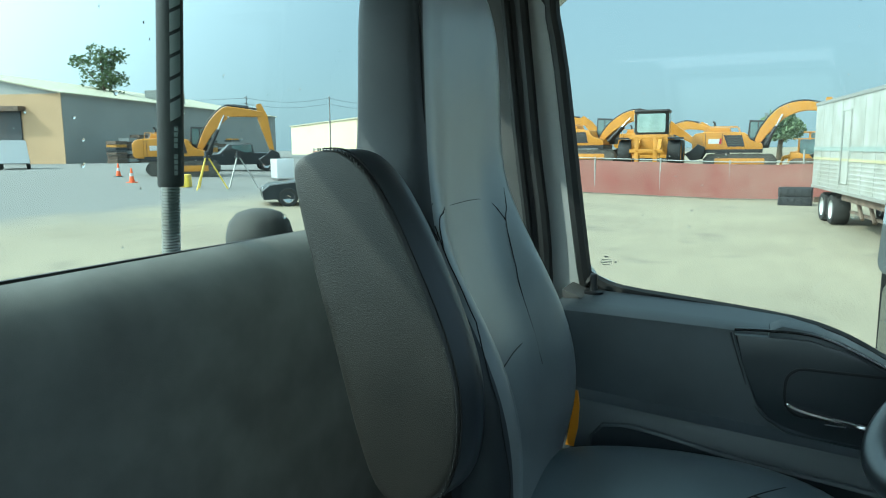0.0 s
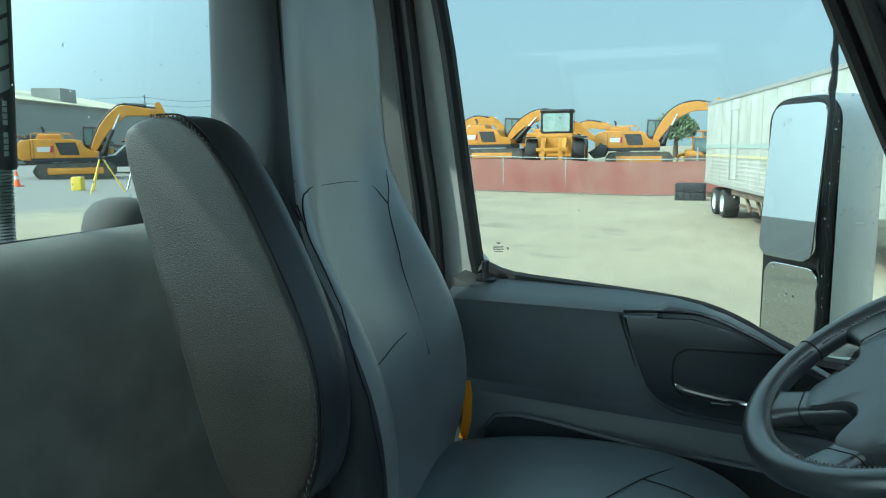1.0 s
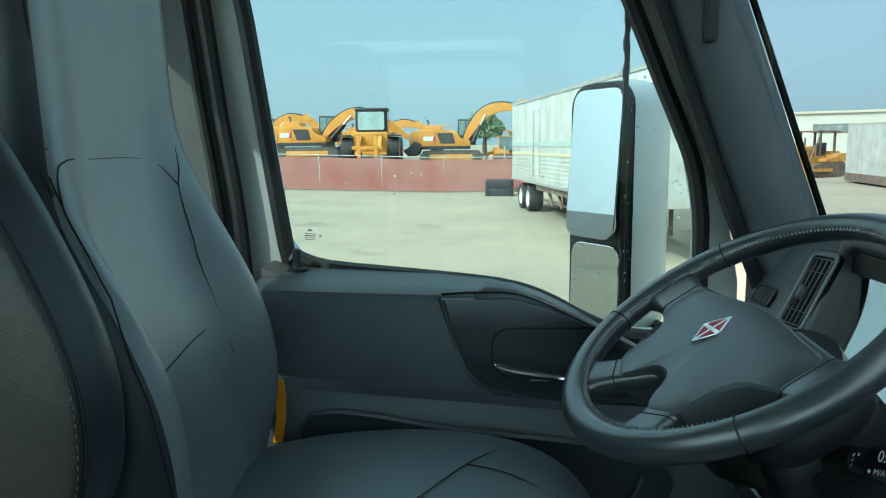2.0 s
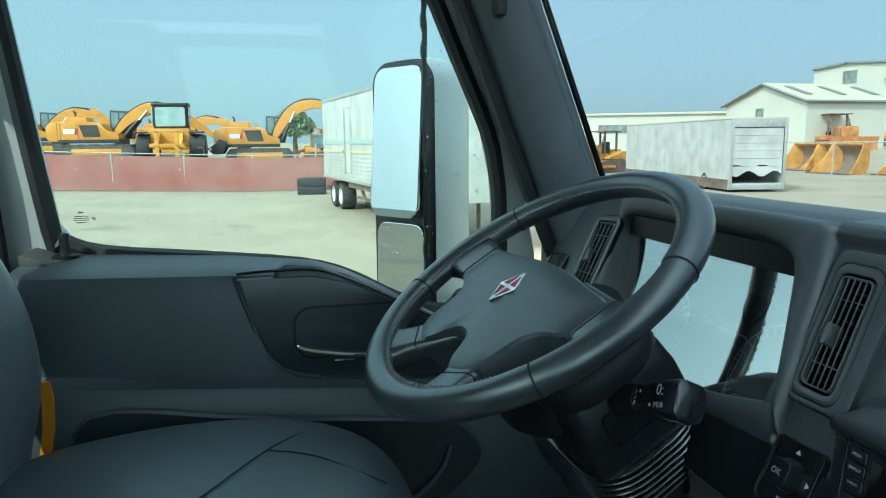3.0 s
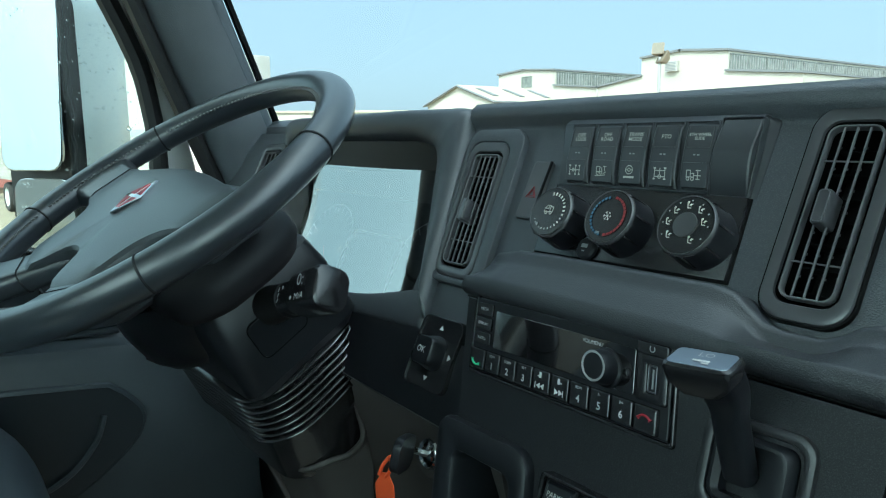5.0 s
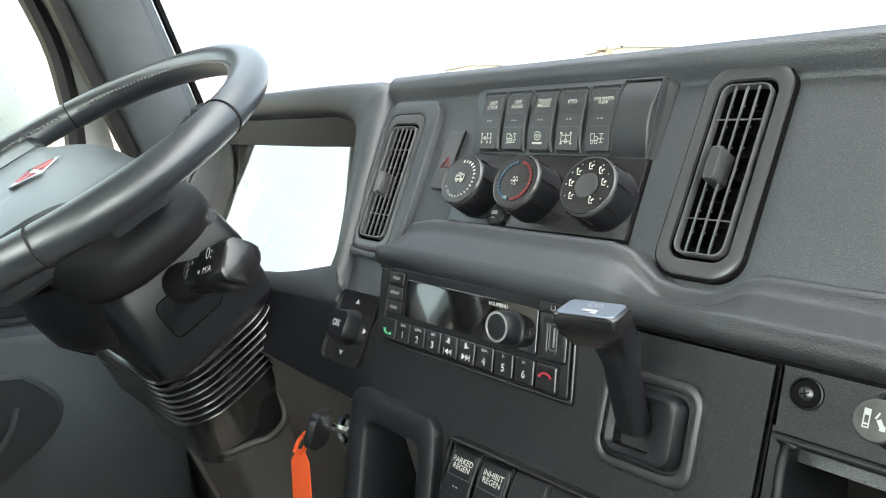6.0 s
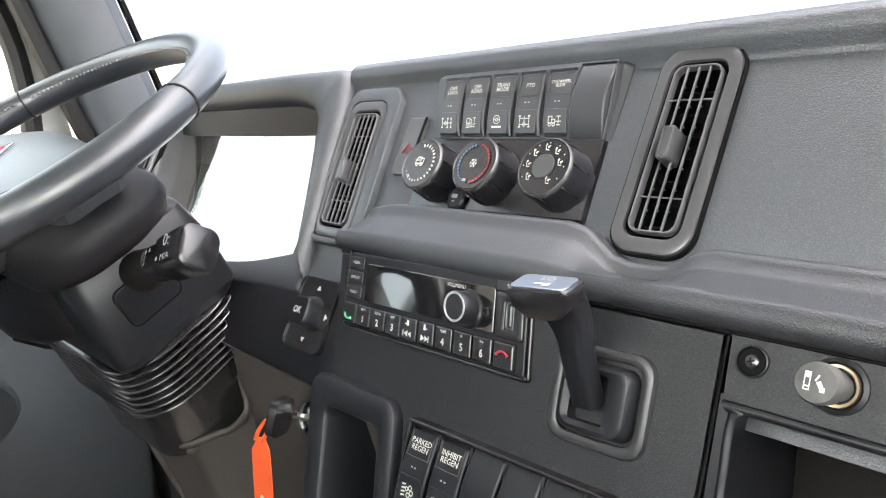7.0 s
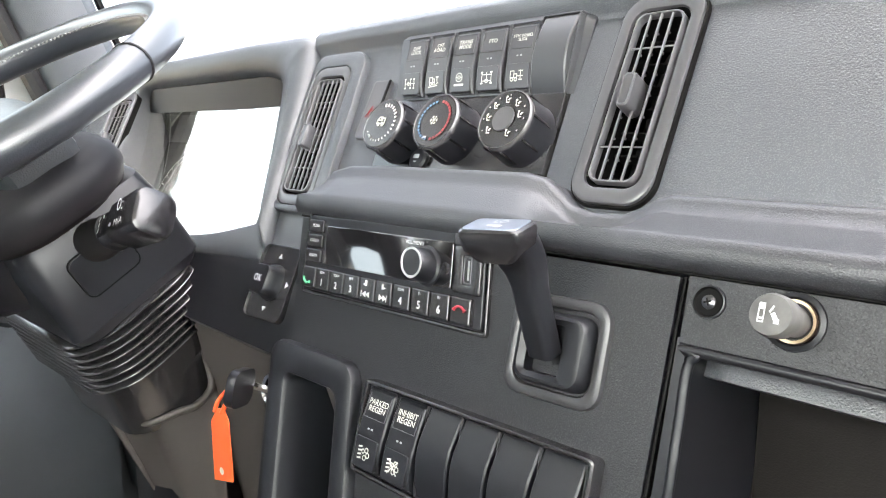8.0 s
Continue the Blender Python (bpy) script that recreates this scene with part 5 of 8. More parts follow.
def upper_controls():
    c = thing("switch_bank", "raised black curved switch panel with five rocker switches", "switch panel", kind="structure")
    # curved bank
    bm = bmesh.new()
    rings = []
    for v, z in ((0.0615, 0.0), (0.0625, 0.0015), (0.066, 0.0025), (0.0855, 0.0065), (0.104, 0.0110), (0.110, 0.0115), (0.1155, 0.008), (0.118, 0.0)):
        rings.append([FU @ Vector((x, v, d)) for x, d in ((-0.194 - (v - 0.06) * 0.1, -0.003), (-0.193 - (v - 0.06) * 0.1, z - 0.0005), (-0.191 - (v - 0.06) * 0.1, z), (-0.0320, z), (-0.0310, z * 0.45), (-0.0275, z * 0.22), (-0.0250, z * 0.12), (-0.0245, -0.003))])
    loft(bm, rings)
    part("bank", bm, SWITCH_GREY, c, angle=30)
    words = (("DIFF\nLOCK", AXLE), ("OFF\nROAD", HILL), ("TRANS\nMODE", RING), ("PTO", FORK), ("5TH WHEEL\nSLIDE", TRUCK))
    for k, (wd, sy) in enumerate(words):
        m = at(FU, -0.1745 + 0.0263 * k, 0.0865, 0.0030) @ LEAN @ pose(0, 0, 0, 15, 0, 0)
        rocker(m, 0.0222, 0.047, wd, sy, "upper rocker switches", 0.0034 if "5TH" in wd else 0.0046, body=SWITCH_GREY)
    m = at(FU, -0.0435, 0.0865, 0.0050) @ pose(0, 0, 0, 11, 0, 0)
    rocker(m, 0.0268, 0.0500, "", [], "upper rocker switches", blank=True, body=SWITCH_GREY)
    # climate plate with three knobs
    bm = bmesh.new()
    poly(bm, [(-0.1905, 0.0040), (-0.0262, 0.0065), (-0.0285, 0.0608), (-0.192, 0.0612)], -0.002, 0.0035, FU, 0.0008)
    plate = tagged(part("climate_plate", bm, SATIN), "thin black climate control plate", "control panel", kind="structure")
    bm = bmesh.new()
    poly(bm, [(-0.1918, 0.0024), (-0.0246, 0.0050), (-0.0270, 0.0612), (-0.1932, 0.0618)], -0.002, 0.0010, FU, 0.0002)
    part("joint", bm, DEEP, plate)
    for k, (x, v) in enumerate(((-0.1640, 0.0296), (-0.1090, 0.0310), (-0.0480, 0.0310))):
        m = at(FU, x, v, 0.0035)
        g = thing("climate_knob", ("black fan speed knob with white ring marks", "black temperature knob with blue and red arcs", "black air direction knob with white symbols")[k], "knob", "climate knobs")
        bm = bmesh.new()
        lathe(bm, [(0.0215, -0.002), (0.0214, 0.002), (0.0212, 0.0032), (0.0208, 0.010), (0.0200, 0.0205), (0.0190, 0.0215)], m, 40)
        part("barrel", bm, BLACK, g)
        bm = bmesh.new()
        lathe(bm, [(0.0200, 0.0195), (0.0202, 0.0212), (0.0200, 0.0224), (0.0193, 0.0234), (0.0190, 0.0235), (0.0187, 0.0228)], m, 40, False, False)
        part("bright_rim", bm, KNOB_RIM, g, "glossy knob rim")
        bm = bmesh.new()
        lathe(bm, [(0.0189, 0.0224), (0.0183, 0.0231), (0.0150, 0.0231), (0.0, 0.0232)], m, 40, False)
        part("face", bm, SATIN, g)
        for a in range(0, 360, 45):
            bm = bmesh.new()
            box(bm, 0.0188, 0.0213, -0.0007, 0.0007, 0.004, 0.0205, m @ pose(0, 0, 0, 0, 0, a + 10), 0.0003)
            part("grip_rib", bm, SATIN, g)
        f = m @ pose(0, 0, 0.0235) @ Matrix.Diagonal((0.92, 0.92, 1, 1))
        if k == 0:
            for j, a in enumerate(range(-150, 110, 13)):
                bars([(0.0152 * math.cos(radians(a)), 0.0152 * math.sin(radians(a)), 0.0014 + 0.00008 * j, 0.0006 + 0.00006 * j, a)], f, INK_SOFT, g)
            bars(FAN_TRUCK, f @ pose(-0.001, 0.0015, 0), INK_SOFT, g, "symbol")
            bars(strokes(loop(0, 0, 1.0, 6), [(-1.6, 0), (1.6, 0)], [(0, -1.6), (0, 1.6)], w=0.0005), f @ pose(-0.009, -0.0115, 0), INK_DIM, g)
        elif k == 1:
            for j, a in enumerate(range(-84, 84, 12)):
                arc_print(0.0140, 0.0160, a, a + 10, f, DULL_RED, g, "red_mark", seg=3)
            for a in range(100, 260, 12):
                arc_print(0.0140, 0.0158, a, a + 8, f, BLUE_DIM, g, "blue_mark", seg=3)
            bars([(0, 0, 0.0075, 0.0005, a) for a in (0, 60, 120)] + [(0.003 * math.cos(radians(a)), 0.003 * math.sin(radians(a)), 0.0005, 0.0022, a) for a in range(0, 360, 60)], f, INK_SOFT, g, "symbol")
            bars([(-0.004, -0.0135, 0.004, 0.002)], f, INK_DIM, g)
        else:
            bm = bmesh.new()
            lathe(bm, [(0.0090, 0), (0.0086, 0.0010), (0, 0.0012)], f, 24, False)
            part("centre_cap", bm, mat("cap_grey", (0.05, 0.05, 0.052), 0.4), g)
            for a in (10, 52, 95, 138, 178, 222, 305):
                p = (0.0133 * math.cos(radians(a)), 0.0133 * math.sin(radians(a)))
                bars(SEAT_AIR, f @ pose(p[0], p[1], 0), INK_SOFT, g, "symbol")
            bars([(0.0172 * math.cos(radians(a)), 0.0172 * math.sin(radians(a)), 0.0010, 0.0010) for a in range(-30, 240, 30)], f, INK_DIM, g)
    bars([(-0.1865, 0.0400, 0.004, 0.0045, 20), (-0.1290, 0.0170, 0.004, 0.004), (-0.0735, 0.0415, 0.004, 0.0048, 20)], at(FU, 0, 0, 0.0036), INK, plate, "pointer")
    bm = bmesh.new()
    lathe(bm, [(0.0085, -0.001), (0.0085, 0.003), (0.0070, 0.0045), (0, 0.0048)], at(FU, -0.1365, 0.0120, 0.0035), 20)
    b = tagged(part("round_button", bm, BLACK), "small round black rear demist button", "button")
    bars([(0, 0.001, 0.006, 0.003), (0, -0.003, 0.003, 0.001)], at(FU, -0.1365, 0.0120, 0.0084), INK_DIM, b, "symbol")
    # hazard switch
    hz = thing("hazard_switch", "black hazard light switch with red triangle", "switch")
    m = at(FU, -0.2165, 0.055, 0.0)
    bm = bmesh.new()
    slab(bm, 0.0215, 0.052, 0.003, -0.002, 0.0035, 0.0015, m)
    part("rocker", bm, SATIN_GREY, hz)
    bm = bmesh.new()
    box(bm, 0.0085, 0.0105, -0.02, 0.0255, 0.0028, 0.0040, m)
    part("slot", bm, DEEP, hz)
    for k, s in ((0, 0.0062), (1, 0.0036)):
        a = [Vector((s * math.cos(radians(q)), s * math.sin(radians(q)) - 0.004, 0.0037)) for q in (90, 210, 330)]
        bm = bmesh.new()
        tube(bm, [m @ p for p in a], 0.0005, 5, True)
        part("triangle", bm, DULL_RED, hz)


def instruments():
    g = thing("instrument_cluster", "dark glossy instrument cluster reflecting the bright sky", "instrument cluster")
    # a scooped cover: near upright at its top, leaning back towards its foot
    y, z = 0.786, 2.174
    prof = [(y - 0.040 * math.sin(radians(LENS_FOOT)), z - 0.040 * math.cos(radians(LENS_FOOT)), radians(LENS_FOOT))]
    n = 16
    for k in range(n + 1):
        ph = radians(LENS_FOOT + (LENS_TOP - LENS_FOOT) * k / n)
        prof.append((y, z, ph))
        y, z = y + math.sin(ph) * 0.172 / n, z + math.cos(ph) * 0.172 / n
    xs = np.linspace(-0.752, -0.300, 40)
    bow = lambda x: 0.008 + 0.012 * (x + 0.50)
    bm = bmesh.new()
    loft(bm, [[(x, y + bow(x), z) for y, z, _ in prof] for x in xs], False, False, False)
    part("cover", bm, LENS, g, "glossy black cover glass", 180)
    bm = bmesh.new()
    loft(bm, [[(x, y + 0.040, z) for y, z, _ in prof] + [(x, *on_u(0.125, -0.06))] for x in (-0.80, -0.29)], False, False, False)
    part("backing", bm, DEEP, g)
    bm = bmesh.new()
    loft(bm, [[(x, prof[-1][0] + bow(x) - 0.001, prof[-1][1] - 0.009 * max(0.0, 1 - ((x + 0.565) / 0.215) ** 2)), (x, *on_u(0.103, -0.005)), (x, *on_u(0.12, -0.02))] for x in xs], False, False, False)
    part("visor_underside", bm, RUBBER, g, "matt black brow under the hood", 60)
    mid = prof[n // 2 - 1]
    f = frame_of((-0.490, mid[0] + 0.008, mid[1]), (1, 0, 0), (0, math.sin(mid[2]), math.cos(mid[2])))
    flat_f = f
    for cx, cy, r in ((-0.112, -0.010, 0.062), (0.112, -0.010, 0.062)):
        f = Matrix.Translation((0, bow(-0.490 + cx) - 0.0012, 0)) @ flat_f
        arc_print(r - 0.0016, r, -50, 230, at(f, cx, cy), INK, g, "dial_ring", 0.0006, 40)
        bars([(cx + (r - 0.006) * math.cos(radians(a)), cy + (r - 0.006) * math.sin(radians(a)), 0.009, 0.0015, a) for a in range(-40, 225, 12)], f, INK, g, "dial_marks", 0.0006)
        bars([(cx + 0.012, cy - 0.012, 0.040, 0.0016, -45)], f, RED_INK, g, "needle", 0.0008)
        arc_print(0.0172, 0.0184, 0, 360, at(f, cx - 0.03 * (1 if cx > 0 else -1), cy - 0.048), INK, g, "small_dial", 0.0006, 28)
    f = Matrix.Translation((0, bow(-0.490) - 0.0016, 0)) @ flat_f @ pose(0, 0, 0, 0, 0.7, 0)
    bm = bmesh.new()
    tube(bm, [f @ Vector((x, y - 0.022, 0.0006)) for x, y in outline(0.118, 0.088, 0.01)], 0.0011, 5, True)
    part("display_edge", bm, INK, g)
    bars([(0.128, 0.046 + 0.012 * k, 0.012, 0.004) for k in range(2)], f, RED_INK, g, "warning_marks", 0.0006)


def lower_controls(f2, stalk):
    # menu knob panel under the instruments
    m = frame_of((-0.259, 0.7625, 2.179), (1, 0.0, 0.03), (0, 0.44, 0.90))
    g = thing("menu_knob", "black square menu knob with white OK legend and arrows", "knob")
    bm = bmesh.new()
    bezel(bm, 0.058, 0.062, 0.008, 0.0545, 0.0585, 0.006, -0.010, 0.0016, 0.0007, m, floor=0.0)
    part("plate", bm, SATIN, g)
    bm = bmesh.new()
    rings = [[m @ Vector((x, y, z)) for x, y in outline(w, w, r)] for z, w, r in ((0.0, 0.030, 0.012), (0.006, 0.025, 0.007), (0.0125, 0.0235, 0.005), (0.0135, 0.0220, 0.004))]
    loft(bm, rings)
    part("cap", bm, BLACK, g)
    lettering("OK", 0.0078, m @ pose(-0.001, 0, 0.0138), INK, g, thick=0.0001)
    for a in (0, 90, 270):
        bm = bmesh.new()
        q = m @ pose(0, 0, 0.0006, 0, 0, a) @ pose(0.022, 0, 0)
        bm.faces.new([bm.verts.new(q @ Vector(p)) for p in ((0.0025, 0, 0), (-0.0018, 0.003, 0), (-0.0018, -0.003, 0))])
        part("arrow", bm, INK, g)
    # stalk legends
    leg = frame_of(f2 @ Vector((0, 0.0178, 0.077)), f2.to_3x3() @ Vector((0, 0, 1)), f2.to_3x3() @ Vector((1, 0, 0)))
    lettering("0:", 0.0150, leg @ pose(0.002, 0.0055, 0.0006), INK, stalk)
    lettering("M/A", 0.0080, leg @ pose(0.003, -0.0085, 0.0006), INK, stalk)
    bars([(-0.0085, -0.0085, 0.003, 0.003, 45)], leg @ pose(0, 0, 0.0006), INK, stalk, "symbol")
    bars([(-0.036, 0.004, 0.004, 0.0014, 60), (-0.036, -0.001, 0.004, 0.0014, 60), (-0.036, -0.006, 0.004, 0.0014, 60), (-0.030, 0.005, 0.002, 0.003)], leg @ pose(0, 0, -0.0028), INK, stalk, "symbol")
    # radio
    r = thing("car_radio", "black single-slot car radio with button row and knob", "radio")
    sh = Matrix(((1, -0.16, 0, 0), (0, 1, 0, 0), (0, 0, 1, 0), (0, 0, 0, 1)))
    m = at(FL, -0.1060, -0.0265, 0, 1.2) @ sh
    W, H = 0.1750, 0.0525
    bm = bmesh.new()
    bezel(bm, W + 0.006, H + 0.006, 0.003, W + 0.001, H + 0.001, 0.002, -0.004, 0.0025, 0.001, m)
    part("surround", bm, SATIN, r)
    bm = bmesh.new()
    slab(bm, W, H, 0.002, -0.02, 0.0034, 0.001, m)
    part("body", bm, BLACK, r)
    bm = bmesh.new()
    slab(bm, 0.1265, 0.0270, 0.0015, 0.003, 0.0048, 0.0005, m @ pose(0.0000, 0.0065, 0))
    part("display_window", bm, DISPLAY, r, "glossy black display window")
    for k, wd in enumerate(("MEDIA", "DISPLAY", "RADIO")):
        y = 0.0190 - 0.0106 * k
        bm = bmesh.new()
        slab(bm, 0.0172, 0.0090, 0.001, 0.003, 0.0055, 0.0006, m @ pose(-0.0755, y, 0))
        part("side_button", bm, SATIN, r)
        lettering(wd, 0.0030, m @ pose(-0.0755, y, 0.0057), INK, r)
    tops = ("", "RDM", "SCAN", "RPT", "", "", "RDM", "F-", "F+", "")
    mains = ("", "1", "2", "3", "", "", "4", "5", "6", "")
    for k in range(10):
        x = -0.0768 + 0.01672 * k
        bm = bmesh.new()
        slab(bm, 0.0158, 0.0150, 0.0012, 0.002, 0.0068, 0.0012, m @ pose(x, -0.0175, 0))
        b = part("preset_button", bm, SATIN, r)
        q = m @ pose(x, -0.0175, 0.0070)
        if mains[k]:
            lettering(mains[k], 0.0064, q @ pose(0, -0.0022, 0), INK, r, thick=0.0001)
            lettering(tops[k], 0.0026, q @ pose(0, 0.0045, 0), INK, r)
        elif k in (4, 5):
            s = -1 if k == 4 else 1
            bm = bmesh.new()
            for dx in (-0.0018, 0.0018):
                bm.faces.new([bm.verts.new(q @ Vector(p)) for p in ((dx + s * 0.0018, -0.003, 0), (dx - s * 0.0016, -0.001, 0), (dx - s * 0.0016, -0.005, 0))])
            part("symbol", bm, INK, r)
            bars([(s * 0.0042, -0.003, 0.0007, 0.004), (0, 0.004, 0.002, 0.0036), (0.0012 * s, 0.0032, 0.003, 0.0008)], q, INK, r, "symbol")
        else:
            bm = bmesh.new()
            tube(bm, smooth_line([q @ Vector((0.0045 * math.cos(radians(a)), 0.0032 * math.sin(radians(a)) - 0.001, 0.0003)) for a in ((20, 55, 90, 125, 160) if k else (170, 205, 240, 275, 310))], 4), [0.0013, 0.0009] + [0.0007] * 13 + [0.0009, 0.0013], 5)
            part("call_symbol", bm, RED_INK if k else GREEN_INK, r, "red hang-up symbol" if k else "green call symbol")
    kn = m @ pose(0.0425, 0.0040, 0.004)
    bm = bmesh.new()
    lathe(bm, [(0.0122, 0), (0.0118, 0.002), (0.0104, 0.003), (0.0097, 0.0125), (0.0090, 0.0138)], kn, 30, False)
    part("volume_knob", bm, BLACK, r)
    bm = bmesh.new()
    lathe(bm, [(0.0092, 0.0129), (0.0089, 0.0142), (0.0078, 0.0142), (0.0075, 0.0135)], kn, 30, False, False)
    part("knob_ring", bm, mat("ring_silver", (0.5, 0.5, 0.5), 0.3, metal=0.7), r, "silver knob ring")
    bm = bmesh.new()
    lathe(bm, [(0.0078, 0.0135), (0.0, 0.0131)], kn, 30, False)
    part("knob_cap", bm, SATIN, r)
    lettering("VOL/MENU", 0.0034, m @ pose(0.0300, 0.0165, 0.0050), INK, r)
    bm = bmesh.new()
    lathe(bm, [(0.0034, 0.004), (0.0031, 0.0062), (0.0020, 0.0062), (0.0018, 0.003)], m @ pose(0.0578, 0.0045, 0), 18, False, True)
    part("audio_jack", bm, SATIN, r)
    bm = bmesh.new()
    bezel(bm, 0.0215, 0.0265, 0.002, 0.0068, 0.0160, 0.001, 0.003, 0.0052, 0.0006, m @ pose(0.0752, 0.0052, 0), floor=-0.001)
    part("usb_plate", bm, SATIN, r)
    bm = bmesh.new()
    bezel(bm, 0.0064, 0.0156, 0.001, 0.0046, 0.0138, 0.0005, 0.0, 0.0046, 0.0004, m @ pose(0.0752, 0.0052, 0), floor=0.0005)
    port = part("usb_port", bm, DARK_STEEL, r, "metal-lined socket")
    bm = bmesh.new()
    box(bm, -0.0006, 0.0006, -0.0055, 0.0055, 0.0005, 0.0036, m @ pose(0.0752, 0.0052, 0))
    part("contact_tongue", bm, INK_DIM, port)
    bm = bmesh.new()
    slab(bm, 0.0215, 0.0068, 0.001, 0.003, 0.006, 0.0006, m @ pose(0.0752, 0.0220, 0))
    part("power_button", bm, SATIN, r)
    arc_print(0.0014, 0.0020, 130, 410, m @ pose(0.0752, 0.0220, 0.0062), INK_DIM, r, "symbol", 0.0, 16)
    # gear lever in its gate
    lv = thing("gear_lever", "black plastic T-handle gear selector lever in a square gate", "gear lever")
    GATE_RIM = mat("gate_rim_plastic", (0.026, 0.026, 0.028), 0.32, grain=0.3, grain_size=0.0008, spec=0.7)
    gm = at(FL, 0.0345, -0.0490, 0, 2.0)
    bm = bmesh.new()
    bezel(bm, 0.0585, 0.0520, 0.011, 0.0460, 0.0400, 0.008, -0.001, 0.0036, 0.002, gm, 6)
    part("gate_rim", bm, GATE_RIM, lv, "scuffed black gate rim")
    bm = bmesh.new()
    rings = [[gm @ Vector((x + dx, y - 0.0005, z)) for x, y in outline(w, h, r)] for z, w, h, r, dx in ((-0.004, 0.043, 0.037, 0.007, 0), (0.005, 0.042, 0.036, 0.007, 0), (0.0085, 0.038, 0.033, 0.007, 0), (0.0090, 0.034, 0.030, 0.006, 0), (0.0070, 0.021, 0.025, 0.002, -0.003), (-0.010, 0.020, 0.024, 0.002, -0.003))]
    loft(bm, rings, False, True)
    part("gate_block", bm, BLACK, lv, "black raised gate block", 40)
    base, mid, top = Vector((0.0305, *on_l(-0.052, 0.004))), Vector((0.0275, *on_l(-0.012, 0.030))), Vector((0.0255, 0.7215, 2.252))
    bm = bmesh.new()
    path = smooth_line([base, base.lerp(mid, 0.5), mid, top], 6)
    rings = []
    for k, p in enumerate(path):
        f = k / (len(path) - 1)
        w = 0.0150 + 0.015 * max(0, f - 0.50) / 0.50
        d = (path[min(k + 1, len(path) - 1)] - path[max(k - 1, 0)]).normalized()
        q = frame_of(p, (1, 0, 0), Vector((1, 0, 0)).cross(d) * -1)
        rings.append([q @ Vector((x, y, 0)) for x, y in outline(w, 0.013 + 0.004 * f, 0.004, 3)])
    loft(bm, rings)
    part("lever", bm, BLACK, lv)
    tm = frame_of((0.0255, 0.7165, 2.2565), (0.98, 0.16, 0.05), (-0.16, 0.97, 0.18))
    bm = bmesh.new()
    rings = [[tm @ Vector((x, y, z)) for x, y in outline(w, h, 0.004)] for z, w, h in ((-0.015, 0.020, 0.015), (-0.009, 0.031, 0.019), (-0.002, 0.0335, 0.0205), (0.0, 0.0328, 0.0198), (0.0010, 0.0305, 0.0178))]
    loft(bm, rings)
    grip = part("handle", bm, SATIN, lv, "flat black T-handle with white mark")
    # added silver-blue plate gives the handle top its bright sky sheen
    bm = bmesh.new()
    slab(bm, 0.0295, 0.0165, 0.003, 0.0004, 0.0014, 0.0004, tm)
    part("cap_sheen", bm, mat("sheen_silver", (0.34, 0.37, 0.42), 0.32, metal=1.0, vary=0.08), grip, "silver-blue plate added for the sky sheen on the handle")
    lettering("LO", 0.0060, tm @ pose(0.001, 0.0030, 0.0016), INK, grip)
    bars([(0.001, -0.0035, 0.008, 0.0018), (0.0035, -0.0055, 0.0035, 0.0016)], tm @ pose(0, 0, 0.0014), INK, grip, "symbol")
    # recess with open cubby, left of the lower switches
    cub = thing("dash_cubby", "tall black open storage slot in the dash", "storage slot", kind="structure")
    bm = bmesh.new()
    bezel(bm, 0.100, 0.165, 0.014, 0.060, 0.130, 0.008, -0.002, 0.009, 0.005, CUBBY, 6, floor=-0.045, dx=0.002, dy=-0.004)
    part("rim", bm, BLACK, cub, "rounded black slot rim")
    # slot's sloping inner face, painted paler for the light it catches
    bm = bmesh.new()
    poly(bm, [(-0.026, -0.062), (0.030, -0.062), (0.030, 0.052), (0.010, 0.056)], -0.044, -0.040, CUBBY @ pose(0.0, 0, 0.0, 0, 14, 0), 0.003)
    part("flap", bm, mat("lit_flap", (0.065, 0.063, 0.06), 0.25), cub, "sloping inner face, paler for the light it catches")
    # lower switch row
    row = thing("lower_switch_row", "black lower switch row with two regeneration switches", "switch panel", kind="structure")
    rm = at(FL, -0.0095, -0.1215, 0, 1.8)
    bm = bmesh.new()
    bezel(bm, 0.1650, 0.0560, 0.003, 0.1580, 0.0500, 0.002, -0.002, 0.0090, 0.0015, rm, floor=0.001)
    part("surround", bm, SATIN, row)
    for k in range(6):
        q = at(rm, -0.0655 + 0.02615 * k, 0.0, 0.0035)
        if k < 2:
            rocker(q, 0.0232, 0.049, ("PARKED\nREGEN", "INHIBIT\nREGEN")[k], SMOKE + ([(0, 0, 0.013, 0.001, 45), (0, 0, 0.013, 0.001, -45)] if k else []), "lower rocker switches", 0.0052)
        else:
            rocker(q, 0.0240, 0.049, "", [], "lower rocker switches", blank=True)
    # screw recess and lighter
    sm = at(FL, 0.1048, -0.0130) @ Matrix.Diagonal((0.86, 0.86, 1, 1))
    sc = thing("panel_screw", "silver panel screw on a black disc that mimics its shaded well", "screw")
    bm = bmesh.new()
    lathe(bm, [(0.0086, -0.001), (0.0082, 0.0012), (0.0074, 0.0014)], sm, 28, False, False)
    part("well_rim", bm, BLACK, sc)
    # near-flush black disc in place of the shaded depth of a well
    bm = bmesh.new()
    lathe(bm, [(0.0075, 0.0013), (0.0064, 0.0004), (0.0, 0.0003)], sm, 28, False, False)
    part("well", bm, DEEP, sc)
    bm = bmesh.new()
    lathe(bm, [(0.0036, 0.0003), (0.0035, 0.0010), (0.0022, 0.0016), (0.0, 0.0018)], sm, 20, False)
    part("head", bm, DARK_STEEL, sc)
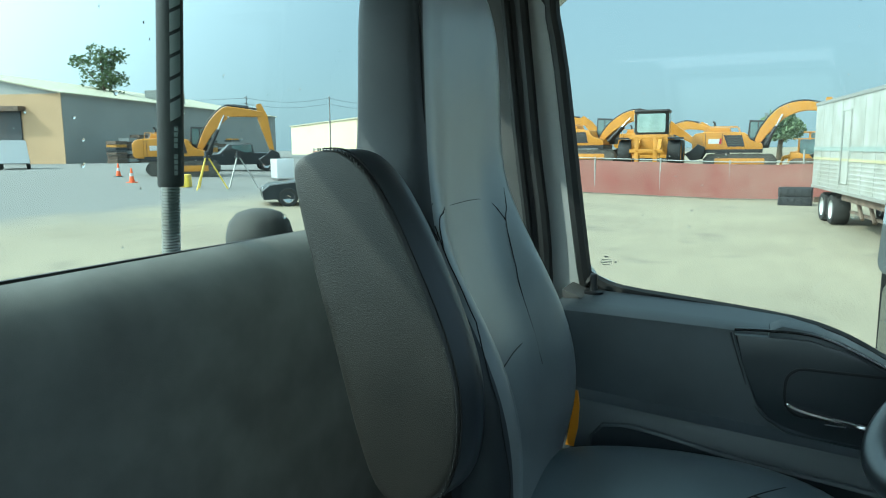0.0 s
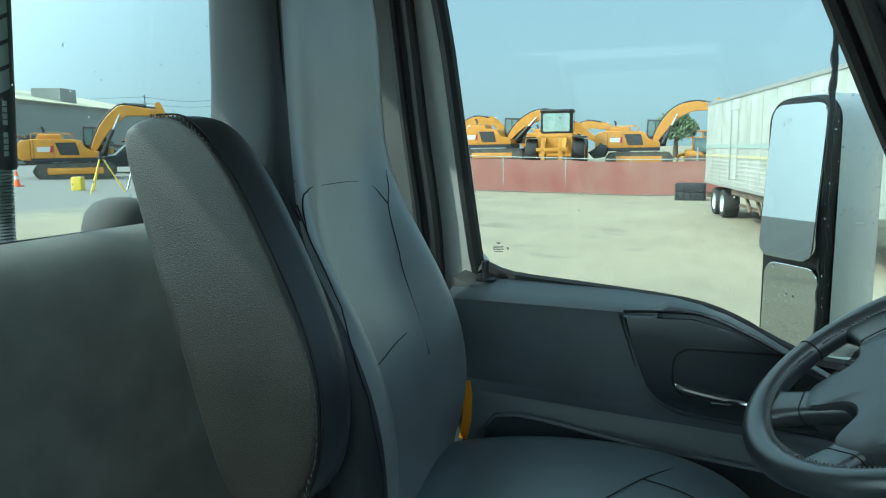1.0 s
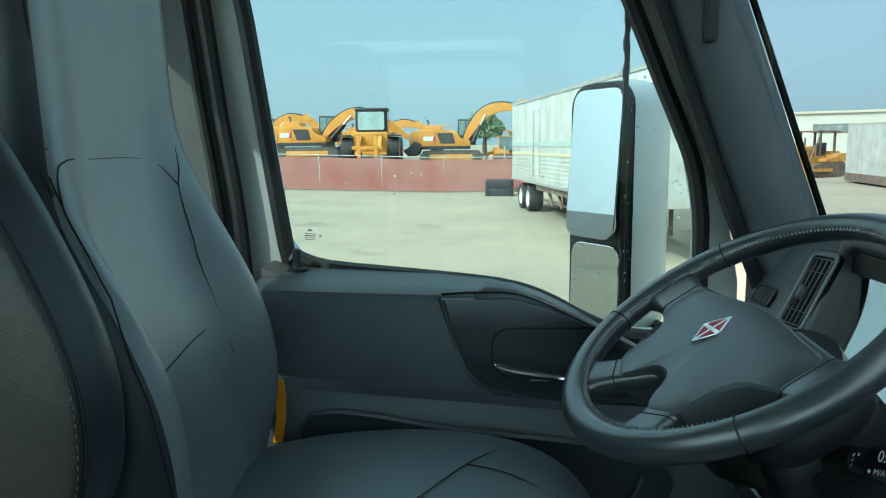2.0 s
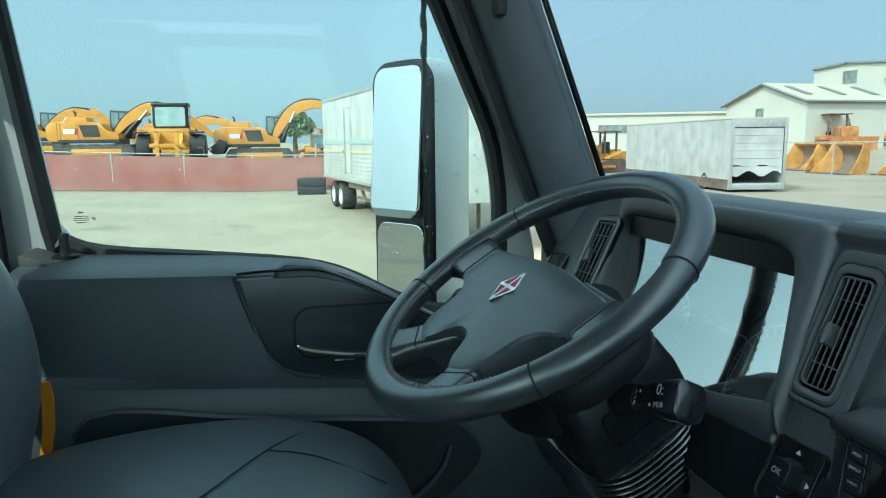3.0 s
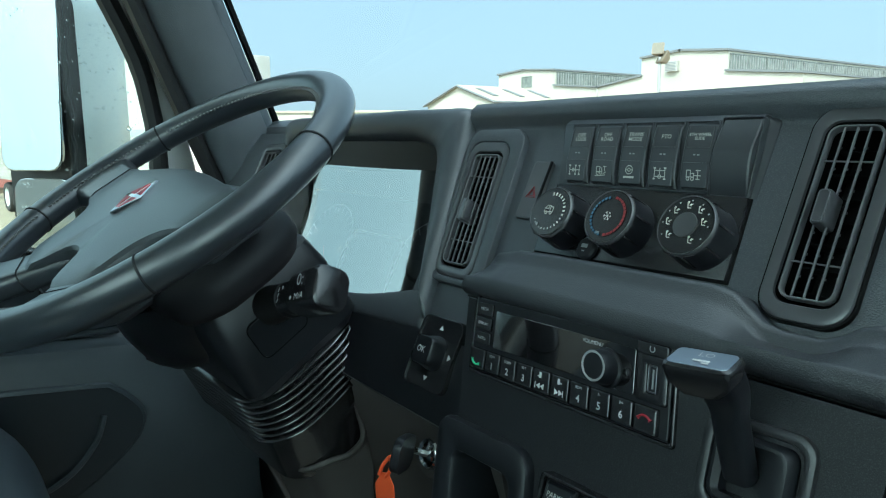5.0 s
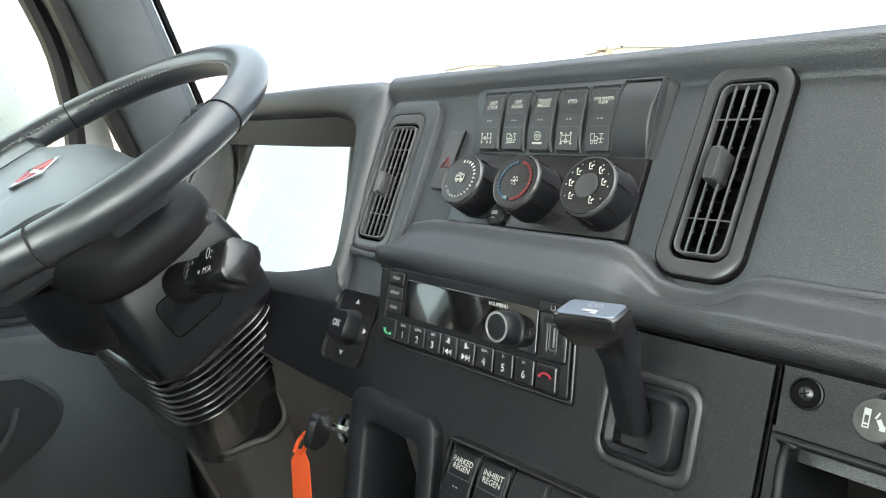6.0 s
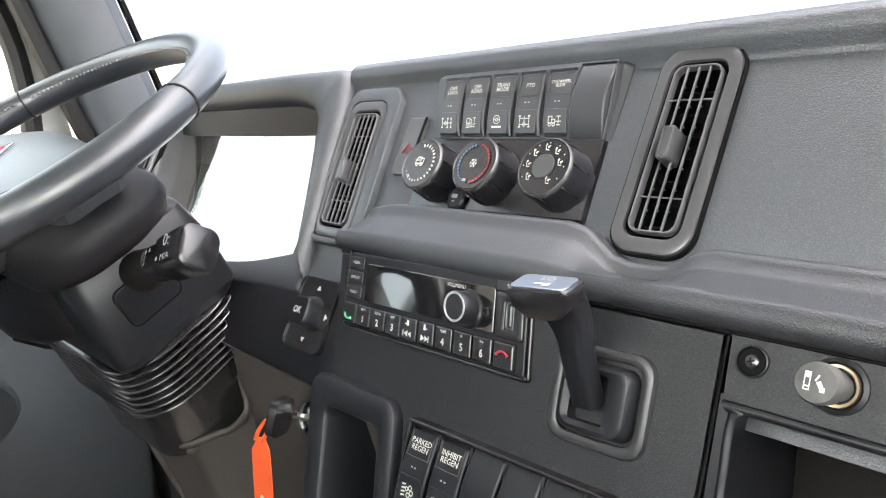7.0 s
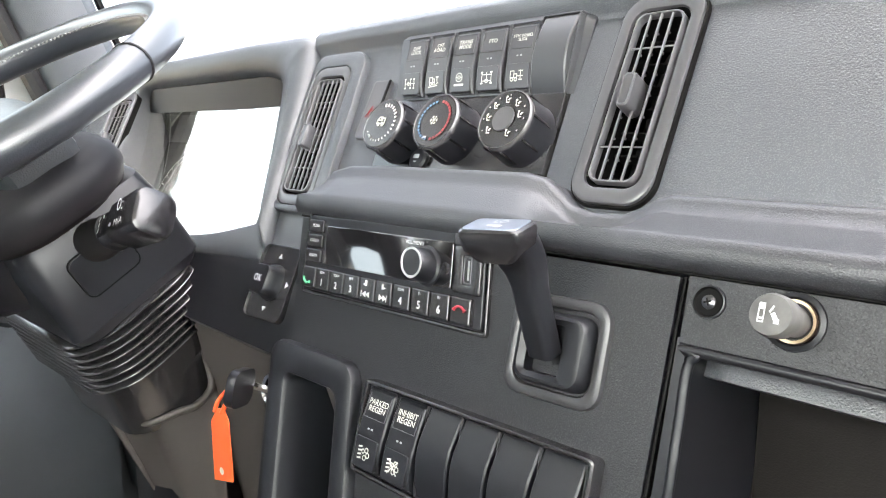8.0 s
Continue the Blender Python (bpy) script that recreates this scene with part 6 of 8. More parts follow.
    bars([(0, 0, 0.004, 0.0008, 20), (0, 0, 0.004, 0.0008, 110)], sm @ pose(0, 0, 0.0018), DEEP, sc, "cross_slot")
    lm = at(FL, 0.1392, -0.0147) @ Matrix.Diagonal((0.95, 0.95, 0.98, 1))
    lg = thing("cigarette_lighter", "worn grey cigarette lighter knob in a brass-ringed socket", "lighter")
    bm = bmesh.new()
    lathe(bm, [(0.0126, -0.001), (0.0121, 0.0012), (0.0102, 0.0018), (0.0094, 0.001), (0.0090, -0.02)], lm, 32, False, True)
    part("collar", bm, BLACK, lg)
    bm = bmesh.new()
    lathe(bm, [(0.0092, 0.001), (0.0089, 0.0028), (0.0078, 0.0028), (0.0074, -0.01)], lm, 32, False, False)
    part("socket_ring", bm, BRASS, lg, "brass socket ring")
    bm = bmesh.new()
    lathe(bm, [(0.0064, -0.012), (0.0064, 0.013), (0.0068, 0.015), (0.0084, 0.0165), (0.0086, 0.0245), (0.0078, 0.0265), (0.0, 0.0270)], lm, 32, False)
    kb = part("knob", bm, mat("worn_grey_plastic", (0.085, 0.083, 0.08), 0.6, vary=0.35, vary_size=0.01), lg, "worn grey knob")
    for mark in [(-0.004, 0.004, 0.0034, 0.0036), (-0.004, -0.0025, 0.0034, 0.0010), (-0.0054, 0.0, 0.0007, 0.008), (-0.0026, 0.0, 0.0007, 0.008), (-0.004, -0.0044, 0.0034, 0.0008), (0.003, -0.001, 0.0025, 0.005, 30), (0.001, 0.003, 0.0010, 0.004, -25), (0.0042, -0.003, 0.0028, 0.0028)]:
        bars([mark], lm @ pose(0, 0, 0.0272) @ Matrix.Diagonal((0.72, 0.72, 1, 1)), INK, kb, "symbol")
    # ignition lock, key and tag
    ig = thing("ignition_lock", "round chrome ignition lock barrel in the knee panel", "ignition lock")
    im = frame_of((-0.262, 0.7625, 2.088), (1, 0, 0), (0, 0.25, 0.968))
    bm = bmesh.new()
    lathe(bm, [(0.0225, -0.004), (0.0215, 0.001), (0.0150, 0.002), (0.0145, 0.0)], im, 28, False, True)
    part("escutcheon", bm, KNEE, ig)
    bm = bmesh.new()
    lathe(bm, [(0.0140, 0.0), (0.0140, 0.005), (0.0120, 0.0068), (0.0090, 0.006), (0.0060, 0.0075), (0.0, 0.0078)], im, 28, False)
    part("barrel", bm, CHROME, ig, "chrome barrel")
    ky = thing("truck_key", "black-headed ignition key with orange paper tag", "key")
    bm = bmesh.new()
    km = frame_of((-0.254, 0.726, 2.101), (0.55, -0.80, 0.2), (0.2, -0.05, 0.98))
    slab(bm, 0.034, 0.030, 0.009, -0.004, 0.004, 0.002, km)
    part("head", bm, BLACK, ky)
    bm = bmesh.new()
    tube(bm, [km @ Vector((-0.016, 0, 0)), (-0.262, 0.757, 2.088)], 0.003, 6)
    part("shank", bm, STEEL, ky)
    bm = bmesh.new()
    strip = [(-0.2570, 0.711, 2.087), (-0.2552, 0.709, 2.078), (-0.2505, 0.707, 2.057), (-0.2460, 0.705, 2.033)]
    rings = [[Vector(p) + Vector((dx, 0.10 * dx + dy, 0.25 * dx)) for dx, dy in ((-w, 0.0004), (w, 0.0004), (w, -0.0004), (-w, -0.0004))] for p, w in zip(strip, (0.0045, 0.0125, 0.0130, 0.0130))]
    loft(bm, rings)
    tag = part("tag", bm, ORANGE_TAG, ky, "creased orange paper tag")
    bm = bmesh.new()
    lathe(bm, [(0.0030, 0.0), (0.0, 0.0004)], frame_of((-0.2470, 0.7040, 2.041), (1, 0.1, 0.25), (-0.2, 0, 0.97)), 14, False)
    part("tag_hole", bm, INK, tag, "white hole reinforcement")
    bm = bmesh.new()
    tube(bm, smooth_line([(-0.2555, 0.7105, 2.084), (-0.250, 0.712, 2.093), (-0.256, 0.716, 2.100), (-0.262, 0.712, 2.092), (-0.264, 0.709, 2.083)], 4), 0.0018, 6)
    part("tie", bm, ORANGE_TAG, ky)


LENS_FOOT, LENS_TOP = 36, 14
shell()
glazing()
door(-1, "door_1")
door(1, "door_2")
mirror()
driver_seat()
belt_buckle()
steering_wheel()
STALK_FRAME, STALK = column()
dashboard()
vent("tall black air vent beside the switch bank", *VENTS[0], -0.004, 5, (0.0055, 0.0150, 0.0060, 0.0130))
vent("tall black air vent in the middle of the dash", *VENTS[1], 0.0)
vent("tall black air vent at the driver door end", *VENTS[2], -0.004, deep=0.003)
upper_controls()
instruments()
lower_controls(STALK_FRAME, STALK)


# ---- the yard outside ----
def smooth01(t):
    t = min(max(t, 0.0), 1.0)
    return t * t * (3 - 2 * t)


def terrain(x, y):
    """The ground: flat yard, rising gently to the rear and to a bank behind the red fence."""
    z = min(1.4, max(0.0, 0.036 * (-y - 1.5)))
    z += 1.15 * smooth01((-x - 38.5) / 3.5) * smooth01((y + 24) / 6) * smooth01((14 - y) / 5)
    z += 1.4 * smooth01((y + 0.3 * x - 31) / 4.5) * smooth01((-x - 8) / 8)
    return z




def ground_mat():
    m = mat("yard_ground", (0.310, 0.262, 0.186), 0.95, grain=0.8, grain_size=0.05, color2=(0.235, 0.20, 0.145), vary_size=5.0)
    t = m.node_tree
    b = t.nodes["Principled BSDF"]
    old = b.inputs["Base Color"].links[0].from_socket
    geo = t.nodes.new("ShaderNodeNewGeometry")
    sep = t.nodes.new("ShaderNodeSeparateXYZ")
    t.links.new(geo.outputs["Position"], sep.inputs[0])
    # asphalt to the rear, with an uneven edge
    wob = t.nodes.new("ShaderNodeTexNoise")
    wob.inputs["Scale"].default_value, wob.inputs["Detail"].default_value = 0.35, 5
    t.links.new(geo.outputs["Position"], wob.inputs["Vector"])
    mul = t.nodes.new("ShaderNodeMath")
    mul.operation = "MULTIPLY_ADD"
    mul.inputs[1].default_value = 7.0
    t.links.new(wob.outputs["Fac"], mul.inputs[0])
    t.links.new(sep.outputs[1], mul.inputs[2])
    rng = t.nodes.new("ShaderNodeMapRange")
    rng.inputs[1].default_value, rng.inputs[2].default_value = -13.0, -17.0
    t.links.new(mul.outputs[0], rng.inputs[0])
    # pale patches and dark stains
    st = t.nodes.new("ShaderNodeTexNoise")
    st.inputs["Scale"].default_value, st.inputs["Detail"].default_value = 0.55, 9
    t.links.new(geo.outputs["Position"], st.inputs["Vector"])
    dk = t.nodes.new("ShaderNodeMapRange")
    dk.inputs[1].default_value, dk.inputs[2].default_value = 0.60, 0.72
    t.links.new(st.outputs["Fac"], dk.inputs[0])
    m1, m2 = t.nodes.new("ShaderNodeMix"), t.nodes.new("ShaderNodeMix")
    m1.data_type = m2.data_type = "RGBA"
    t.links.new(dk.outputs[0], m1.inputs[0])
    t.links.new(old, m1.inputs[6])
    m1.inputs[7].default_value = (0.19, 0.165, 0.125, 1)
    t.links.new(rng.outputs[0], m2.inputs[0])
    t.links.new(m1.outputs[2], m2.inputs[6])
    m2.inputs[7].default_value = (0.175, 0.17, 0.16, 1)
    # grit and fine wheel marks
    grit = t.nodes.new("ShaderNodeTexNoise")
    grit.inputs["Scale"].default_value, grit.inputs["Detail"].default_value = 1.6, 12
    stretch = t.nodes.new("ShaderNodeMapping")
    stretch.inputs["Rotation"].default_value, stretch.inputs["Scale"].default_value = (0, 0, 0.4), (0.35, 1.6, 1.0)
    t.links.new(geo.outputs["Position"], stretch.inputs["Vector"])
    t.links.new(stretch.outputs[0], grit.inputs["Vector"])
    lev = t.nodes.new("ShaderNodeMapRange")
    lev.inputs[1].default_value, lev.inputs[2].default_value, lev.inputs[3].default_value, lev.inputs[4].default_value = 0.3, 0.7, 0.93, 1.07
    t.links.new(grit.outputs["Fac"], lev.inputs[0])
    mul2 = t.nodes.new("ShaderNodeVectorMath")
    mul2.operation = "SCALE"
    t.links.new(m2.outputs[2], mul2.inputs[0])
    t.links.new(lev.outputs[0], mul2.inputs["Scale"])
    t.links.new(mul2.outputs[0], b.inputs["Base Color"])
    return m


def ground():
    bm = bmesh.new()
    xs = sorted({-3000, -800, -300, *range(-140, 41, 4), -41, -39, -38.5, 80, 300, 800, 3000})
    ys = sorted({-3000, -800, -300, *range(-140, 101, 4), -1.5, 300, 800, 3000})
    vs = [[bm.verts.new((x, y, terrain(x, y))) for y in ys] for x in xs]
    for i in range(len(xs) - 1):
        for j in range(len(ys) - 1):
            bm.faces.new((vs[i][j], vs[i + 1][j], vs[i + 1][j + 1], vs[i][j + 1]))
    setting("ground", bm, ground_mat(), "pale sandy yard with stains, grey asphalt further back", angle=60)


YELLOW = mat("machine_yellow", (0.52, 0.225, 0.024), 0.45, vary=0.10, vary_size=0.6)
# opaque pale green stands for the sky seen through a cab's windows
PALE_GLASS = mat("pale_cab_glass", (0.26, 0.36, 0.34), 0.08, spec=0.8, vary=0.2, vary_size=0.5)
EDGE_TRIM = mat("grey_roof_trim", (0.16, 0.17, 0.17), 0.6)
RUST_ORANGE = mat("rusty_orange_paint", (0.40, 0.17, 0.05), 0.7, vary=0.35, vary_size=0.5)
# brown steel inside the buckets, darkened because their insides lie in shade
SHADED_STEEL = mat("shaded_brown_steel", (0.17, 0.13, 0.09), 0.6, vary=0.4, vary_size=0.4)
OLD_YELLOW = mat("faded_machine_orange", (0.50, 0.235, 0.038), 0.65, vary=0.3, vary_size=0.5)
MACHINE_BLACK = mat("machine_black", (0.022, 0.022, 0.024), 0.5, vary=0.3, vary_size=0.4)
TRACK_STEEL = mat("dusty_track_steel", (0.075, 0.068, 0.058), 0.7, vary=0.4, vary_size=0.3)
TYRE = mat("tyre", (0.03, 0.03, 0.03), 0.85, grain=0.5, grain_size=0.06)
CAB_GLASS = mat("machine_window", (0.10, 0.16, 0.16), 0.06, spec=0.8, vary=0.2, vary_size=0.5)
WHITE_SHEET = mat("weathered_white_sheet", (0.46, 0.46, 0.43), 0.5, vary_size=0.7, color2=(0.32, 0.32, 0.285))
WHITE_WALL = mat("white_wall", (0.45, 0.44, 0.365), 0.8, vary=0.06, vary_size=3)
ROOF_WHITE = mat("pale_roof", (0.42, 0.39, 0.28), 0.6, vary=0.08, vary_size=3)
TAN_WALL = mat("tan_wall", (0.50, 0.33, 0.19), 0.85, vary=0.08, vary_size=3)
GREY_WALL = mat("grey_block_wall", (0.34, 0.34, 0.32), 0.85, vary=0.1, vary_size=3)
BEIGE_WALL = mat("beige_wall", (0.62, 0.52, 0.36), 0.85, vary=0.06, vary_size=3)
RED_MESH = mat("faded_red_screen", (0.30, 0.10, 0.085), 0.9, color2=(0.37, 0.19, 0.155), vary_size=1.4, grain=0.3, grain_size=0.04)
GALV = mat("galvanised_steel", (0.38, 0.38, 0.36), 0.5, metal=0.5, vary=0.2)
RUSTY = mat("rusty_steel", (0.14, 0.10, 0.075), 0.8, vary=0.4, vary_size=0.4)
LEAF = mat("leaf", (0.15, 0.21, 0.11), 0.7, vary=0.45, vary_size=0.4)
BARK = mat("bark", (0.12, 0.09, 0.06), 0.9)
CONE_ORANGE = mat("cone_orange", (0.85, 0.13, 0.03), 0.5)
CAR_BLACK = mat("black_car_paint", (0.010, 0.011, 0.012), 0.30, coat=0.2)
VAN_WHITE = mat("white_van_paint", (0.68, 0.69, 0.70), 0.3, coat=0.5, vary=0.04)
PALE_STRIPE = mat("faded_stripe_green", (0.30, 0.36, 0.34), 0.6)
TAN_STRIPE = mat("faded_stripe_yellow", (0.48, 0.43, 0.26), 0.6)
TRIPOD_YELLOW = mat("tripod_yellow", (0.70, 0.50, 0.05), 0.5)


def spot(x, y, turn=0.0, dz=0.0):
    return pose(x, y, terrain(x, y) + dz, 0, 0, turn)


def wheel_part(parent, m, r, w, rim_mat=GALV, name="wheel"):
    """A wheel about the local y axis of m."""
    q = m @ pose(0, 0, 0, 90, 0, 0)
    bm = bmesh.new()
    lathe(bm, [(r * 0.62, -w / 2), (r * 0.93, -w / 2), (r, -w * 0.36), (r, w * 0.36), (r * 0.93, w / 2), (r * 0.62, w / 2)], q, 22, False, False)
    ob = part(name, bm, TYRE, parent)
    bm = bmesh.new()
    lathe(bm, [(0.0, -w * 0.40), (r * 0.2, -w * 0.42), (r * 0.25, -w * 0.3), (r * 0.56, -w * 0.34), (r * 0.63, -w * 0.48), (r * 0.63, w * 0.48), (r * 0.56, w * 0.34), (r * 0.25, w * 0.3), (r * 0.2, w * 0.42), (0.0, w * 0.40)], q, 22, False, False)
    part("rim", bm, rim_mat, ob)
    return ob


def red_fence():
    f = thing("red_screen_fence", "chain-link fence with faded red privacy screen, galvanised posts", "fence")
    y, k = -24.0, 0
    rng = random.Random(4)
    X = lambda yy: -36.77 - 0.125 * (yy + 1.5)
    while y < 18:
        x0, x1, y1 = X(y), X(y + 3.24), y + 3.24
        z0, z1 = terrain(x0 + 0.5, y), terrain(x1 + 0.5, y1)
        bm = bmesh.new()
        tube(bm, [(x0, y, z0), (x0, y, z0 + 1.92 + 0.5 * (k % 5 == 3))], 0.045, 7)
        part("post", bm, GALV, f)
        bm = bmesh.new()
        rows = []
        for i in range(9):
            s = i / 8
            sag = 0.03 * math.sin(s * math.pi) + rng.uniform(0, 0.02)
            bulge = 0.05 * math.sin(s * math.pi * 2 + k)
            rows.append([(x0 + (x1 - x0) * s + 0.05 + bulge * q, y + 3.24 * s, z0 + (z1 - z0) * s + 0.05 + (1.70 - sag) * q) for q in (0, 0.3, 0.6, 1.0)])
        loft(bm, rows, False, False, False)
        part("screen", bm, RED_MESH, f)
        bm = bmesh.new()
        tube(bm, [(x0, y, z0 + 1.84), (x1, y1, z1 + 1.84)], 0.032, 6)
        part("top_rail", bm, GALV, f)
        y, k = y1, k + 1


def excavator(m, size=1.0, boom=None, reach=(4.3, 0.3), label="yellow tracked excavator with raised boom, parked behind the fence", turn=0.0, group="excavators"):
    """A tracked excavator that faces the local +x; size 1 is a 30-tonne machine. boom: (x, z) points of its boom; reach: where its stick ends."""
    g = thing("excavator", label, "excavator", group)
    S = m @ Matrix.Diagonal((size, size, size, 1))
    for s in (-1, 1):
        bm = bmesh.new()
        pts = smooth_line([(-2.2, 0.45, 0), (-2.0, 0.12, 0), (-1.5, 0.0, 0), (1.5, 0.0, 0), (2.0, 0.12, 0), (2.2, 0.45, 0), (2.0, 0.80, 0), (1.5, 0.92, 0), (-1.5, 0.92, 0), (-2.0, 0.80, 0)], 3, True)
        loft(bm, [[S @ Vector((p.x, s * 1.25 + d, p.y)) for p in pts] for d in (-0.30, 0.30)])
        tr = part("track", bm, TRACK_STEEL, g, "dusty dark steel track")
        for k in range(len(pts)):
            p, q = pts[k], pts[(k + 1) % len(pts)]
            bm = bmesh.new()
            a = math.degrees(math.atan2(q.y - p.y, q.x - p.x))
            box(bm, -0.10, 0.10, -0.34, 0.34, -0.03, 0.03, S @ pose((p.x + q.x) / 2, s * 1.25, (p.y + q.y) / 2, 0, -a, 0))
            part("track_shoe", bm, TRACK_STEEL, tr)
        bm = bmesh.new()
        box(bm, -1.5, 1.5, s * 1.58 - 0.02, s * 1.58 + 0.02, 0.28, 0.66, S, 0.03)
        part("track_frame", bm, YELLOW, tr)
        for x in (-1.75, 1.75):
            bm = bmesh.new()
            lathe(bm, [(0.34, -0.03), (0.34, 0.02), (0.16, 0.04), (0.0, 0.05)], S @ frame_of((x, s * 1.56, 0.46), (1, 0, 0), (0, 0, s)) @ pose(0, 0, 0.0, 0, 0 if s < 0 else 0, 0), 18)
            part("idler", bm, TRACK_STEEL, tr)
    H = S @ pose(0, 0, 1.0, 0, 0, turn)
    up = H @ pose(0, 0, 0, 90, 0, 0)
    bm = bmesh.new()
    box(bm, -2.7, 1.35, -1.36, 1.36, 0.02, 0.26, H, 0.03)
    part("deck", bm, MACHINE_BLACK, g, "black deck frame")
    bm = bmesh.new()
    poly(bm, [(-2.30, 0.24), (1.30, 0.24), (1.36, 0.34), (1.30, 0.62), (0.55, 0.80), (0.42, 1.18), (0.25, 1.32), (-0.5, 1.38), (-2.30, 1.38)], -1.40, 1.40, up, 0.07)
    part("house", bm, YELLOW, g, "yellow engine house")
    bm = bmesh.new()
    poly(bm, [(-2.95, 0.30), (-2.80, 0.14), (-2.28, 0.12), (-2.28, 1.36), (-2.78, 1.28), (-2.98, 1.02)], -1.43, 1.43, up, 0.09)
    part("counterweight", bm, YELLOW, g)
    bm = bmesh.new()
    poly(bm, [(-2.0, 1.36), (-0.6, 1.36), (-0.72, 1.66), (-1.88, 1.70)], -0.85, 0.85, up, 0.08)
    part("engine_hood", bm, YELLOW, g)
    bm = bmesh.new()
    tube(bm, [H @ Vector((-1.7, 0.5, 1.6)), H @ Vector((-1.7, 0.5, 2.0)), H @ Vector((-1.82, 0.5, 2.12))], 0.07, 8)
    part("exhaust", bm, MACHINE_BLACK, g)
    for s in (-1, 1):
        bm = bmesh.new()
        poly(bm, [(-0.75, 0.42), (0.28, 0.42), (0.10, 1.16), (-1.0, 1.16)], -s * 1.425, -s * 1.40, up, 0.01)
        panel = part("grille_panel", bm, MACHINE_BLACK, g, "black side grille panel")
        for k in range(4):
            bm = bmesh.new()
            box(bm, -0.78 + 0.0, 0.10, s * 1.43 - 0.008, s * 1.43 + 0.008, 0.52 + 0.15 * k, 0.56 + 0.15 * k, H)
            part("louvre", bm, TRACK_STEEL, panel)
        bm = bmesh.new()
        poly(bm, [(-1.95, 0.62), (-1.25, 0.62), (-1.25, 0.92), (-1.95, 0.92)], -s * 1.416, -s * 1.402, up)
        logo = part("logo_plate", bm, INK, g, "white block logo")
        bm = bmesh.new()
        poly(bm, [(-1.30, 0.58), (-1.12, 0.58), (-1.12, 0.96), (-1.22, 0.96)], -s * 1.424, -s * 1.404, up)
        part("logo_flash", bm, RED_INK, logo)
        for x in (-1.08, -2.12):
            bm = bmesh.new()
            box(bm, x - 0.012, x + 0.012, s * 1.405 - 0.008, s * 1.405 + 0.008, 0.30, 1.30, H)
            part("panel_seam", bm, MACHINE_BLACK, g)
    bm = bmesh.new()
    cab = [(0.35, 0.30), (1.72, 0.30), (1.88, 1.05), (1.50, 2.12), (0.45, 2.18)]
    poly(bm, cab, -0.5, 0.5, H @ pose(0, 0.85, 0, 90, 0, 0), 0.06)
    c = part("cab", bm, MACHINE_BLACK, g, "dark cab")
    for s in (-1, 1):
        for q in ([(0.52, 1.02), (0.98, 1.0), (0.96, 2.02), (0.55, 2.04)], [(1.06, 1.0), (1.70, 0.98), (1.42, 2.0), (1.04, 2.02)]):
            bm = bmesh.new()
            poly(bm, q, -s * 0.515, -s * 0.50, H @ pose(0, 0.85, 0, 90, 0, 0))
            part("side_window", bm, CAB_GLASS, c)
    bm = bmesh.new()
    box(bm, -0.01, 0.02, 0.42, 1.28, 0.0, 1.05, H @ pose(1.86, 0, 1.07, 0, -20, 0))
    part("front_window", bm, CAB_GLASS, c)
    for y in (-1.33, 1.33):
        bm = bmesh.new()
        tube(bm, [H @ Vector(p) for p in ((-2.2, y, 1.36), (-2.2, y, 1.72), (-0.2, y, 1.72), (-0.05, y, 1.34))], 0.025, 6)
        part("handrail", bm, YELLOW, g)
    boom = boom or [(1.0, 0.7), (1.7, 1.75), (2.9, 2.6), (4.3, 2.9), (5.6, 2.65)]
    line = smooth_line([(x, 0, z) for x, z in boom], 5)
    n = len(line)
    bm = bmesh.new()
    rings = []
    for i, p in enumerate(line):
        d = (line[min(i + 1, n - 1)] - line[max(i - 1, 0)]).normalized()
        hh = 0.17 + 0.20 * math.sin(math.pi * i / (n - 1))
        side = Vector((0, 1, 0)).cross(d)
        rings.append([H @ (p + side * a + Vector((0, b - 0.25, 0))) for a, b in ((-hh, -0.20), (-hh, 0.20), (-hh + 0.03, 0.23), (hh - 0.03, 0.23), (hh, 0.20), (hh, -0.20), (hh - 0.03, -0.23), (-hh + 0.03, -0.23))])
    loft(bm, rings)
    bo = part("boom", bm, YELLOW, g)
    for dy in (-0.12, 0.02):
        bm = bmesh.new()
        tube(bm, [H @ (p + Vector((0, dy - 0.25, 0)) + Vector((0, 1, 0)).cross((line[min(i + 1, n - 1)] - line[max(i - 1, 0)]).normalized()) * -(0.24 + 0.20 * math.sin(math.pi * i / (n - 1)))) for i, p in enumerate(line)], 0.035, 6)
        part("hose", bm, MACHINE_BLACK, bo)
    tip, end = line[-1], Vector((reach[0], 0, reach[1]))
    d = (end - tip).normalized()
    side = Vector((0, 1, 0)).cross(d)
    bm = bmesh.new()
    rings = [[H @ (tip + d * t + side * a * w + Vector((0, b - 0.25, 0))) for a, b in ((-1, -0.18), (-1, 0.18), (1, 0.18), (1, -0.18))] for t, w in ((-0.7, 0.15), (0.2, 0.34), ((end - tip).length, 0.14))]
    loft(bm, rings)
    part("stick", bm, YELLOW, g)
    for (p, q) in (((1.5, 0.5), (line[n // 2].x, line[n // 2].z - 0.1)), ((line[int(n * 0.6)].x, line[int(n * 0.6)].z + 0.42), (tip.x + 0.05, tip.z + 0.40))):
        for dy in (-0.55, 0.05) if p[0] == 1.5 else (-0.25,):
            a, b = Vector((p[0], dy, p[1])), Vector((q[0], dy, q[1]))
            bm = bmesh.new()
            tube(bm, [H @ a, H @ a.lerp(b, 0.62)], 0.11, 8)
            cy = part("cylinder", bm, MACHINE_BLACK, g)
            bm = bmesh.new()
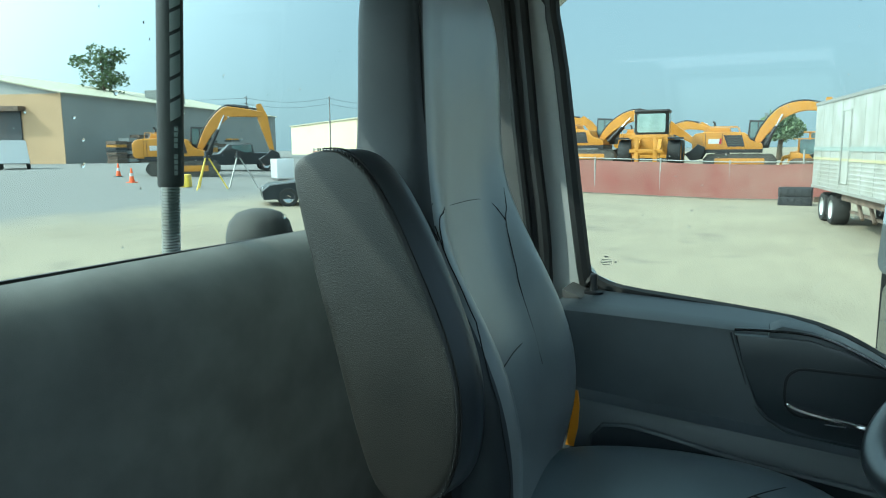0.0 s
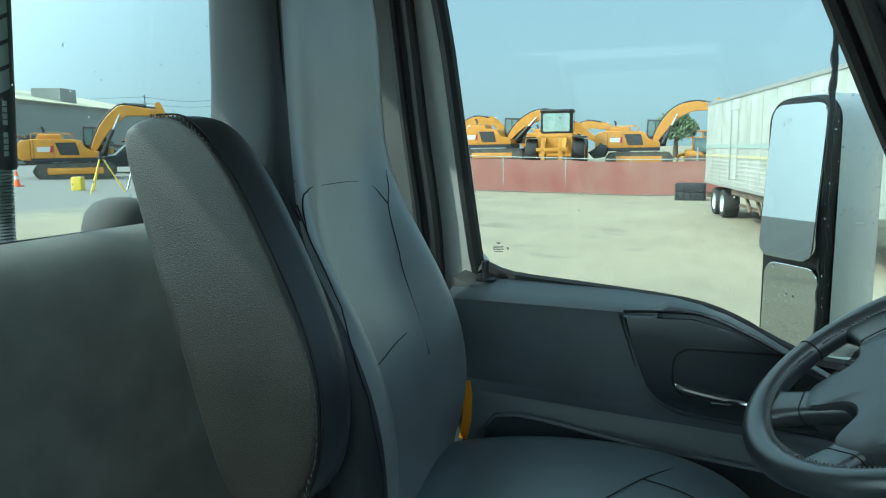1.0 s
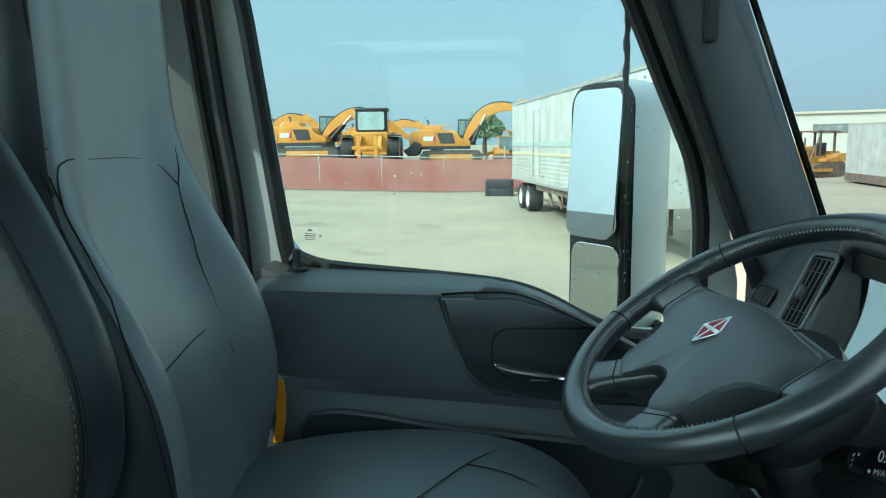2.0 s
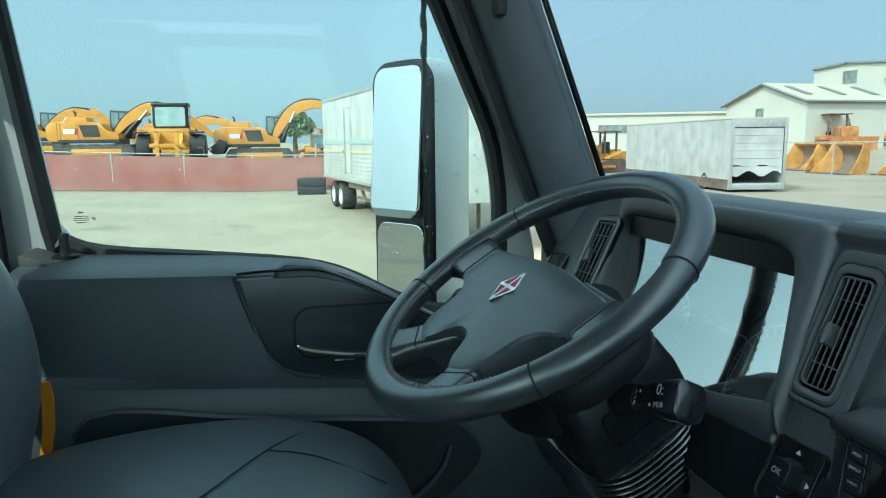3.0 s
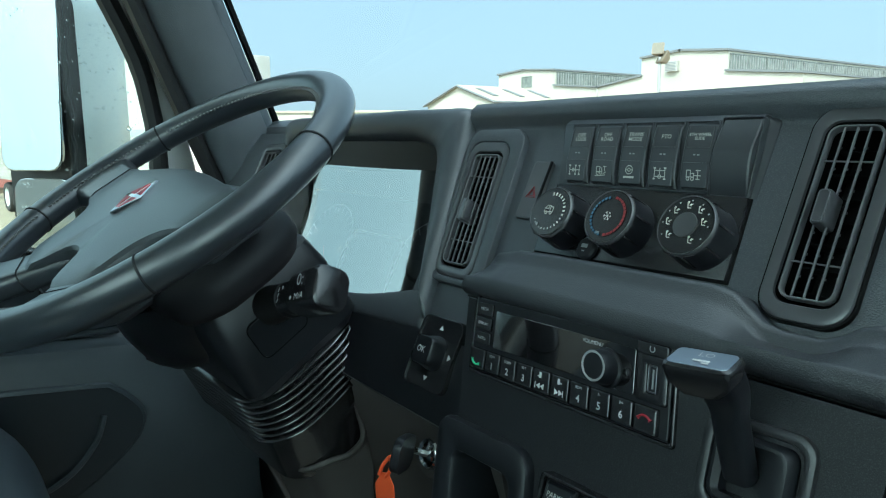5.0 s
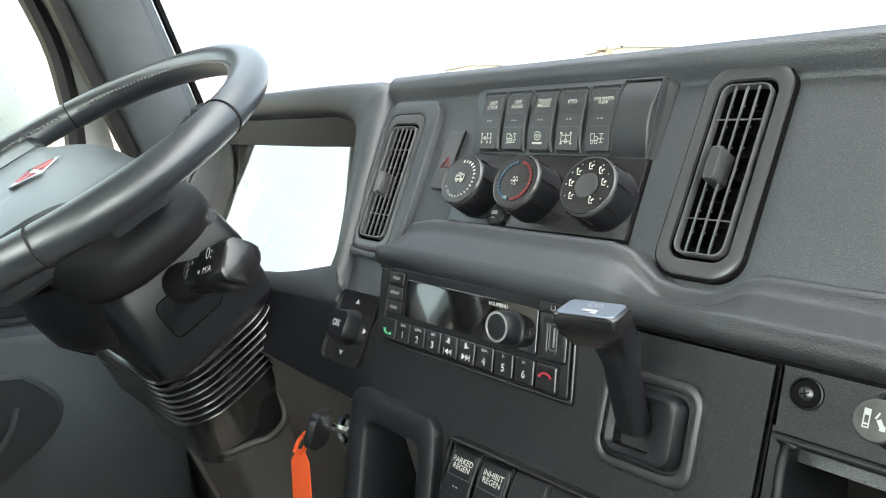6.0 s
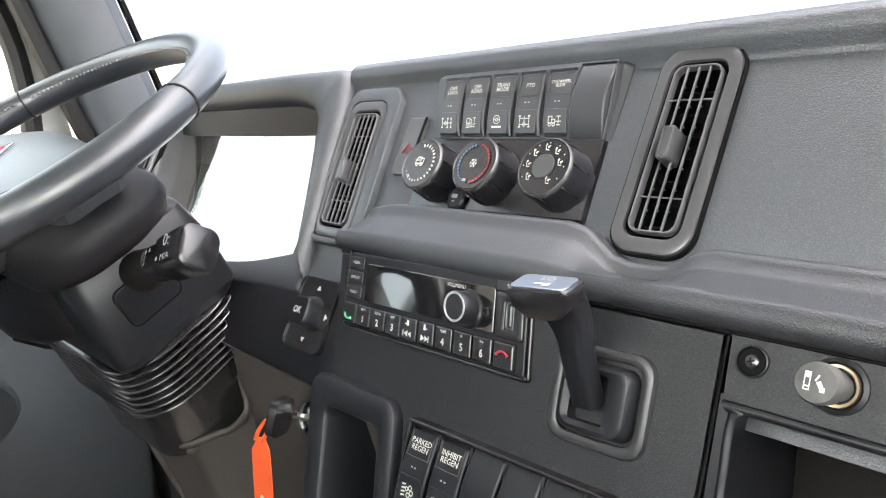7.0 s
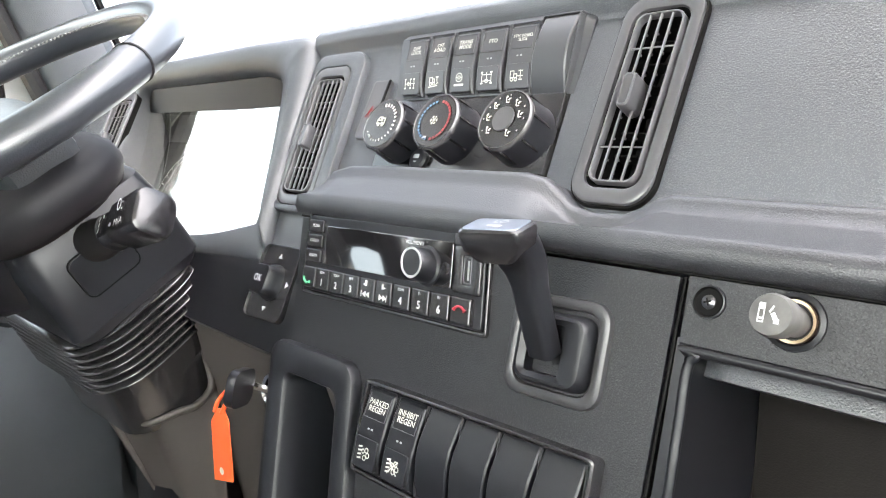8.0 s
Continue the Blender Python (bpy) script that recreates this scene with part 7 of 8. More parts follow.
            tube(bm, [H @ a.lerp(b, 0.6), H @ b], 0.055, 8)
            part("piston_rod", bm, STEEL, cy)
    bm = bmesh.new()
    ex, ez = reach
    bk = [(ex - 0.1, ez + 0.1), (ex + 0.35, ez - 0.1), (ex + 0.32, ez - 0.5), (ex + 0.1, ez - 0.9), (ex - 0.5, ez - 1.0), (ex - 0.9, ez - 0.55), (ex - 0.35, ez - 0.25)]
    if ez > 0.0:
        poly(bm, bk, -0.45, 0.95, H @ pose(0, 0, 0, 90, 0, 0), 0.04)
        part("bucket", bm, MACHINE_BLACK, g)
    else:
        bm.free()
    return g


def wheel_loader(m):
    g = thing("wheel_loader", "yellow wheel loader with tall glass cab and fork carriage", "wheel loader")
    for sx in (0.0, -3.2):
        for s in (-1, 1):
            wheel_part(g, m @ pose(sx, s * 1.25, 0.85), 0.85, 0.65, YELLOW)
    bm = bmesh.new()
    box(bm, -4.6, 0.4, -0.95, 0.95, 0.75, 2.0, m, 0.08)
    part("body", bm, YELLOW, g)
    for s in (-1, 1):
        bm = bmesh.new()
        box(bm, -0.6, 0.85, s * 1.3 - 0.38, s * 1.3 + 0.38, 1.72, 1.82, m, 0.03)
        part("mudguard", bm, MACHINE_BLACK, g)
    bm = bmesh.new()
    rings = [[m @ Vector((x, y, z)) for x, y in outline(a, b, 0.15)] for z, a, b in ((1.7, 1.5, 1.55), (2.3, 1.7, 1.75), (3.3, 1.65, 1.7), (3.45, 1.8, 1.85), (3.55, 1.75, 1.8))]
    loft(bm, [[v + (m.to_3x3() @ Vector((-1.2, 0, 0))) for v in r] for r in rings])
    c = part("cab", bm, MACHINE_BLACK, g, "tall dark cab")
    for q, w in ((m @ pose(-0.34, 0, 2.72, 0, 90, 0), 1.45), (m @ pose(-1.2, -0.88, 2.72, 0, 90, -90), 1.35), (m @ pose(-1.2, 0.88, 2.72, 0, 90, 90), 1.35)):
        bm = bmesh.new()
        slab(bm, 1.15, w, 0.1, 0, 0.03, 0.01, q)
        part("window", bm, PALE_GLASS, c)
    for s in (-1, 1):
        bm = bmesh.new()
        poly(bm, [(0.3, 1.9), (1.3, 1.3), (2.2, 0.9), (2.3, 0.6), (1.2, 0.95), (0.2, 1.5)], -0.1, 0.1, m @ pose(0, s * 0.55, 0, 90, 0, 0), 0.02)
        part("lift_arm", bm, YELLOW, g)
        bm = bmesh.new()
        box(bm, 2.2, 2.35, s * 0.45 - 0.1, s * 0.45 + 0.1, -0.4, 1.9, m, 0.02)
        part("fork_upright", bm, YELLOW, g)
    bm = bmesh.new()
    box(bm, 2.2, 2.35, -0.8, 0.8, 0.9, 1.1, m, 0.02)
    box(bm, 2.2, 2.35, -0.8, 0.8, 1.7, 1.85, m, 0.02)
    part("carriage", bm, YELLOW, g)


def semi_trailer():
    """A long box trailer; local x runs from its rear to its nose."""
    g = thing("box_semitrailer", "long weathered white semitrailer with faded green and yellow stripes", "trailer")
    m = pose(-28.3, 1.85, 0, 0, 0, math.degrees(math.atan2(1.35, 9.3)))
    L = 14.4
    bm = bmesh.new()
    box(bm, 0, L, 0, 2.5, 1.15, 4.10, m, 0.03)
    part("body", bm, WHITE_SHEET, g)
    for x in np.arange(1.2, L, 1.22):
        bm = bmesh.new()
        box(bm, x, x + 0.03, -0.010, 0.0, 1.25, 4.0, m)
        part("panel_joint", bm, WHITE_SHEET, g)
    for z in np.arange(1.32, 2.10, 0.13):
        bm = bmesh.new()
        box(bm, 0.06, L - 0.06, -0.014, 0.0, z, z + 0.05, m, 0.006)
        part("flute", bm, WHITE_SHEET, g)
    for z0, z1, ma in ((2.42, 2.56, PALE_STRIPE), (2.12, 2.20, TAN_STRIPE)):
        bm = bmesh.new()
        box(bm, 0.05, L - 0.05, -0.024, -0.004, z0, z1, m)
        part("stripe", bm, ma, g)
    for z in (1.17, 4.06):
        bm = bmesh.new()
        box(bm, 0.0, L, -0.03, 0.03, z - 0.05, z + 0.05, m)
        part("rail", bm, GALV, g)
    bm = bmesh.new()
    bezel(bm, 0.95, 2.25, 0.05, 0.87, 2.17, 0.04, 0, 0.03, 0.01, m @ pose(4.3, -0.01, 2.55, 90, 0, 0), floor=0.01)
    dr = part("side_door", bm, WHITE_SHEET, g)
    bm = bmesh.new()
    tube(bm, [m @ Vector((3.98, -0.05, 1.4)), m @ Vector((3.98, -0.05, 3.6))], 0.02, 6)
    part("door_bar", bm, GALV, dr)
    for x in (1.2, 2.45):
        for y in (0.35, 2.15):
            wheel_part(g, m @ pose(x, y, 0.5), 0.5, 0.5, INK)
    bm = bmesh.new()
    box(bm, 0.4, 3.6, 0.7, 1.8, 0.75, 1.15, m)
    part("bogie", bm, RUSTY, g)
    for x in (4.6, 5.8, 10.4):
        for y in (0.3, 2.2):
            bm = bmesh.new()
            tube(bm, [m @ Vector((x, y, 1.15)), m @ Vector((x + (0.8 if x < 10 else 0), y, 0.45 if x < 10 else 0.05))], 0.06, 6)
            part("landing_leg" if x > 10 else "strut", bm, RUSTY, g)
    bm = bmesh.new()
    box(bm, 3.8, 8.5, 0.1, 0.2, 0.9, 1.15, m)
    box(bm, 3.8, 8.5, 0.35, 0.45, 0.5, 0.58, m)
    part("side_rack", bm, RUSTY, g)
    bm = bmesh.new()
    box(bm, -0.08, 0.0, 0.1, 2.4, 0.55, 0.75, m)
    part("bumper", bm, RUSTY, g)


def ground_box():
    """An old van body that stands on the ground."""
    g = thing("van_body", "streaked white van body on the ground with torn roll door", "van body")
    m = pose(-28.5, 20.45, 0, 0, 0, 81.4) @ Matrix.Diagonal((1, 1, 1.18, 1))   # local x is its width, y its length
    Wd, Ln = 2.7, 14.5
    bm = bmesh.new()
    box(bm, 0.0, 0.06, 0, Ln, 0.1, 2.85, m)
    part("side_wall", bm, WHITE_SHEET, g)
    bm = bmesh.new()
    box(bm, Wd - 0.06, Wd, 0, Ln, 0.1, 2.85, m)
    box(bm, 0.06, Wd - 0.06, Ln - 0.06, Ln, 0.1, 2.85, m)
    box(bm, 0.06, Wd - 0.06, 0, Ln - 0.06, 0.1, 0.35, m)
    part("shell", bm, WHITE_SHEET, g)
    bm = bmesh.new()
    box(bm, -0.02, Wd + 0.02, -0.03, Ln, 2.86, 2.93, m, 0.02)
    part("roof", bm, ROOF_WHITE, g)
    bm = bmesh.new()
    box(bm, -0.015, 0.0, 0.1, Ln, 0.1, 0.5, m)
    part("skirt", bm, RUSTY, g, "grey rusty skirt")
    for x in np.arange(0.6, Ln, 0.6):
        bm = bmesh.new()
        box(bm, -0.012, 0.0, x, x + 0.03, 0.5, 2.8, m)
        part("seam", bm, WHITE_SHEET, g)
    for x0, x1, z0, z1 in ((0.0, 0.14, 0.1, 2.86), (Wd - 0.14, Wd, 0.1, 2.86), (0.14, Wd - 0.14, 2.55, 2.86), (0.14, Wd - 0.14, 0.12, 0.32)):
        bm = bmesh.new()
        box(bm, x0, x1, -0.04, 0.0, z0, z1, m, 0.01)
        part("door_frame", bm, GALV, g)
    for k in range(6):
        bm = bmesh.new()
        z1 = 2.52 - 0.30 * k
        low = [0.0, 0.0, 0.0, 0.0, -0.05, 0.12][k]
        rows = [[m @ Vector((x, 0.02, z)) for z in (z1 - 0.29 - low * math.sin(x * 5), z1)] for x in np.linspace(0.16, Wd - 0.16, 12)]
        loft(bm, rows, False, False, False)
        part("roll_door_panel", bm, WHITE_SHEET, g)
    wheel_part(g, m @ pose(0.1, 2.6, 0.35, 0, 0, 90), 0.36, 0.22, RUSTY)


def building(name, label, x, y, turn, w, d, h, wall, roof, roof_h=0.0, ridge="x", parts=(), dz=0.0):
    """A plain hall: local x across the front, y into the depth; parts are (name, x, z, w, h, material) on the front."""
    g = thing(name, label, "building")
    m = spot(x, y, turn, dz)
    bm = bmesh.new()
    if roof_h and ridge == "y":
        pts = [(0, -0.5), (w, -0.5), (w, h), (w / 2, h + roof_h), (0, h)]
        loft(bm, [[m @ Vector((px, yy, pz)) for px, pz in pts] for yy in (0, d)])
    elif roof_h:
        pts = [(0, -0.5), (d, -0.5), (d, h), (d / 2, h + roof_h), (0, h)]
        loft(bm, [[m @ Vector((xx, py, pz)) for py, pz in pts] for xx in (0, w)])
    else:
        box(bm, 0, w, 0, d, -0.5, h, m)
    part("wall", bm, wall, g)
    o = 0.35
    if roof_h:
        for s in (0, 1):
            bm = bmesh.new()
            if ridge == "y":
                e, c = (-o if s == 0 else w + o), w / 2
                sl = roof_h * o / (w / 2)
                loft(bm, [[m @ Vector(p) for p in ((e, yy, h - sl + 0.03), (c, yy, h + roof_h + 0.03), (c, yy, h + roof_h + 0.18), (e, yy, h - sl + 0.18))] for yy in (-o, d + o)])
            else:
                e, c = (-o if s == 0 else d + o), d / 2
                sl = roof_h * o / (d / 2)
                loft(bm, [[m @ Vector(p) for p in ((xx, e, h - sl + 0.03), (xx, c, h + roof_h + 0.03), (xx, c, h + roof_h + 0.18), (xx, e, h - sl + 0.18))] for xx in (-o, w + o)])
            part("roof", bm, roof, g)
    else:
        bm = bmesh.new()
        box(bm, -o, w + o, -o, d + o, h, h + 0.3, m)
        part("roof", bm, roof, g)
    if roof_h and ridge == "y":
        bm = bmesh.new()
        sl = roof_h * o / (w / 2)
        tube(bm, [m @ Vector(p) for p in ((-o, -o - 0.05, h - sl + 0.05), (w / 2, -o - 0.05, h + roof_h + 0.05), (w + o, -o - 0.05, h - sl + 0.05), (w + o + 0.05, d + o, h - sl + 0.05))], 0.13, 4)
        part("fascia", bm, EDGE_TRIM, g)
        for k in range(3):
            bm = bmesh.new()
            a = math.degrees(math.atan2(roof_h, w / 2))
            box(bm, -1.6, 1.6, -0.35, 0.35, 0.0, 0.06, m @ pose(w * 0.75, 1.5 + 4.0 * k, h + roof_h * 0.5 + 0.22, 0, a, 0))
            part("rooflight", bm, EDGE_TRIM, g)
    for nm, px, pz, pw, ph, ma in parts:
        bm = bmesh.new()
        if nm.startswith("side_"):
            bezel(bm, pw + 0.3, ph + 0.3, 0.02, pw, ph, 0.02, 0, 0.10, 0.02, m @ pose(w, px + pw / 2, pz + ph / 2) @ frame_of((0, 0, 0), (0, 1, 0), (0, 0, 1)), floor=0.02)
        else:
            bezel(bm, pw + 0.3, ph + 0.3, 0.02, pw, ph, 0.02, 0, 0.10, 0.02, m @ pose(px + pw / 2, 0, pz + ph / 2, 90, 0, 0), floor=0.02)
        part(nm.replace("side_", ""), bm, ma, g)
    return g, m


POLE_WOOD = mat("weathered_pole_wood", (0.22, 0.21, 0.20), 0.9)


def far_buildings():
    dark = mat("dark_opening", (0.05, 0.055, 0.06), 0.6)
    pane = mat("old_factory_glass", (0.17, 0.19, 0.17), 0.35, vary=0.4, vary_size=0.8)
    # long low white hall
    building("low_hall", "long low white hall with a flat pale roof", -98.0, 40.0, 60.5, 36, 14, 6.0, WHITE_WALL, ROOF_WHITE, parts=[("window", 6 + 7 * k, 3.6, 4.5, 0.9, pane) for k in range(4)])
    # gabled shed
    building("gabled_shed", "white gabled shed with pale ribbed roof", -69.05, 48.05, 2.0, 11.8, 9.3, 6.0, WHITE_WALL, ROOF_WHITE, 1.9, "y", parts=[("window", 5.0, 4.8, 0.8, 0.6, pane)])
    # two tall halls with clerestories, joined by lean-tos
    g = thing("warehouse", "large white twin warehouse with long clerestory windows", "building")
    y0, y1 = 85.0, 150.0
    profile = [(-110.0, 0.0), (-110.0, 9.8), (-99.8, 10.7), (-99.8, 13.3), (-92.9, 13.7), (-85.4, 13.1), (-85.4, 10.6), (-75.9, 9.7), (-67.6, 10.8), (-67.6, 13.3), (-61.0, 13.75), (-53.8, 13.1), (-53.8, 10.5), (-43.7, 9.5), (-43.7, 0.0)]
    bm = bmesh.new()
    loft(bm, [[(x, y, z) for x, z in profile] for y in (y0, y1)])
    part("wall", bm, WHITE_WALL, g)
    for (xa, za), (xb, zb) in zip(profile[1:-2], profile[2:-1]):
        if xa != xb:
            bm = bmesh.new()
            loft(bm, [[(xa - 0.1, y, za + 0.02), (xb + 0.25, y, zb + 0.02), (xb + 0.25, y, zb + 0.30), (xa - 0.1, y, za + 0.30)] for y in (y0 - 0.4, y1)])
            part("roof", bm, EDGE_TRIM, g, "grey-edged roof")
    for x, z in ((-85.4, 11.8), (-53.8, 11.7)):
        for k in range(14):
            q = frame_of((x + 0.02, y0 + 2.6 + 4.5 * k, z), (0, 1, 0), (0, 0, 1))
            bm = bmesh.new()
            bezel(bm, 4.4, 2.3, 0.02, 4.2, 2.05, 0.02, 0, 0.12, 0.03, q, floor=0.03)
            win = part("window", bm, pane, g)
            for j in range(-3, 4):
                bm = bmesh.new()
                box(bm, j * 0.6 - 0.05, j * 0.6 + 0.05, -1.0, 1.0, 0.03, 0.10, q)
                part("mullion", bm, GALV, win)
    for x, w, z, h, ma, nm in ((-64.1, 6.1, 0.0, 7.4, dark, "doorway"), (-50.0, 5.5, 0.0, 6.2, dark, "doorway"), (-93.4, 2.4, 10.9, 1.6, pane, "window")):
        bm = bmesh.new()
        bezel(bm, w + 0.3, h + 0.3, 0.02, w, h, 0.02, 0, 0.10, 0.02, pose(x + w / 2, y0, z + h / 2, 90, 0, 0), floor=0.02)
        part(nm, bm, ma, g)
    bm = bmesh.new()
    box(bm, -63.0, -61.1, y0 - 0.7, y0, 11.1, 12.5, bev=0.04)
    part("vent_box", bm, WHITE_SHEET, g)
    for k in range(6):
        bm = bmesh.new()
        box(bm, -62.9, -61.2, y0 - 0.73, y0 - 0.70, 11.25 + 0.2 * k, 11.33 + 0.2 * k)
        part("vent_slat", bm, EDGE_TRIM, g)
    bm = bmesh.new()
    box(bm, -109.9, -43.8, y0 - 0.05, y0, 6.55, 6.7)
    part("wall_joint", bm, GALV, g)
    bm = bmesh.new()
    tube(bm, [(-75.9, y0 - 0.1, 0.0), (-75.9, y0 - 0.1, 9.6)], 0.12, 6)
    part("downpipe", bm, WHITE_SHEET, g)
    for x, y in ((-78.8, 92.0), (-73.0, 95.0)):
        bm = bmesh.new()
        pts = [(-2.2, 0.0), (2.2, 0.0), (0.0, 1.3)]
        loft(bm, [[(x + px, yy, 9.9 + pz) for px, pz in pts] for yy in (y, y + 12)])
        part("skylight", bm, ROOF_WHITE, g)
    # rear: tan and grey works hall
    g, m = building("works_hall", "tan and grey works hall with broad white roof", -50.6, -67.7, 196.0, 58, 34, 7.4, GREY_WALL, ROOF_WHITE, 3.4, "x")
    bm = bmesh.new()
    box(bm, -0.06, 0.0, 0.0, 34, -0.5, 7.4, m)
    tan = part("tan_wall", bm, TAN_WALL, g, "tan end wall")
    bm = bmesh.new()
    box(bm, -0.2, -0.05, 4.8, 13.0, 0.0, 5.6, m)
    part("roll_door", bm, dark, g)
    bm = bmesh.new()
    box(bm, -1.2, -0.05, 4.2, 13.6, 5.6, 6.1, m)
    part("door_hood", bm, RUSTY, g, "brown door hood")
    bm = bmesh.new()
    box(bm, 27, 31, 3, 7, 8.0, 10.0, m, 0.05)
    part("roof_unit", bm, GREY_WALL, g)
    building("beige_hall", "low beige hall far behind the yard", -150.0, -72.0, 232.0, 74, 14, 9.2, BEIGE_WALL, ROOF_WHITE, dz=-0.4)
    # utility poles
    for x, y in ((-121.6, -103.2), (-131, -88), (-143, -80), (-150, -83)):
        p = thing("utility_pole", "wooden utility pole with crossarms far off", "utility pole", "utility poles")
        bm = bmesh.new()
        tube(bm, [(x, y, 0), (x, y, 14.5)], [0.17, 0.11], 7)
        part("pole", bm, POLE_WOOD, p)
        for z in (13.9, 12.7):
            bm = bmesh.new()
            box(bm, -1.6, 1.6, -0.08, 0.08, z, z + 0.18, pose(x, y, 0, 0, 0, 30))
            part("crossarm", bm, POLE_WOOD, p)
    w = thing("power_line", "thin power lines sagging between the poles", "power line")
    bm = bmesh.new()
    for dz in (14.0, 12.8):
        for (xa, ya), (xb, yb) in (((-121.6, -103.2), (-131, -88)), ((-131, -88), (-143, -80)), ((-121.6, -103.2), (-90, -150))):
            tube(bm, [(xa + (xb - xa) * t, ya + (yb - ya) * t, dz - 0.9 * math.sin(math.pi * t)) for t in np.linspace(0, 1, 9)], 0.03, 4)
    part("wires", bm, MACHINE_BLACK, w)


def tree(x, y, h, r, seed, base=None):
    rng = random.Random(seed)
    g = thing("tree", "leafy green tree rising behind the roofs", "tree", "trees")
    z0 = terrain(x, y)
    bm = bmesh.new()
    tube(bm, smooth_line([(x, y, z0), (x + 0.2, y, z0 + h * 0.35), (x - 0.1, y + 0.2, z0 + h * 0.7), (x, y, z0 + h * 0.95)], 4), [0.35 - 0.022 * k for k in range(13)], 7)
    for k in range(9):
        a, z = rng.uniform(0, 6.28), z0 + h * rng.uniform(0.4, 0.75)
        l = r * rng.uniform(0.6, 0.95)
        tube(bm, [(x, y, z), (x + l * 0.5 * math.cos(a), y + l * 0.5 * math.sin(a), z + 0.8), (x + l * math.cos(a), y + l * math.sin(a), z + 1.8)], [0.12, 0.08, 0.03], 5)
    part("trunk", bm, BARK, g)
    verts, faces = [], []
    lumps = [(x + r * 0.72 * rng.uniform(-1, 1), y + r * 0.72 * rng.uniform(-1, 1), z0 + h * rng.uniform(0.58, 1.0), r * rng.uniform(0.2, 0.42)) for _ in range(26)]
    for lx, ly, lz, lr in lumps:
        for _ in range(130):
            d = Vector((rng.gauss(0, 1), rng.gauss(0, 1), rng.gauss(0, 0.8))).normalized() * lr * rng.uniform(0.5, 1.05)
            c = Vector((lx, ly, lz)) + d
            u = Vector((rng.gauss(0, 1), rng.gauss(0, 1), rng.gauss(0, 1))).normalized()
            v = u.orthogonal().normalized()
            s = rng.uniform(0.14, 0.30)
            n = len(verts)
            verts += [c + u * s, c + v * s * 0.6, c - u * s, c - v * s * 0.6]
            faces.append((n, n + 1, n + 2, n + 3))
    me = bpy.data.meshes.new("crown")
    me.from_pydata([tuple(v) for v in verts], [], faces)
    me.materials.append(LEAF)
    ob = new("crown", me)
    ob.parent = g


def road_car(name, label, m, prof, glass, width, wheels, r, paint, rim=CHROME):
    """A car from its side outline; local x forwards."""
    g = thing(name, label, "car")
    bm = bmesh.new()
    rings = []
    for y, k in ((-0.5, 0.94), (-0.47, 0.985), (-0.38, 1.0), (0.38, 1.0), (0.47, 0.985), (0.5, 0.94)):
        rings.append([m @ Vector((x, y * width * (0.86 if z > glass[0][1] - 0.02 else 1.0), z * k)) for x, z in prof])
    loft(bm, rings)
    part("body", bm, paint, g)
    for s in (-1, 1):
        bm = bmesh.new()
        poly(bm, glass, -s * width * 0.432, -s * width * 0.440, m @ pose(0, 0, 0, 90, 0, 0))
        part("side_window", bm, CAB_GLASS, g)
        for x in wheels:
            wheel_part(g, m @ pose(x, s * (width / 2 - 0.1), r), r, 0.24, rim)
        bm = bmesh.new()
        slab(bm, 0.26, 0.14, 0.04, 0, 0.03, 0.01, m @ pose(prof[0][0] - 0.0, 0, 0) @ frame_of((0, s * width * 0.36, 0.68), (0, 1, 0), (0, 0, 1)))
        part("headlight", bm, CHROME, g)
    return g


def bucket(x, y, turn, s=1.0):
    g = thing("loader_bucket", "large empty yellow loader bucket on the ground", "bucket", "loader buckets")
    m = spot(x, y, turn) @ Matrix.Diagonal((s, s, s, 1))
    outer = [(1.25, 0.0), (-0.2, 0.0), (-0.62, 0.22), (-0.80, 0.75), (-0.72, 1.35), (-0.42, 1.75), (-0.05, 1.88)]
    inner = [(-0.05, 1.80), (-0.38, 1.68), (-0.64, 1.32), (-0.70, 0.78), (-0.55, 0.30), (-0.17, 0.08), (1.22, 0.05)]
    half = lambda px: 0.92 + 0.30 * (px + 0.8)          # the mouth is wider than the back
    bm = bmesh.new()
    loft(bm, [[m @ Vector((px, f * half(px), pz)) for px, pz in outer + inner] for f in (-1, 1)])
    part("shell", bm, OLD_YELLOW, g)
    bm = bmesh.new()
    loft(bm, [[m @ Vector((px + 0.012, f * half(px), pz + 0.008)) for px, pz in inner] for f in (-1, 1)], False, False, False)
    part("lining", bm, SHADED_STEEL, g, "brown inner face, its shade put into the colour")
    for f in (-1, 1):
        bm = bmesh.new()
        edge = outer + [(0.12, 1.50), (0.42, 0.95), (0.85, 0.42)]
        loft(bm, [[m @ Vector((px, f * (half(px) + d), pz)) for px, pz in edge] for d in (0.0, 0.07)])
        part("cheek", bm, OLD_YELLOW, g)
    bm = bmesh.new()
    box(bm, 1.15, 1.35, -1.6, 1.6, 0.0, 0.07, m)
    part("cutting_edge", bm, RUSTY, g)
    for k in range(7):
        bm = bmesh.new()
        box(bm, 1.3, 1.6, -1.5 + 0.5 * k - 0.06, -1.5 + 0.5 * k + 0.06, 0.0, 0.09, m)
        part("tooth", bm, RUSTY, g)


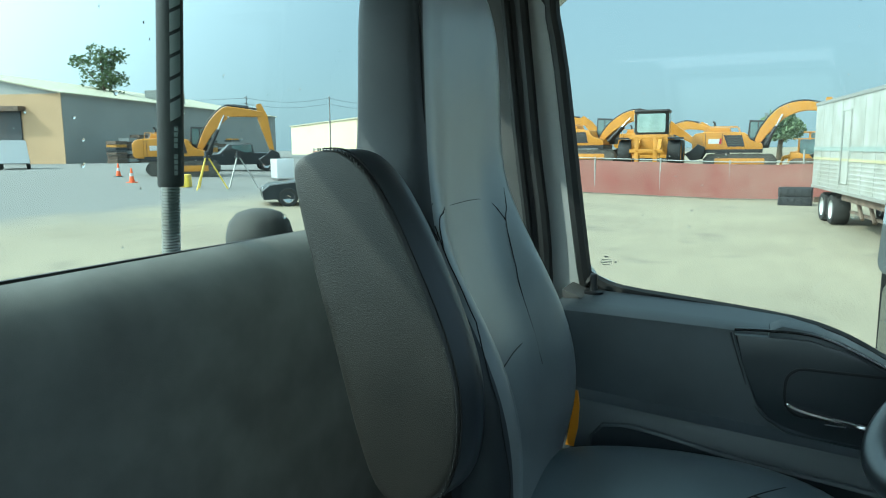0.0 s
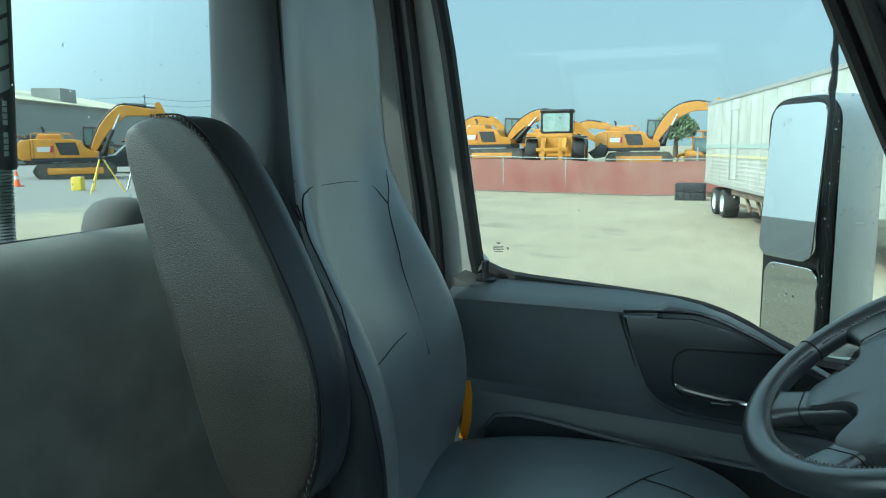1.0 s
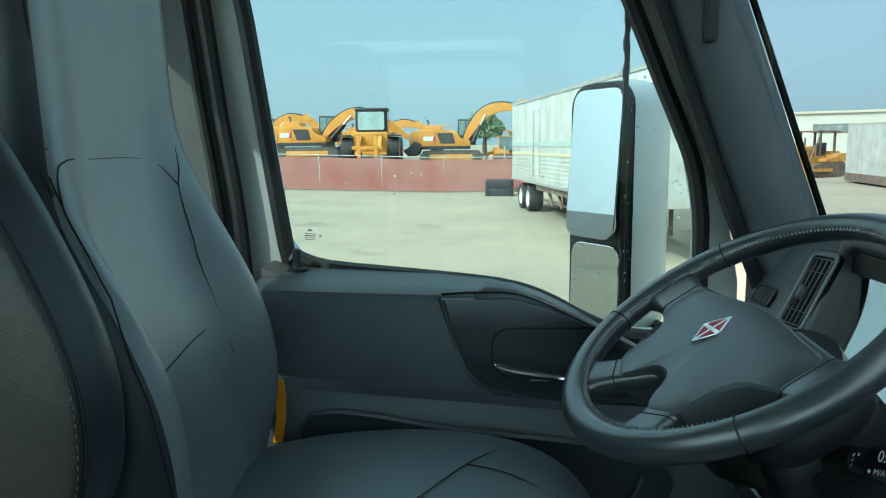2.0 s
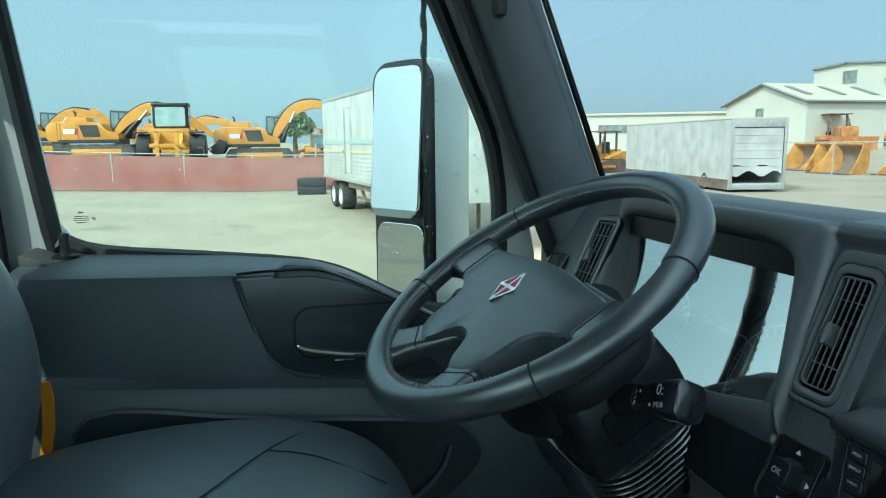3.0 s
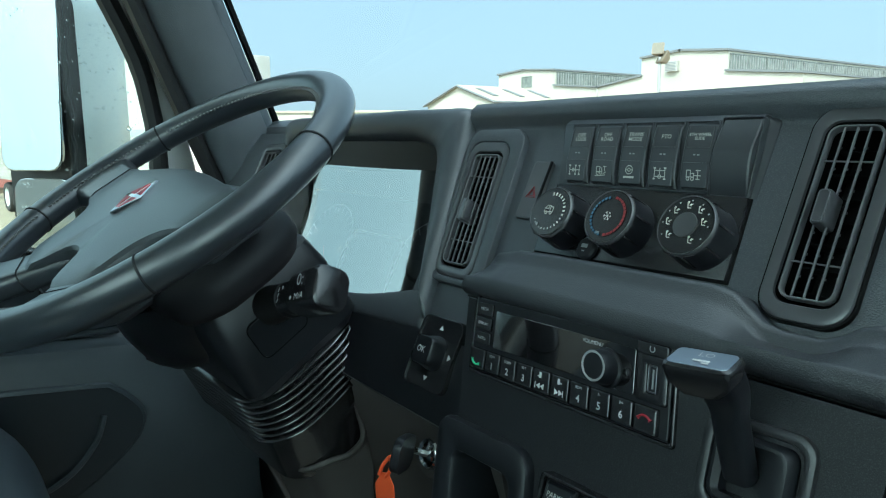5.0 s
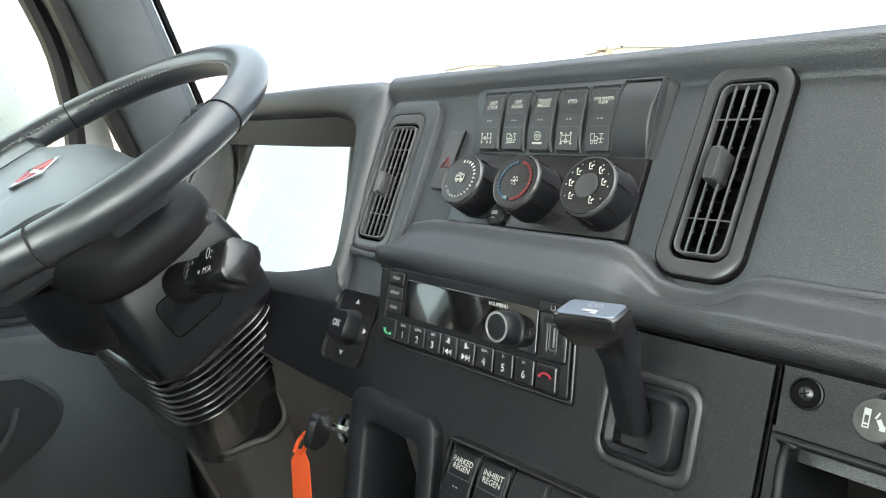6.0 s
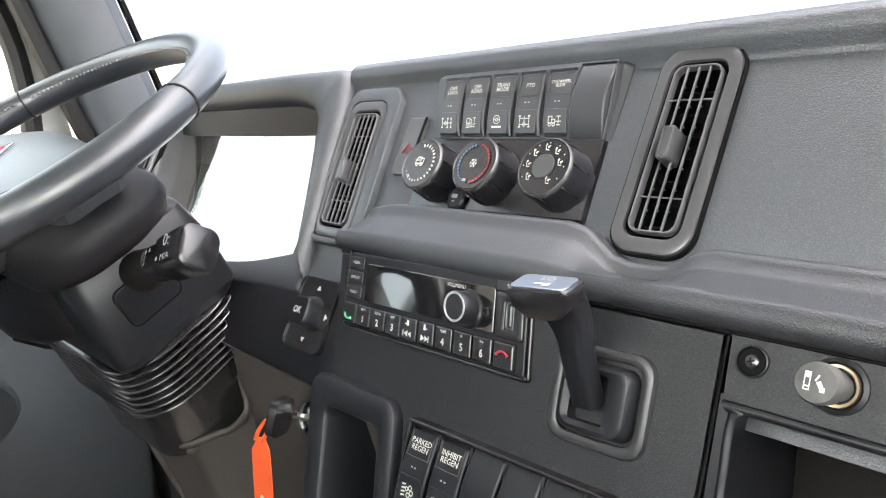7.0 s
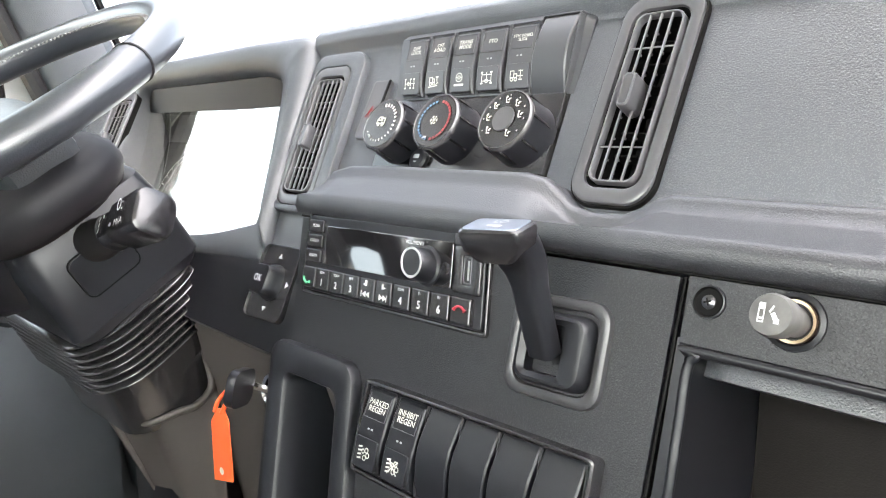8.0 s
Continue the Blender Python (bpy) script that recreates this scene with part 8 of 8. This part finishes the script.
def dozer(m, label, paint, cab=None):
    g = thing("bulldozer", label, "bulldozer", "bulldozers")
    for s in (-1, 1):
        bm = bmesh.new()
        pts = smooth_line([(-1.8, 0.5, 0), (-1.5, 0.05, 0), (1.4, 0.05, 0), (1.8, 0.45, 0), (1.3, 0.9, 0), (-1.3, 1.05, 0)], 4, True)
        loft(bm, [[m @ Vector((p.x, s * 1.1 + d, p.y)) for p in pts] for d in (-0.28, 0.28)])
        part("track", bm, RUSTY, g)
    bm = bmesh.new()
    poly(bm, [(-1.9, 0.7), (2.0, 0.7), (2.0, 1.3), (0.4, 1.4), (0.3, 1.45), (-1.0, 1.45), (-1.3, 1.75), (-1.9, 1.75)], -0.75, 0.75, m @ pose(0, 0, 0, 90, 0, 0), 0.05)
    part("body", bm, paint, g)
    # bonnet with a louvred side and a guarded radiator
    bm = bmesh.new()
    box(bm, 0.45, 2.15, -0.62, 0.62, 1.2, 2.12, m, 0.06)
    hood = part("bonnet", bm, paint, g)
    for s in (-1, 1):
        for k in range(5):
            bm = bmesh.new()
            box(bm, 0.72 + 0.24 * k, 0.82 + 0.24 * k, s * 0.63 - 0.012, s * 0.63 + 0.012, 1.35, 1.95, m, 0.004)
            part("louvre", bm, RUSTY, hood)
        bm = bmesh.new()
        poly(bm, [(-1.7, 1.05), (0.5, 1.05), (0.5, 1.22), (-0.2, 1.3), (-1.2, 1.62), (-1.7, 1.6)], s * 1.1 - 0.3, s * 1.1 + 0.3, m @ pose(0, 0, 0, 90, 0, 0), 0.02)
        part("fender", bm, paint, g)
        for x in (-1.25, 0.30):
            bm = bmesh.new()
            box(bm, x - 0.07, x + 0.07, s * 0.75 - 0.06, s * 0.75 + 0.06, 1.4, 3.1, m, 0.01)
            part("canopy_post", bm, RUSTY if not cab else paint, g)
        if not cab:
            bm = bmesh.new()
            tube(bm, [m @ Vector((0.30, s * 0.78, 3.0)), m @ Vector((1.35, s * 0.80, 1.2))], 0.06, 6)
            part("canopy_brace", bm, RUSTY, g)
    bm = bmesh.new()
    poly(bm, [(-1.7, 3.06), (0.75, 3.10), (0.75, 3.18), (-1.7, 3.16)], -0.95, 0.95, m @ pose(0, 0, 0, 90, 0, 0), 0.02)
    part("canopy", bm, RUSTY if not cab else paint, g)
    # operator seat and the ripper behind
    bm = bmesh.new()
    box(bm, -0.95, -0.35, -0.35, 0.35, 1.45, 1.75, m, 0.05)
    box(bm, -1.02, -0.88, -0.35, 0.35, 1.7, 2.35, m, 0.05)
    part("operator_seat", bm, MACHINE_BLACK, g)
    bm = bmesh.new()
    tube(bm, [m @ Vector((-1.8, 0, 1.3)), m @ Vector((-2.5, 0, 1.1)), m @ Vector((-2.7, 0, 0.2))], [0.16, 0.13, 0.07], 8)
    part("ripper", bm, paint, g)
    if cab:
        bm = bmesh.new()
        box(bm, -1.25, 0.3, -0.7, 0.7, 1.5, 3.0, m)
        part("cab_glass", bm, cab, g)
    bm = bmesh.new()
    poly(bm, [(2.6, 0.1), (2.9, 0.0), (2.75, 0.7), (2.95, 1.3), (2.75, 1.3), (2.55, 0.7)], -1.8, 1.8, m @ pose(0, 0, 0, 90, 0, 0))
    part("blade", bm, paint, g)
    for s in (-1, 1):
        bm = bmesh.new()
        box(bm, 0.0, 2.7, s * 1.5 - 0.08, s * 1.5 + 0.08, 0.4, 0.6, m)
        part("push_arm", bm, paint, g)
    bm = bmesh.new()
    tube(bm, [m @ Vector((1.3, 0.3, 1.9)), m @ Vector((1.3, 0.3, 2.7))], 0.07, 8)
    part("exhaust", bm, RUSTY, g)


def hauler(m):
    g = thing("articulated_hauler", "yellow articulated dump truck with green-tinted cab", "dump truck")
    bm = bmesh.new()
    poly(bm, [(0.0, 1.0), (3.4, 1.0), (3.5, 1.6), (3.2, 2.1), (1.9, 2.5), (0.0, 2.5)], -1.25, 1.25, m @ pose(0, 0, 0, 90, 0, 0), 0.1)
    part("bonnet", bm, YELLOW, g)
    bm = bmesh.new()
    poly(bm, [(0.0, 1.8), (2.0, 1.8), (1.5, 3.4), (0.1, 3.5)], -0.9, 0.9, m @ pose(0, 0, 0, 90, 0, 0), 0.05)
    c = part("cab", bm, YELLOW, g)
    for s in (-1, 1):
        bm = bmesh.new()
        poly(bm, [(0.25, 2.3), (1.65, 2.3), (1.35, 3.25), (0.3, 3.3)], -s * 0.93, -s * 0.905, m @ pose(0, 0, 0, 90, 0, 0))
        part("window", bm, CAB_GLASS, c)
    bm = bmesh.new()
    poly(bm, [(-0.5, 1.8), (-0.7, 3.3), (-6.2, 3.4), (-7.2, 3.0), (-5.6, 1.5)], -1.5, 1.5, m @ pose(0, 0, 0, 90, 0, 0), 0.06)
    part("dump_body", bm, YELLOW, g)
    for x in (2.3, -2.9, -4.8):
        for s in (-1, 1):
            wheel_part(g, m @ pose(x, s * 1.25, 0.9), 0.9, 0.65, YELLOW)
    bm = bmesh.new()
    box(bm, -6.0, 2.5, -0.5, 0.5, 0.8, 1.5, m)
    part("chassis", bm, MACHINE_BLACK, g)
    bm = bmesh.new()
    q = m @ pose(1.76, 0, 2.86, 0, -17.4, 0)
    box(bm, 0.0, 0.03, -0.78, 0.78, -0.38, 0.42, q)
    part("windscreen", bm, PALE_GLASS, c)
    bm = bmesh.new()
    box(bm, -0.1, 1.75, -0.98, 0.98, 3.42, 3.55, m, 0.04)
    part("cab_roof", bm, YELLOW, c)
    for k in range(7):
        bm = bmesh.new()
        box(bm, 3.46, 3.53, -0.7, 0.7, 1.15 + 0.1 * k, 1.20 + 0.1 * k, m)
        part("grille_bar", bm, MACHINE_BLACK, g)
    for s in (-1, 1):
        bm = bmesh.new()
        slab(bm, 0.28, 0.2, 0.04, 0, 0.04, 0.01, m @ pose(3.40, s * 0.95, 1.75) @ frame_of((0, 0, 0), (0, 1, 0), (0, 0, 1)))
        part("headlight", bm, INK, g)
        bm = bmesh.new()
        tube(bm, [m @ Vector((3.1, s * 1.1, 2.1)), m @ Vector((3.3, s * 1.45, 2.6)), m @ Vector((3.3, s * 1.45, 3.0))], 0.03, 6)
        part("mirror_arm", bm, MACHINE_BLACK, g)
        bm = bmesh.new()
        box(bm, 3.26, 3.34, s * 1.45 - 0.12, s * 1.45 + 0.12, 2.75, 3.15, m, 0.02)
        part("mirror", bm, MACHINE_BLACK, g)
        bm = bmesh.new()
        for x in (0.3, 1.2, 2.1):
            tube(bm, [m @ Vector((x, s * 1.2, 2.4)), m @ Vector((x, s * 1.2, 3.0))], 0.025, 6)
        tube(bm, [m @ Vector((0.3, s * 1.2, 3.0)), m @ Vector((2.1, s * 1.2, 3.0))], 0.025, 6)
        part("handrail", bm, YELLOW, g)


def yard_things():
    # machines behind the red fence
    excavator(spot(-51.0, -11.6, 88), 1.02, [(1.0, 0.7), (1.8, 1.55), (3.0, 2.2), (4.2, 2.15), (5.2, 1.75)], (7.6, 0.15), label="yellow tracked excavator with black engine panel, boom stretched behind the loader")
    wheel_loader(spot(-46.5, -6.6, 3) @ Matrix.Diagonal((1.15, 1.22, 1.04, 1)))
    excavator(spot(-51.5, -1.35, 90), 1.02, [(1.0, 0.7), (1.5, 1.55), (2.4, 2.55), (3.6, 2.95), (5.0, 2.75)], (5.0, 0.4), label="yellow tracked excavator parked side-on with tall curved boom")
    dozer(spot(-52.5, 3.3, 80) @ Matrix.Diagonal((0.8, 0.8, 0.62, 1)), "yellow bulldozer half hidden behind the fence", YELLOW, CAB_GLASS)
    excavator(spot(-58.0, -18.0, 95), 1.0, [(1.0, 0.7), (1.8, 1.5), (3.0, 2.1), (4.6, 1.9)], (6.2, 0.2), label="yellow tracked excavator at the end of the row")
    dozer(spot(-60.0, 4.5, 85) @ Matrix.Diagonal((1, 1, 0.8, 1)), "yellow bulldozer at the back of the row", YELLOW, CAB_GLASS)
    excavator(spot(-63.0, -9.0, 92), 1.0, [(1.0, 0.7), (1.8, 1.5), (3.0, 2.0), (4.6, 1.7)], (6.2, 0.2), label="yellow tracked excavator in the back row")
    # crates by the trailer
    for k, (dx, dz) in enumerate(((0, 0.0), (0, 0.4))):
        g = thing("plastic_crate", "low black plastic crate stacked by the fence", "crate", "black crates")
        m = pose(-34.2, 1.55, dz, 0, 0, 85)
        bm = bmesh.new()
        bezel(bm, 1.35, 1.0, 0.05, 1.22, 0.88, 0.04, 0.0, 0.38, 0.02, m, floor=0.06)
        part("shell", bm, MACHINE_BLACK, g)
        for q in range(5):
            bm = bmesh.new()
            box(bm, -0.6 + 0.28 * q, -0.52 + 0.28 * q, -0.52, -0.50, 0.05, 0.34, m)
            part("rib", bm, MACHINE_BLACK, g)
    semi_trailer()
    ground_box()
    # right-hand yard
    for x, y, t, s in ((-47.4, 40.3, -92, 1.12), (-44.6, 40.4, -84, 1.12), (-41.3, 38.6, -88, 1.12), (-37.2, 40.4, -86, 1.18), (-33.4, 39.8, -90, 1.18), (-29.8, 41.0, -84, 1.18)):
        bucket(x, y, t, s)
    dozer(spot(-56.5, 51.1, -10) @ Matrix.Diagonal((1.15, 1.15, 1.15, 1)), "old orange bulldozer with open canopy", RUST_ORANGE)
    dozer(spot(-70.0, 73.0, 10), "small yellow dozer with green-tinted cab", YELLOW, CAB_GLASS)
    dozer(spot(-50.0, 24.0, -60), "old orange tracked machine behind the van body", OLD_YELLOW)
    hauler(spot(-30.6, 49.6, 212) @ Matrix.Diagonal((1.25, 1.25, 1.2, 1)))
    f = thing("yard_fence", "galvanised chain-link yard fence with top rail", "fence")
    pts = [(-44.1 + 4.1 * k, 34.7 + 1.65 * k) for k in range(9)]
    for (xa, ya), (xb, yb) in zip(pts, pts[1:]):
        bm = bmesh.new()
        tube(bm, [(xa, ya, 0), (xa, ya, 2.25)], 0.045, 6)
        part("post", bm, GALV, f)
        bm = bmesh.new()
        tube(bm, [(xa, ya, 2.2), (xb, yb, 2.2)], 0.035, 5)
        part("top_rail", bm, GALV, f)
        bm = bmesh.new()
        d = Vector((xb - xa, yb - ya, 0))
        for k in range(-6, 12):
            for s in (0, 1):
                t0, t1 = (k / 12, k / 12 + 0.55) if s else (k / 12 + 0.55, k / 12)
                za, zb = 0.05, 2.18
                seg = []
                for t, z in ((t0, za), (t1, zb)):
                    seg.append((min(max(t, 0), 1), z))
                if abs(seg[0][0] - seg[1][0]) > 0.05:
                    tube(bm, [(xa + d.x * seg[0][0], ya + d.y * seg[0][0], seg[0][1]), (xa + d.x * seg[1][0], ya + d.y * seg[1][0], seg[1][1])], 0.0028, 4)
        part("mesh", bm, GALV, f)
    # floodlight mast
    g = thing("floodlight_mast", "tall grey floodlight mast with two worn lamps", "lamp post")
    px, py = -27.2, 36.3
    bm = bmesh.new()
    tube(bm, [(px, py, 0), (px, py, 7.0)], [0.13, 0.09], 10)
    part("mast", bm, GALV, g)
    for dx, dy, dz, a in ((-0.22, 0.10, 7.45, 30), (0.10, 0.2, 6.95, -20)):
        q = pose(px + dx, py + dy, dz, 0, 0, a) @ pose(0, 0, 0, 55, 0, 0)
        bm = bmesh.new()
        rings = [[q @ Vector((x, y, z)) for x, y in outline(w * 0.8, h * 0.8, 0.08)] for z, w, h in ((-0.32, 0.45, 0.5), (0.0, 0.82, 1.0), (0.14, 0.88, 1.1))]
        loft(bm, rings)
        lamp = part("lamp_head", bm, mat("worn_lamp_housing", (0.17, 0.135, 0.09), 0.6, vary=0.4, vary_size=0.3), g, "worn tan lamp head")
        bm = bmesh.new()
        slab(bm, 0.60, 0.78, 0.06, 0.14, 0.16, 0.01, q)
        part("lens", bm, mat("dusty_lamp_glass", (0.16, 0.14, 0.10), 0.5), lamp)
        bm = bmesh.new()
        tube(bm, [(px, py, 6.8), (px + dx, py + dy, dz - 0.3)], 0.035, 6)
        part("bracket", bm, GALV, g)
    # rear yard
    excavator(spot(-32.4, -32.6, 132), 0.95, [(1.0, 0.7), (1.7, 2.0), (2.6, 2.95), (3.2, 3.1), (5.0, 2.95)], (5.6, 0.55), "small yellow excavator standing on the asphalt, arm lowered", group="")
    road_car("pickup_truck", "black pickup truck parked behind the small excavator", spot(-39.5, -34.5, -42),
             [(2.9, 0.45), (2.95, 0.95), (2.6, 1.15), (1.4, 1.25), (0.7, 1.9), (-0.9, 1.92), (-1.0, 1.3), (-2.8, 1.3), (-2.9, 0.5)], [(0.65, 1.3), (0.5, 1.8), (-0.8, 1.82), (-0.85, 1.32), (1.1, 1.3)][::-1], 1.95, (1.9, -1.8), 0.42, CAR_BLACK)
    road_car("coupe_car", "black two-door car with bright alloy wheels", spot(-22.4, -15.4, -48),
             [(2.35, 0.30), (2.4, 0.62), (2.1, 0.86), (0.9, 0.98), (0.1, 1.34), (-0.9, 1.36), (-1.8, 1.05), (-2.35, 1.0), (-2.4, 0.35)], [(0.72, 0.98), (0.05, 1.28), (-0.8, 1.30), (-1.4, 1.04)][::-1], 1.85, (1.45, -1.4), 0.36, CAR_BLACK)
    road_car("delivery_van", "white delivery van parked before the tan hall", spot(-33.8, -51.0, 236),
             [(2.6, 0.4), (2.65, 0.95), (2.2, 1.2), (1.5, 2.05), (-2.5, 2.1), (-2.6, 0.45)], [(1.95, 1.25), (1.4, 1.9), (0.2, 1.92), (0.2, 1.2)][::-1], 1.95, (1.7, -1.7), 0.38, VAN_WHITE, MACHINE_BLACK)
    for x, y in ((-28.7, -34.1), (-25.6, -29.5)):
        g = thing("traffic_cone", "orange traffic cone on the asphalt", "traffic cone", "traffic cones")
        m = spot(x, y)
        bm = bmesh.new()
        box(bm, -0.2, 0.2, -0.2, 0.2, 0, 0.04, m)
        part("base", bm, MACHINE_BLACK if x < -28 else CONE_ORANGE, g)
        bm = bmesh.new()
        lathe(bm, [(0.15, 0.04), (0.10, 0.32), (0.04, 0.75), (0.03, 0.76)], m, 14)
        part("cone", bm, CONE_ORANGE, g)
        bm = bmesh.new()
        lathe(bm, [(0.104, 0.34), (0.079, 0.50)], m, 14, False, False)
        part("collar", bm, INK, g, "white reflective collar")
    for x, y, c in ((-24.9, -23.7, TRIPOD_YELLOW), (-26.6, -23.3, GALV)):
        g = thing("survey_tripod", "survey tripod standing open on the asphalt", "tripod", "survey tripods")
        m = spot(x, y)
        for a in (10, 130, 250):
            bm = bmesh.new()
            tube(bm, [m @ Vector((0.9 * math.cos(radians(a)), 0.9 * math.sin(radians(a)), 0)), m @ Vector((0.08 * math.cos(radians(a)), 0.08 * math.sin(radians(a)), 1.5))], 0.035, 6)
            part("leg", bm, c, g)
        bm = bmesh.new()
        lathe(bm, [(0.16, 1.48), (0.16, 1.55), (0.09, 1.56), (0.09, 1.78), (0.05, 1.80)], m, 14)
        part("head", bm, MACHINE_BLACK, g)
    g = thing("instrument_case", "yellow hard instrument case on the asphalt", "case")
    bm = bmesh.new()
    slab(bm, 0.62, 0.45, 0.06, 0, 0.62, 0.05, spot(-25.3, -25.5, 30))
    part("shell", bm, TRIPOD_YELLOW, g)
    g = thing("portable_generator", "white boxed portable unit on the asphalt", "generator")
    bm = bmesh.new()
    box(bm, -0.9, 0.9, -0.5, 0.5, 0.15, 1.25, spot(-33.0, -25.6, 50), 0.04)
    part("housing", bm, VAN_WHITE, g)
    # clutter along the grey wall
    rng = random.Random(11)
    for k in range(16):
        g = thing("pallet_stack", "dark stacked pallets and parts along the grey wall", "pallets", "wall clutter")
        x, y = -53.5 - 1.9 * k * 1.1, -63.4 - 0.62 * k
        m = spot(x, y, rng.uniform(-15, 15) + 16)
        h = rng.uniform(1.0, 3.0)
        z = 0.0
        while z < h:
            hh = rng.uniform(0.12, 0.5)
            bm = bmesh.new()
            w = rng.uniform(0.7, 1.1)
            box(bm, -w, w, -0.6, 0.6, z, z + hh - 0.04, m)
            part("layer", bm, rng.choice((MACHINE_BLACK, RUSTY, GREY_WALL, OLD_YELLOW, RUSTY)), g)
            z += hh
    tree(-71.0, -86.0, 15.0, 3.4, 3)
    tree(-82.0, 1.5, 4.6, 2.2, 6)
    tree(-84.0, 7.0, 4.4, 2.0, 8)


def behind_cab():
    g = thing("hose_tender", "black-sleeved hose tender pole on a zinc coil spring", "hose tender")
    x, y = -0.379, -0.493
    bm = bmesh.new()
    pts = [(x + 0.0123 * math.cos(a), y + 0.0123 * math.sin(a), 2.135 + 0.0044 * a / (2 * math.pi)) for a in np.arange(0, 2 * math.pi * 92, math.pi / 6)]
    tube(bm, pts, 0.0021, 5)
    part("spring", bm, STEEL, g, "zinc coil spring")
    bm = bmesh.new()
    tube(bm, [(x, y, 1.5), (x, y, 2.555)], 0.0090, 8)
    part("core", bm, GALV, g)
    bm = bmesh.new()
    lathe(bm, [(0.0172, 2.528), (0.0188, 2.532), (0.0188, 3.21), (0.017, 3.22)], pose(x, y, 0), 24)
    sl = part("sleeve", bm, mat("sleeve_rubber", (0.028, 0.03, 0.031), 0.6), g, "black rubber sleeve with white lettering bars")
    # lettering stands as plain bars up the sleeve
    face = Vector((0.404 - x, 0.302 - y, 0)).normalized()
    a0 = math.degrees(math.atan2(face.y, face.x))
    for z, w, h in [(2.549 + 0.0080 * k, 0.006, 0.0065) for k in range(9) if k != 4] + [(2.641 + 0.0315 * k, 0.017, 0.026) for k in range(7)]:
        bm = bmesh.new()
        rows = [[pose(x, y, 0, 0, 0, a0 + 24) @ Vector((0.0191 * math.cos(t), 0.0191 * math.sin(t), zz + 0.55 * 0.019 * t * (h > 0.015))) for zz in (z - h / 2, z + h / 2)] for t in np.linspace(-w / 0.040, w / 0.040, 7)]
        loft(bm, rows, False, False, False)
        part("letter_bar", bm, INK_DIM, sl)
    lean = Matrix(((1, 0, -0.0235, 0.0235 * 2.81), (0, 1, 0.0510, -0.0510 * 2.81), (0, 0, 1, 0), (0, 0, 0, 1)))
    for o in g.children_recursive:
        o.data.transform(lean)
    g = thing("frame_cap", "rounded black plastic cap behind the cab", "cap")
    bm = bmesh.new()
    lathe(bm, [(0.043, 1.2), (0.043, 2.257), (0.064, 2.325), (0.063, 2.423), (0.056, 2.448), (0.041, 2.465), (0.019, 2.472), (0.0, 2.473)], pose(-0.641, -0.567, 0), 28, True, False)
    part("cap", bm, mat("weathered_black_plastic", (0.05, 0.05, 0.048), 0.75), g)
    bm = bmesh.new()
    box(bm, -0.95, 0.95, -4.5, -0.5, 1.0, 1.25)
    tagged(part("chassis_deck", bm, MACHINE_BLACK), "black steel deck of the truck behind the cab", "deck", kind="structure")


def rain():
    """Dried and wet drops on the panes: one sheet of tiny domes for each pane."""
    rng = random.Random(21)

    def drops(name, label, n, where, normal, size):
        bm = bmesh.new()
        for _ in range(n):
            p, r = Vector(where(rng)), size * rng.uniform(0.4, 1.3) * (2.0 if rng.random() < 0.06 else 1)
            nn = Vector(normal)
            u = nn.orthogonal().normalized()
            v = nn.cross(u)
            st = rng.uniform(1.0, 1.5)
            rings = []
            for f, hgt in ((1.0, 0.0), (0.8, 0.30), (0.45, 0.48)):
                rings.append([p + nn * r * hgt + u * r * f * math.cos(a) + v * r * f * st * math.sin(a) for a in np.arange(0, 6.28, 6.2832 / 7)])
            loft(bm, rings, False, True)
        ob = part(name, bm, WATER_DROP)
        tagged(ob, label, "raindrops", kind="stuff")
        ob.visible_shadow = False
    drops("raindrops", "fine raindrops clinging to the driver door window", 210, lambda r: (-1.0285, r.uniform(-0.02, 0.72) if r.random() < 0.45 else r.gauss(0.20, 0.06), r.gauss(2.40, 0.05) if r.random() < 0.5 else r.uniform(2.3, 2.85)), (-1, 0, 0), 0.0010)
    drops("raindrops", "raindrops running down the front edge of the door window", 260, lambda r: (-1.0285, r.gauss(0.67, 0.035), r.uniform(2.25, 2.65)), (-1, 0, 0), 0.0013)
    drops("raindrops", "sparse raindrops on the back window", 120, lambda r: (r.uniform(-0.78, 0.3), -0.453, r.uniform(2.45, 2.9)), (0, -1, 0), 0.0017)
    m = frame_of((-1.311, 0.5925, 2.355), (0.122, 0.095, 0), (0, 0, 1))
    drops("raindrops", "raindrops beading on the wing mirror glass", 420, lambda r: m @ Vector((r.uniform(-0.065, 0.065), r.uniform(-0.25, 0.25), 0.0062)), m.to_3x3() @ Vector((0, 0, 1)), 0.0012)
    # printed glass mark near the lock pin
    g = thing("glass_mark", "small grey printed mark in the corner of the window", "glass mark")
    bars([(0.0, 0.016, 0.010, 0.004), (0, 0.008, 0.026, 0.0018), (0, 0.004, 0.030, 0.0018), (0, 0.0, 0.028, 0.0018), (0, -0.005, 0.022, 0.0018), (0.024, 0.003, 0.006, 0.006)], frame_of((-1.0235, 0.012, 2.345), (0, 1, 0), (0, 0, 1)) @ Matrix.Diagonal((0.8, 0.8, 1, 1)), INK_DIM, g, "print", 0.0)


def water_mat():
    m = bpy.data.materials.new("rain_water")
    m.use_nodes = True
    b = m.node_tree.nodes["Principled BSDF"]
    b.inputs["Base Color"].default_value = (1, 1, 1, 1)
    b.inputs["Roughness"].default_value = 0.02
    b.inputs["IOR"].default_value = 1.33
    b.inputs["Transmission Weight"].default_value = 1.0
    return m


WATER_DROP = water_mat()
ground()
red_fence()
far_buildings()
yard_things()
behind_cab()
rain()
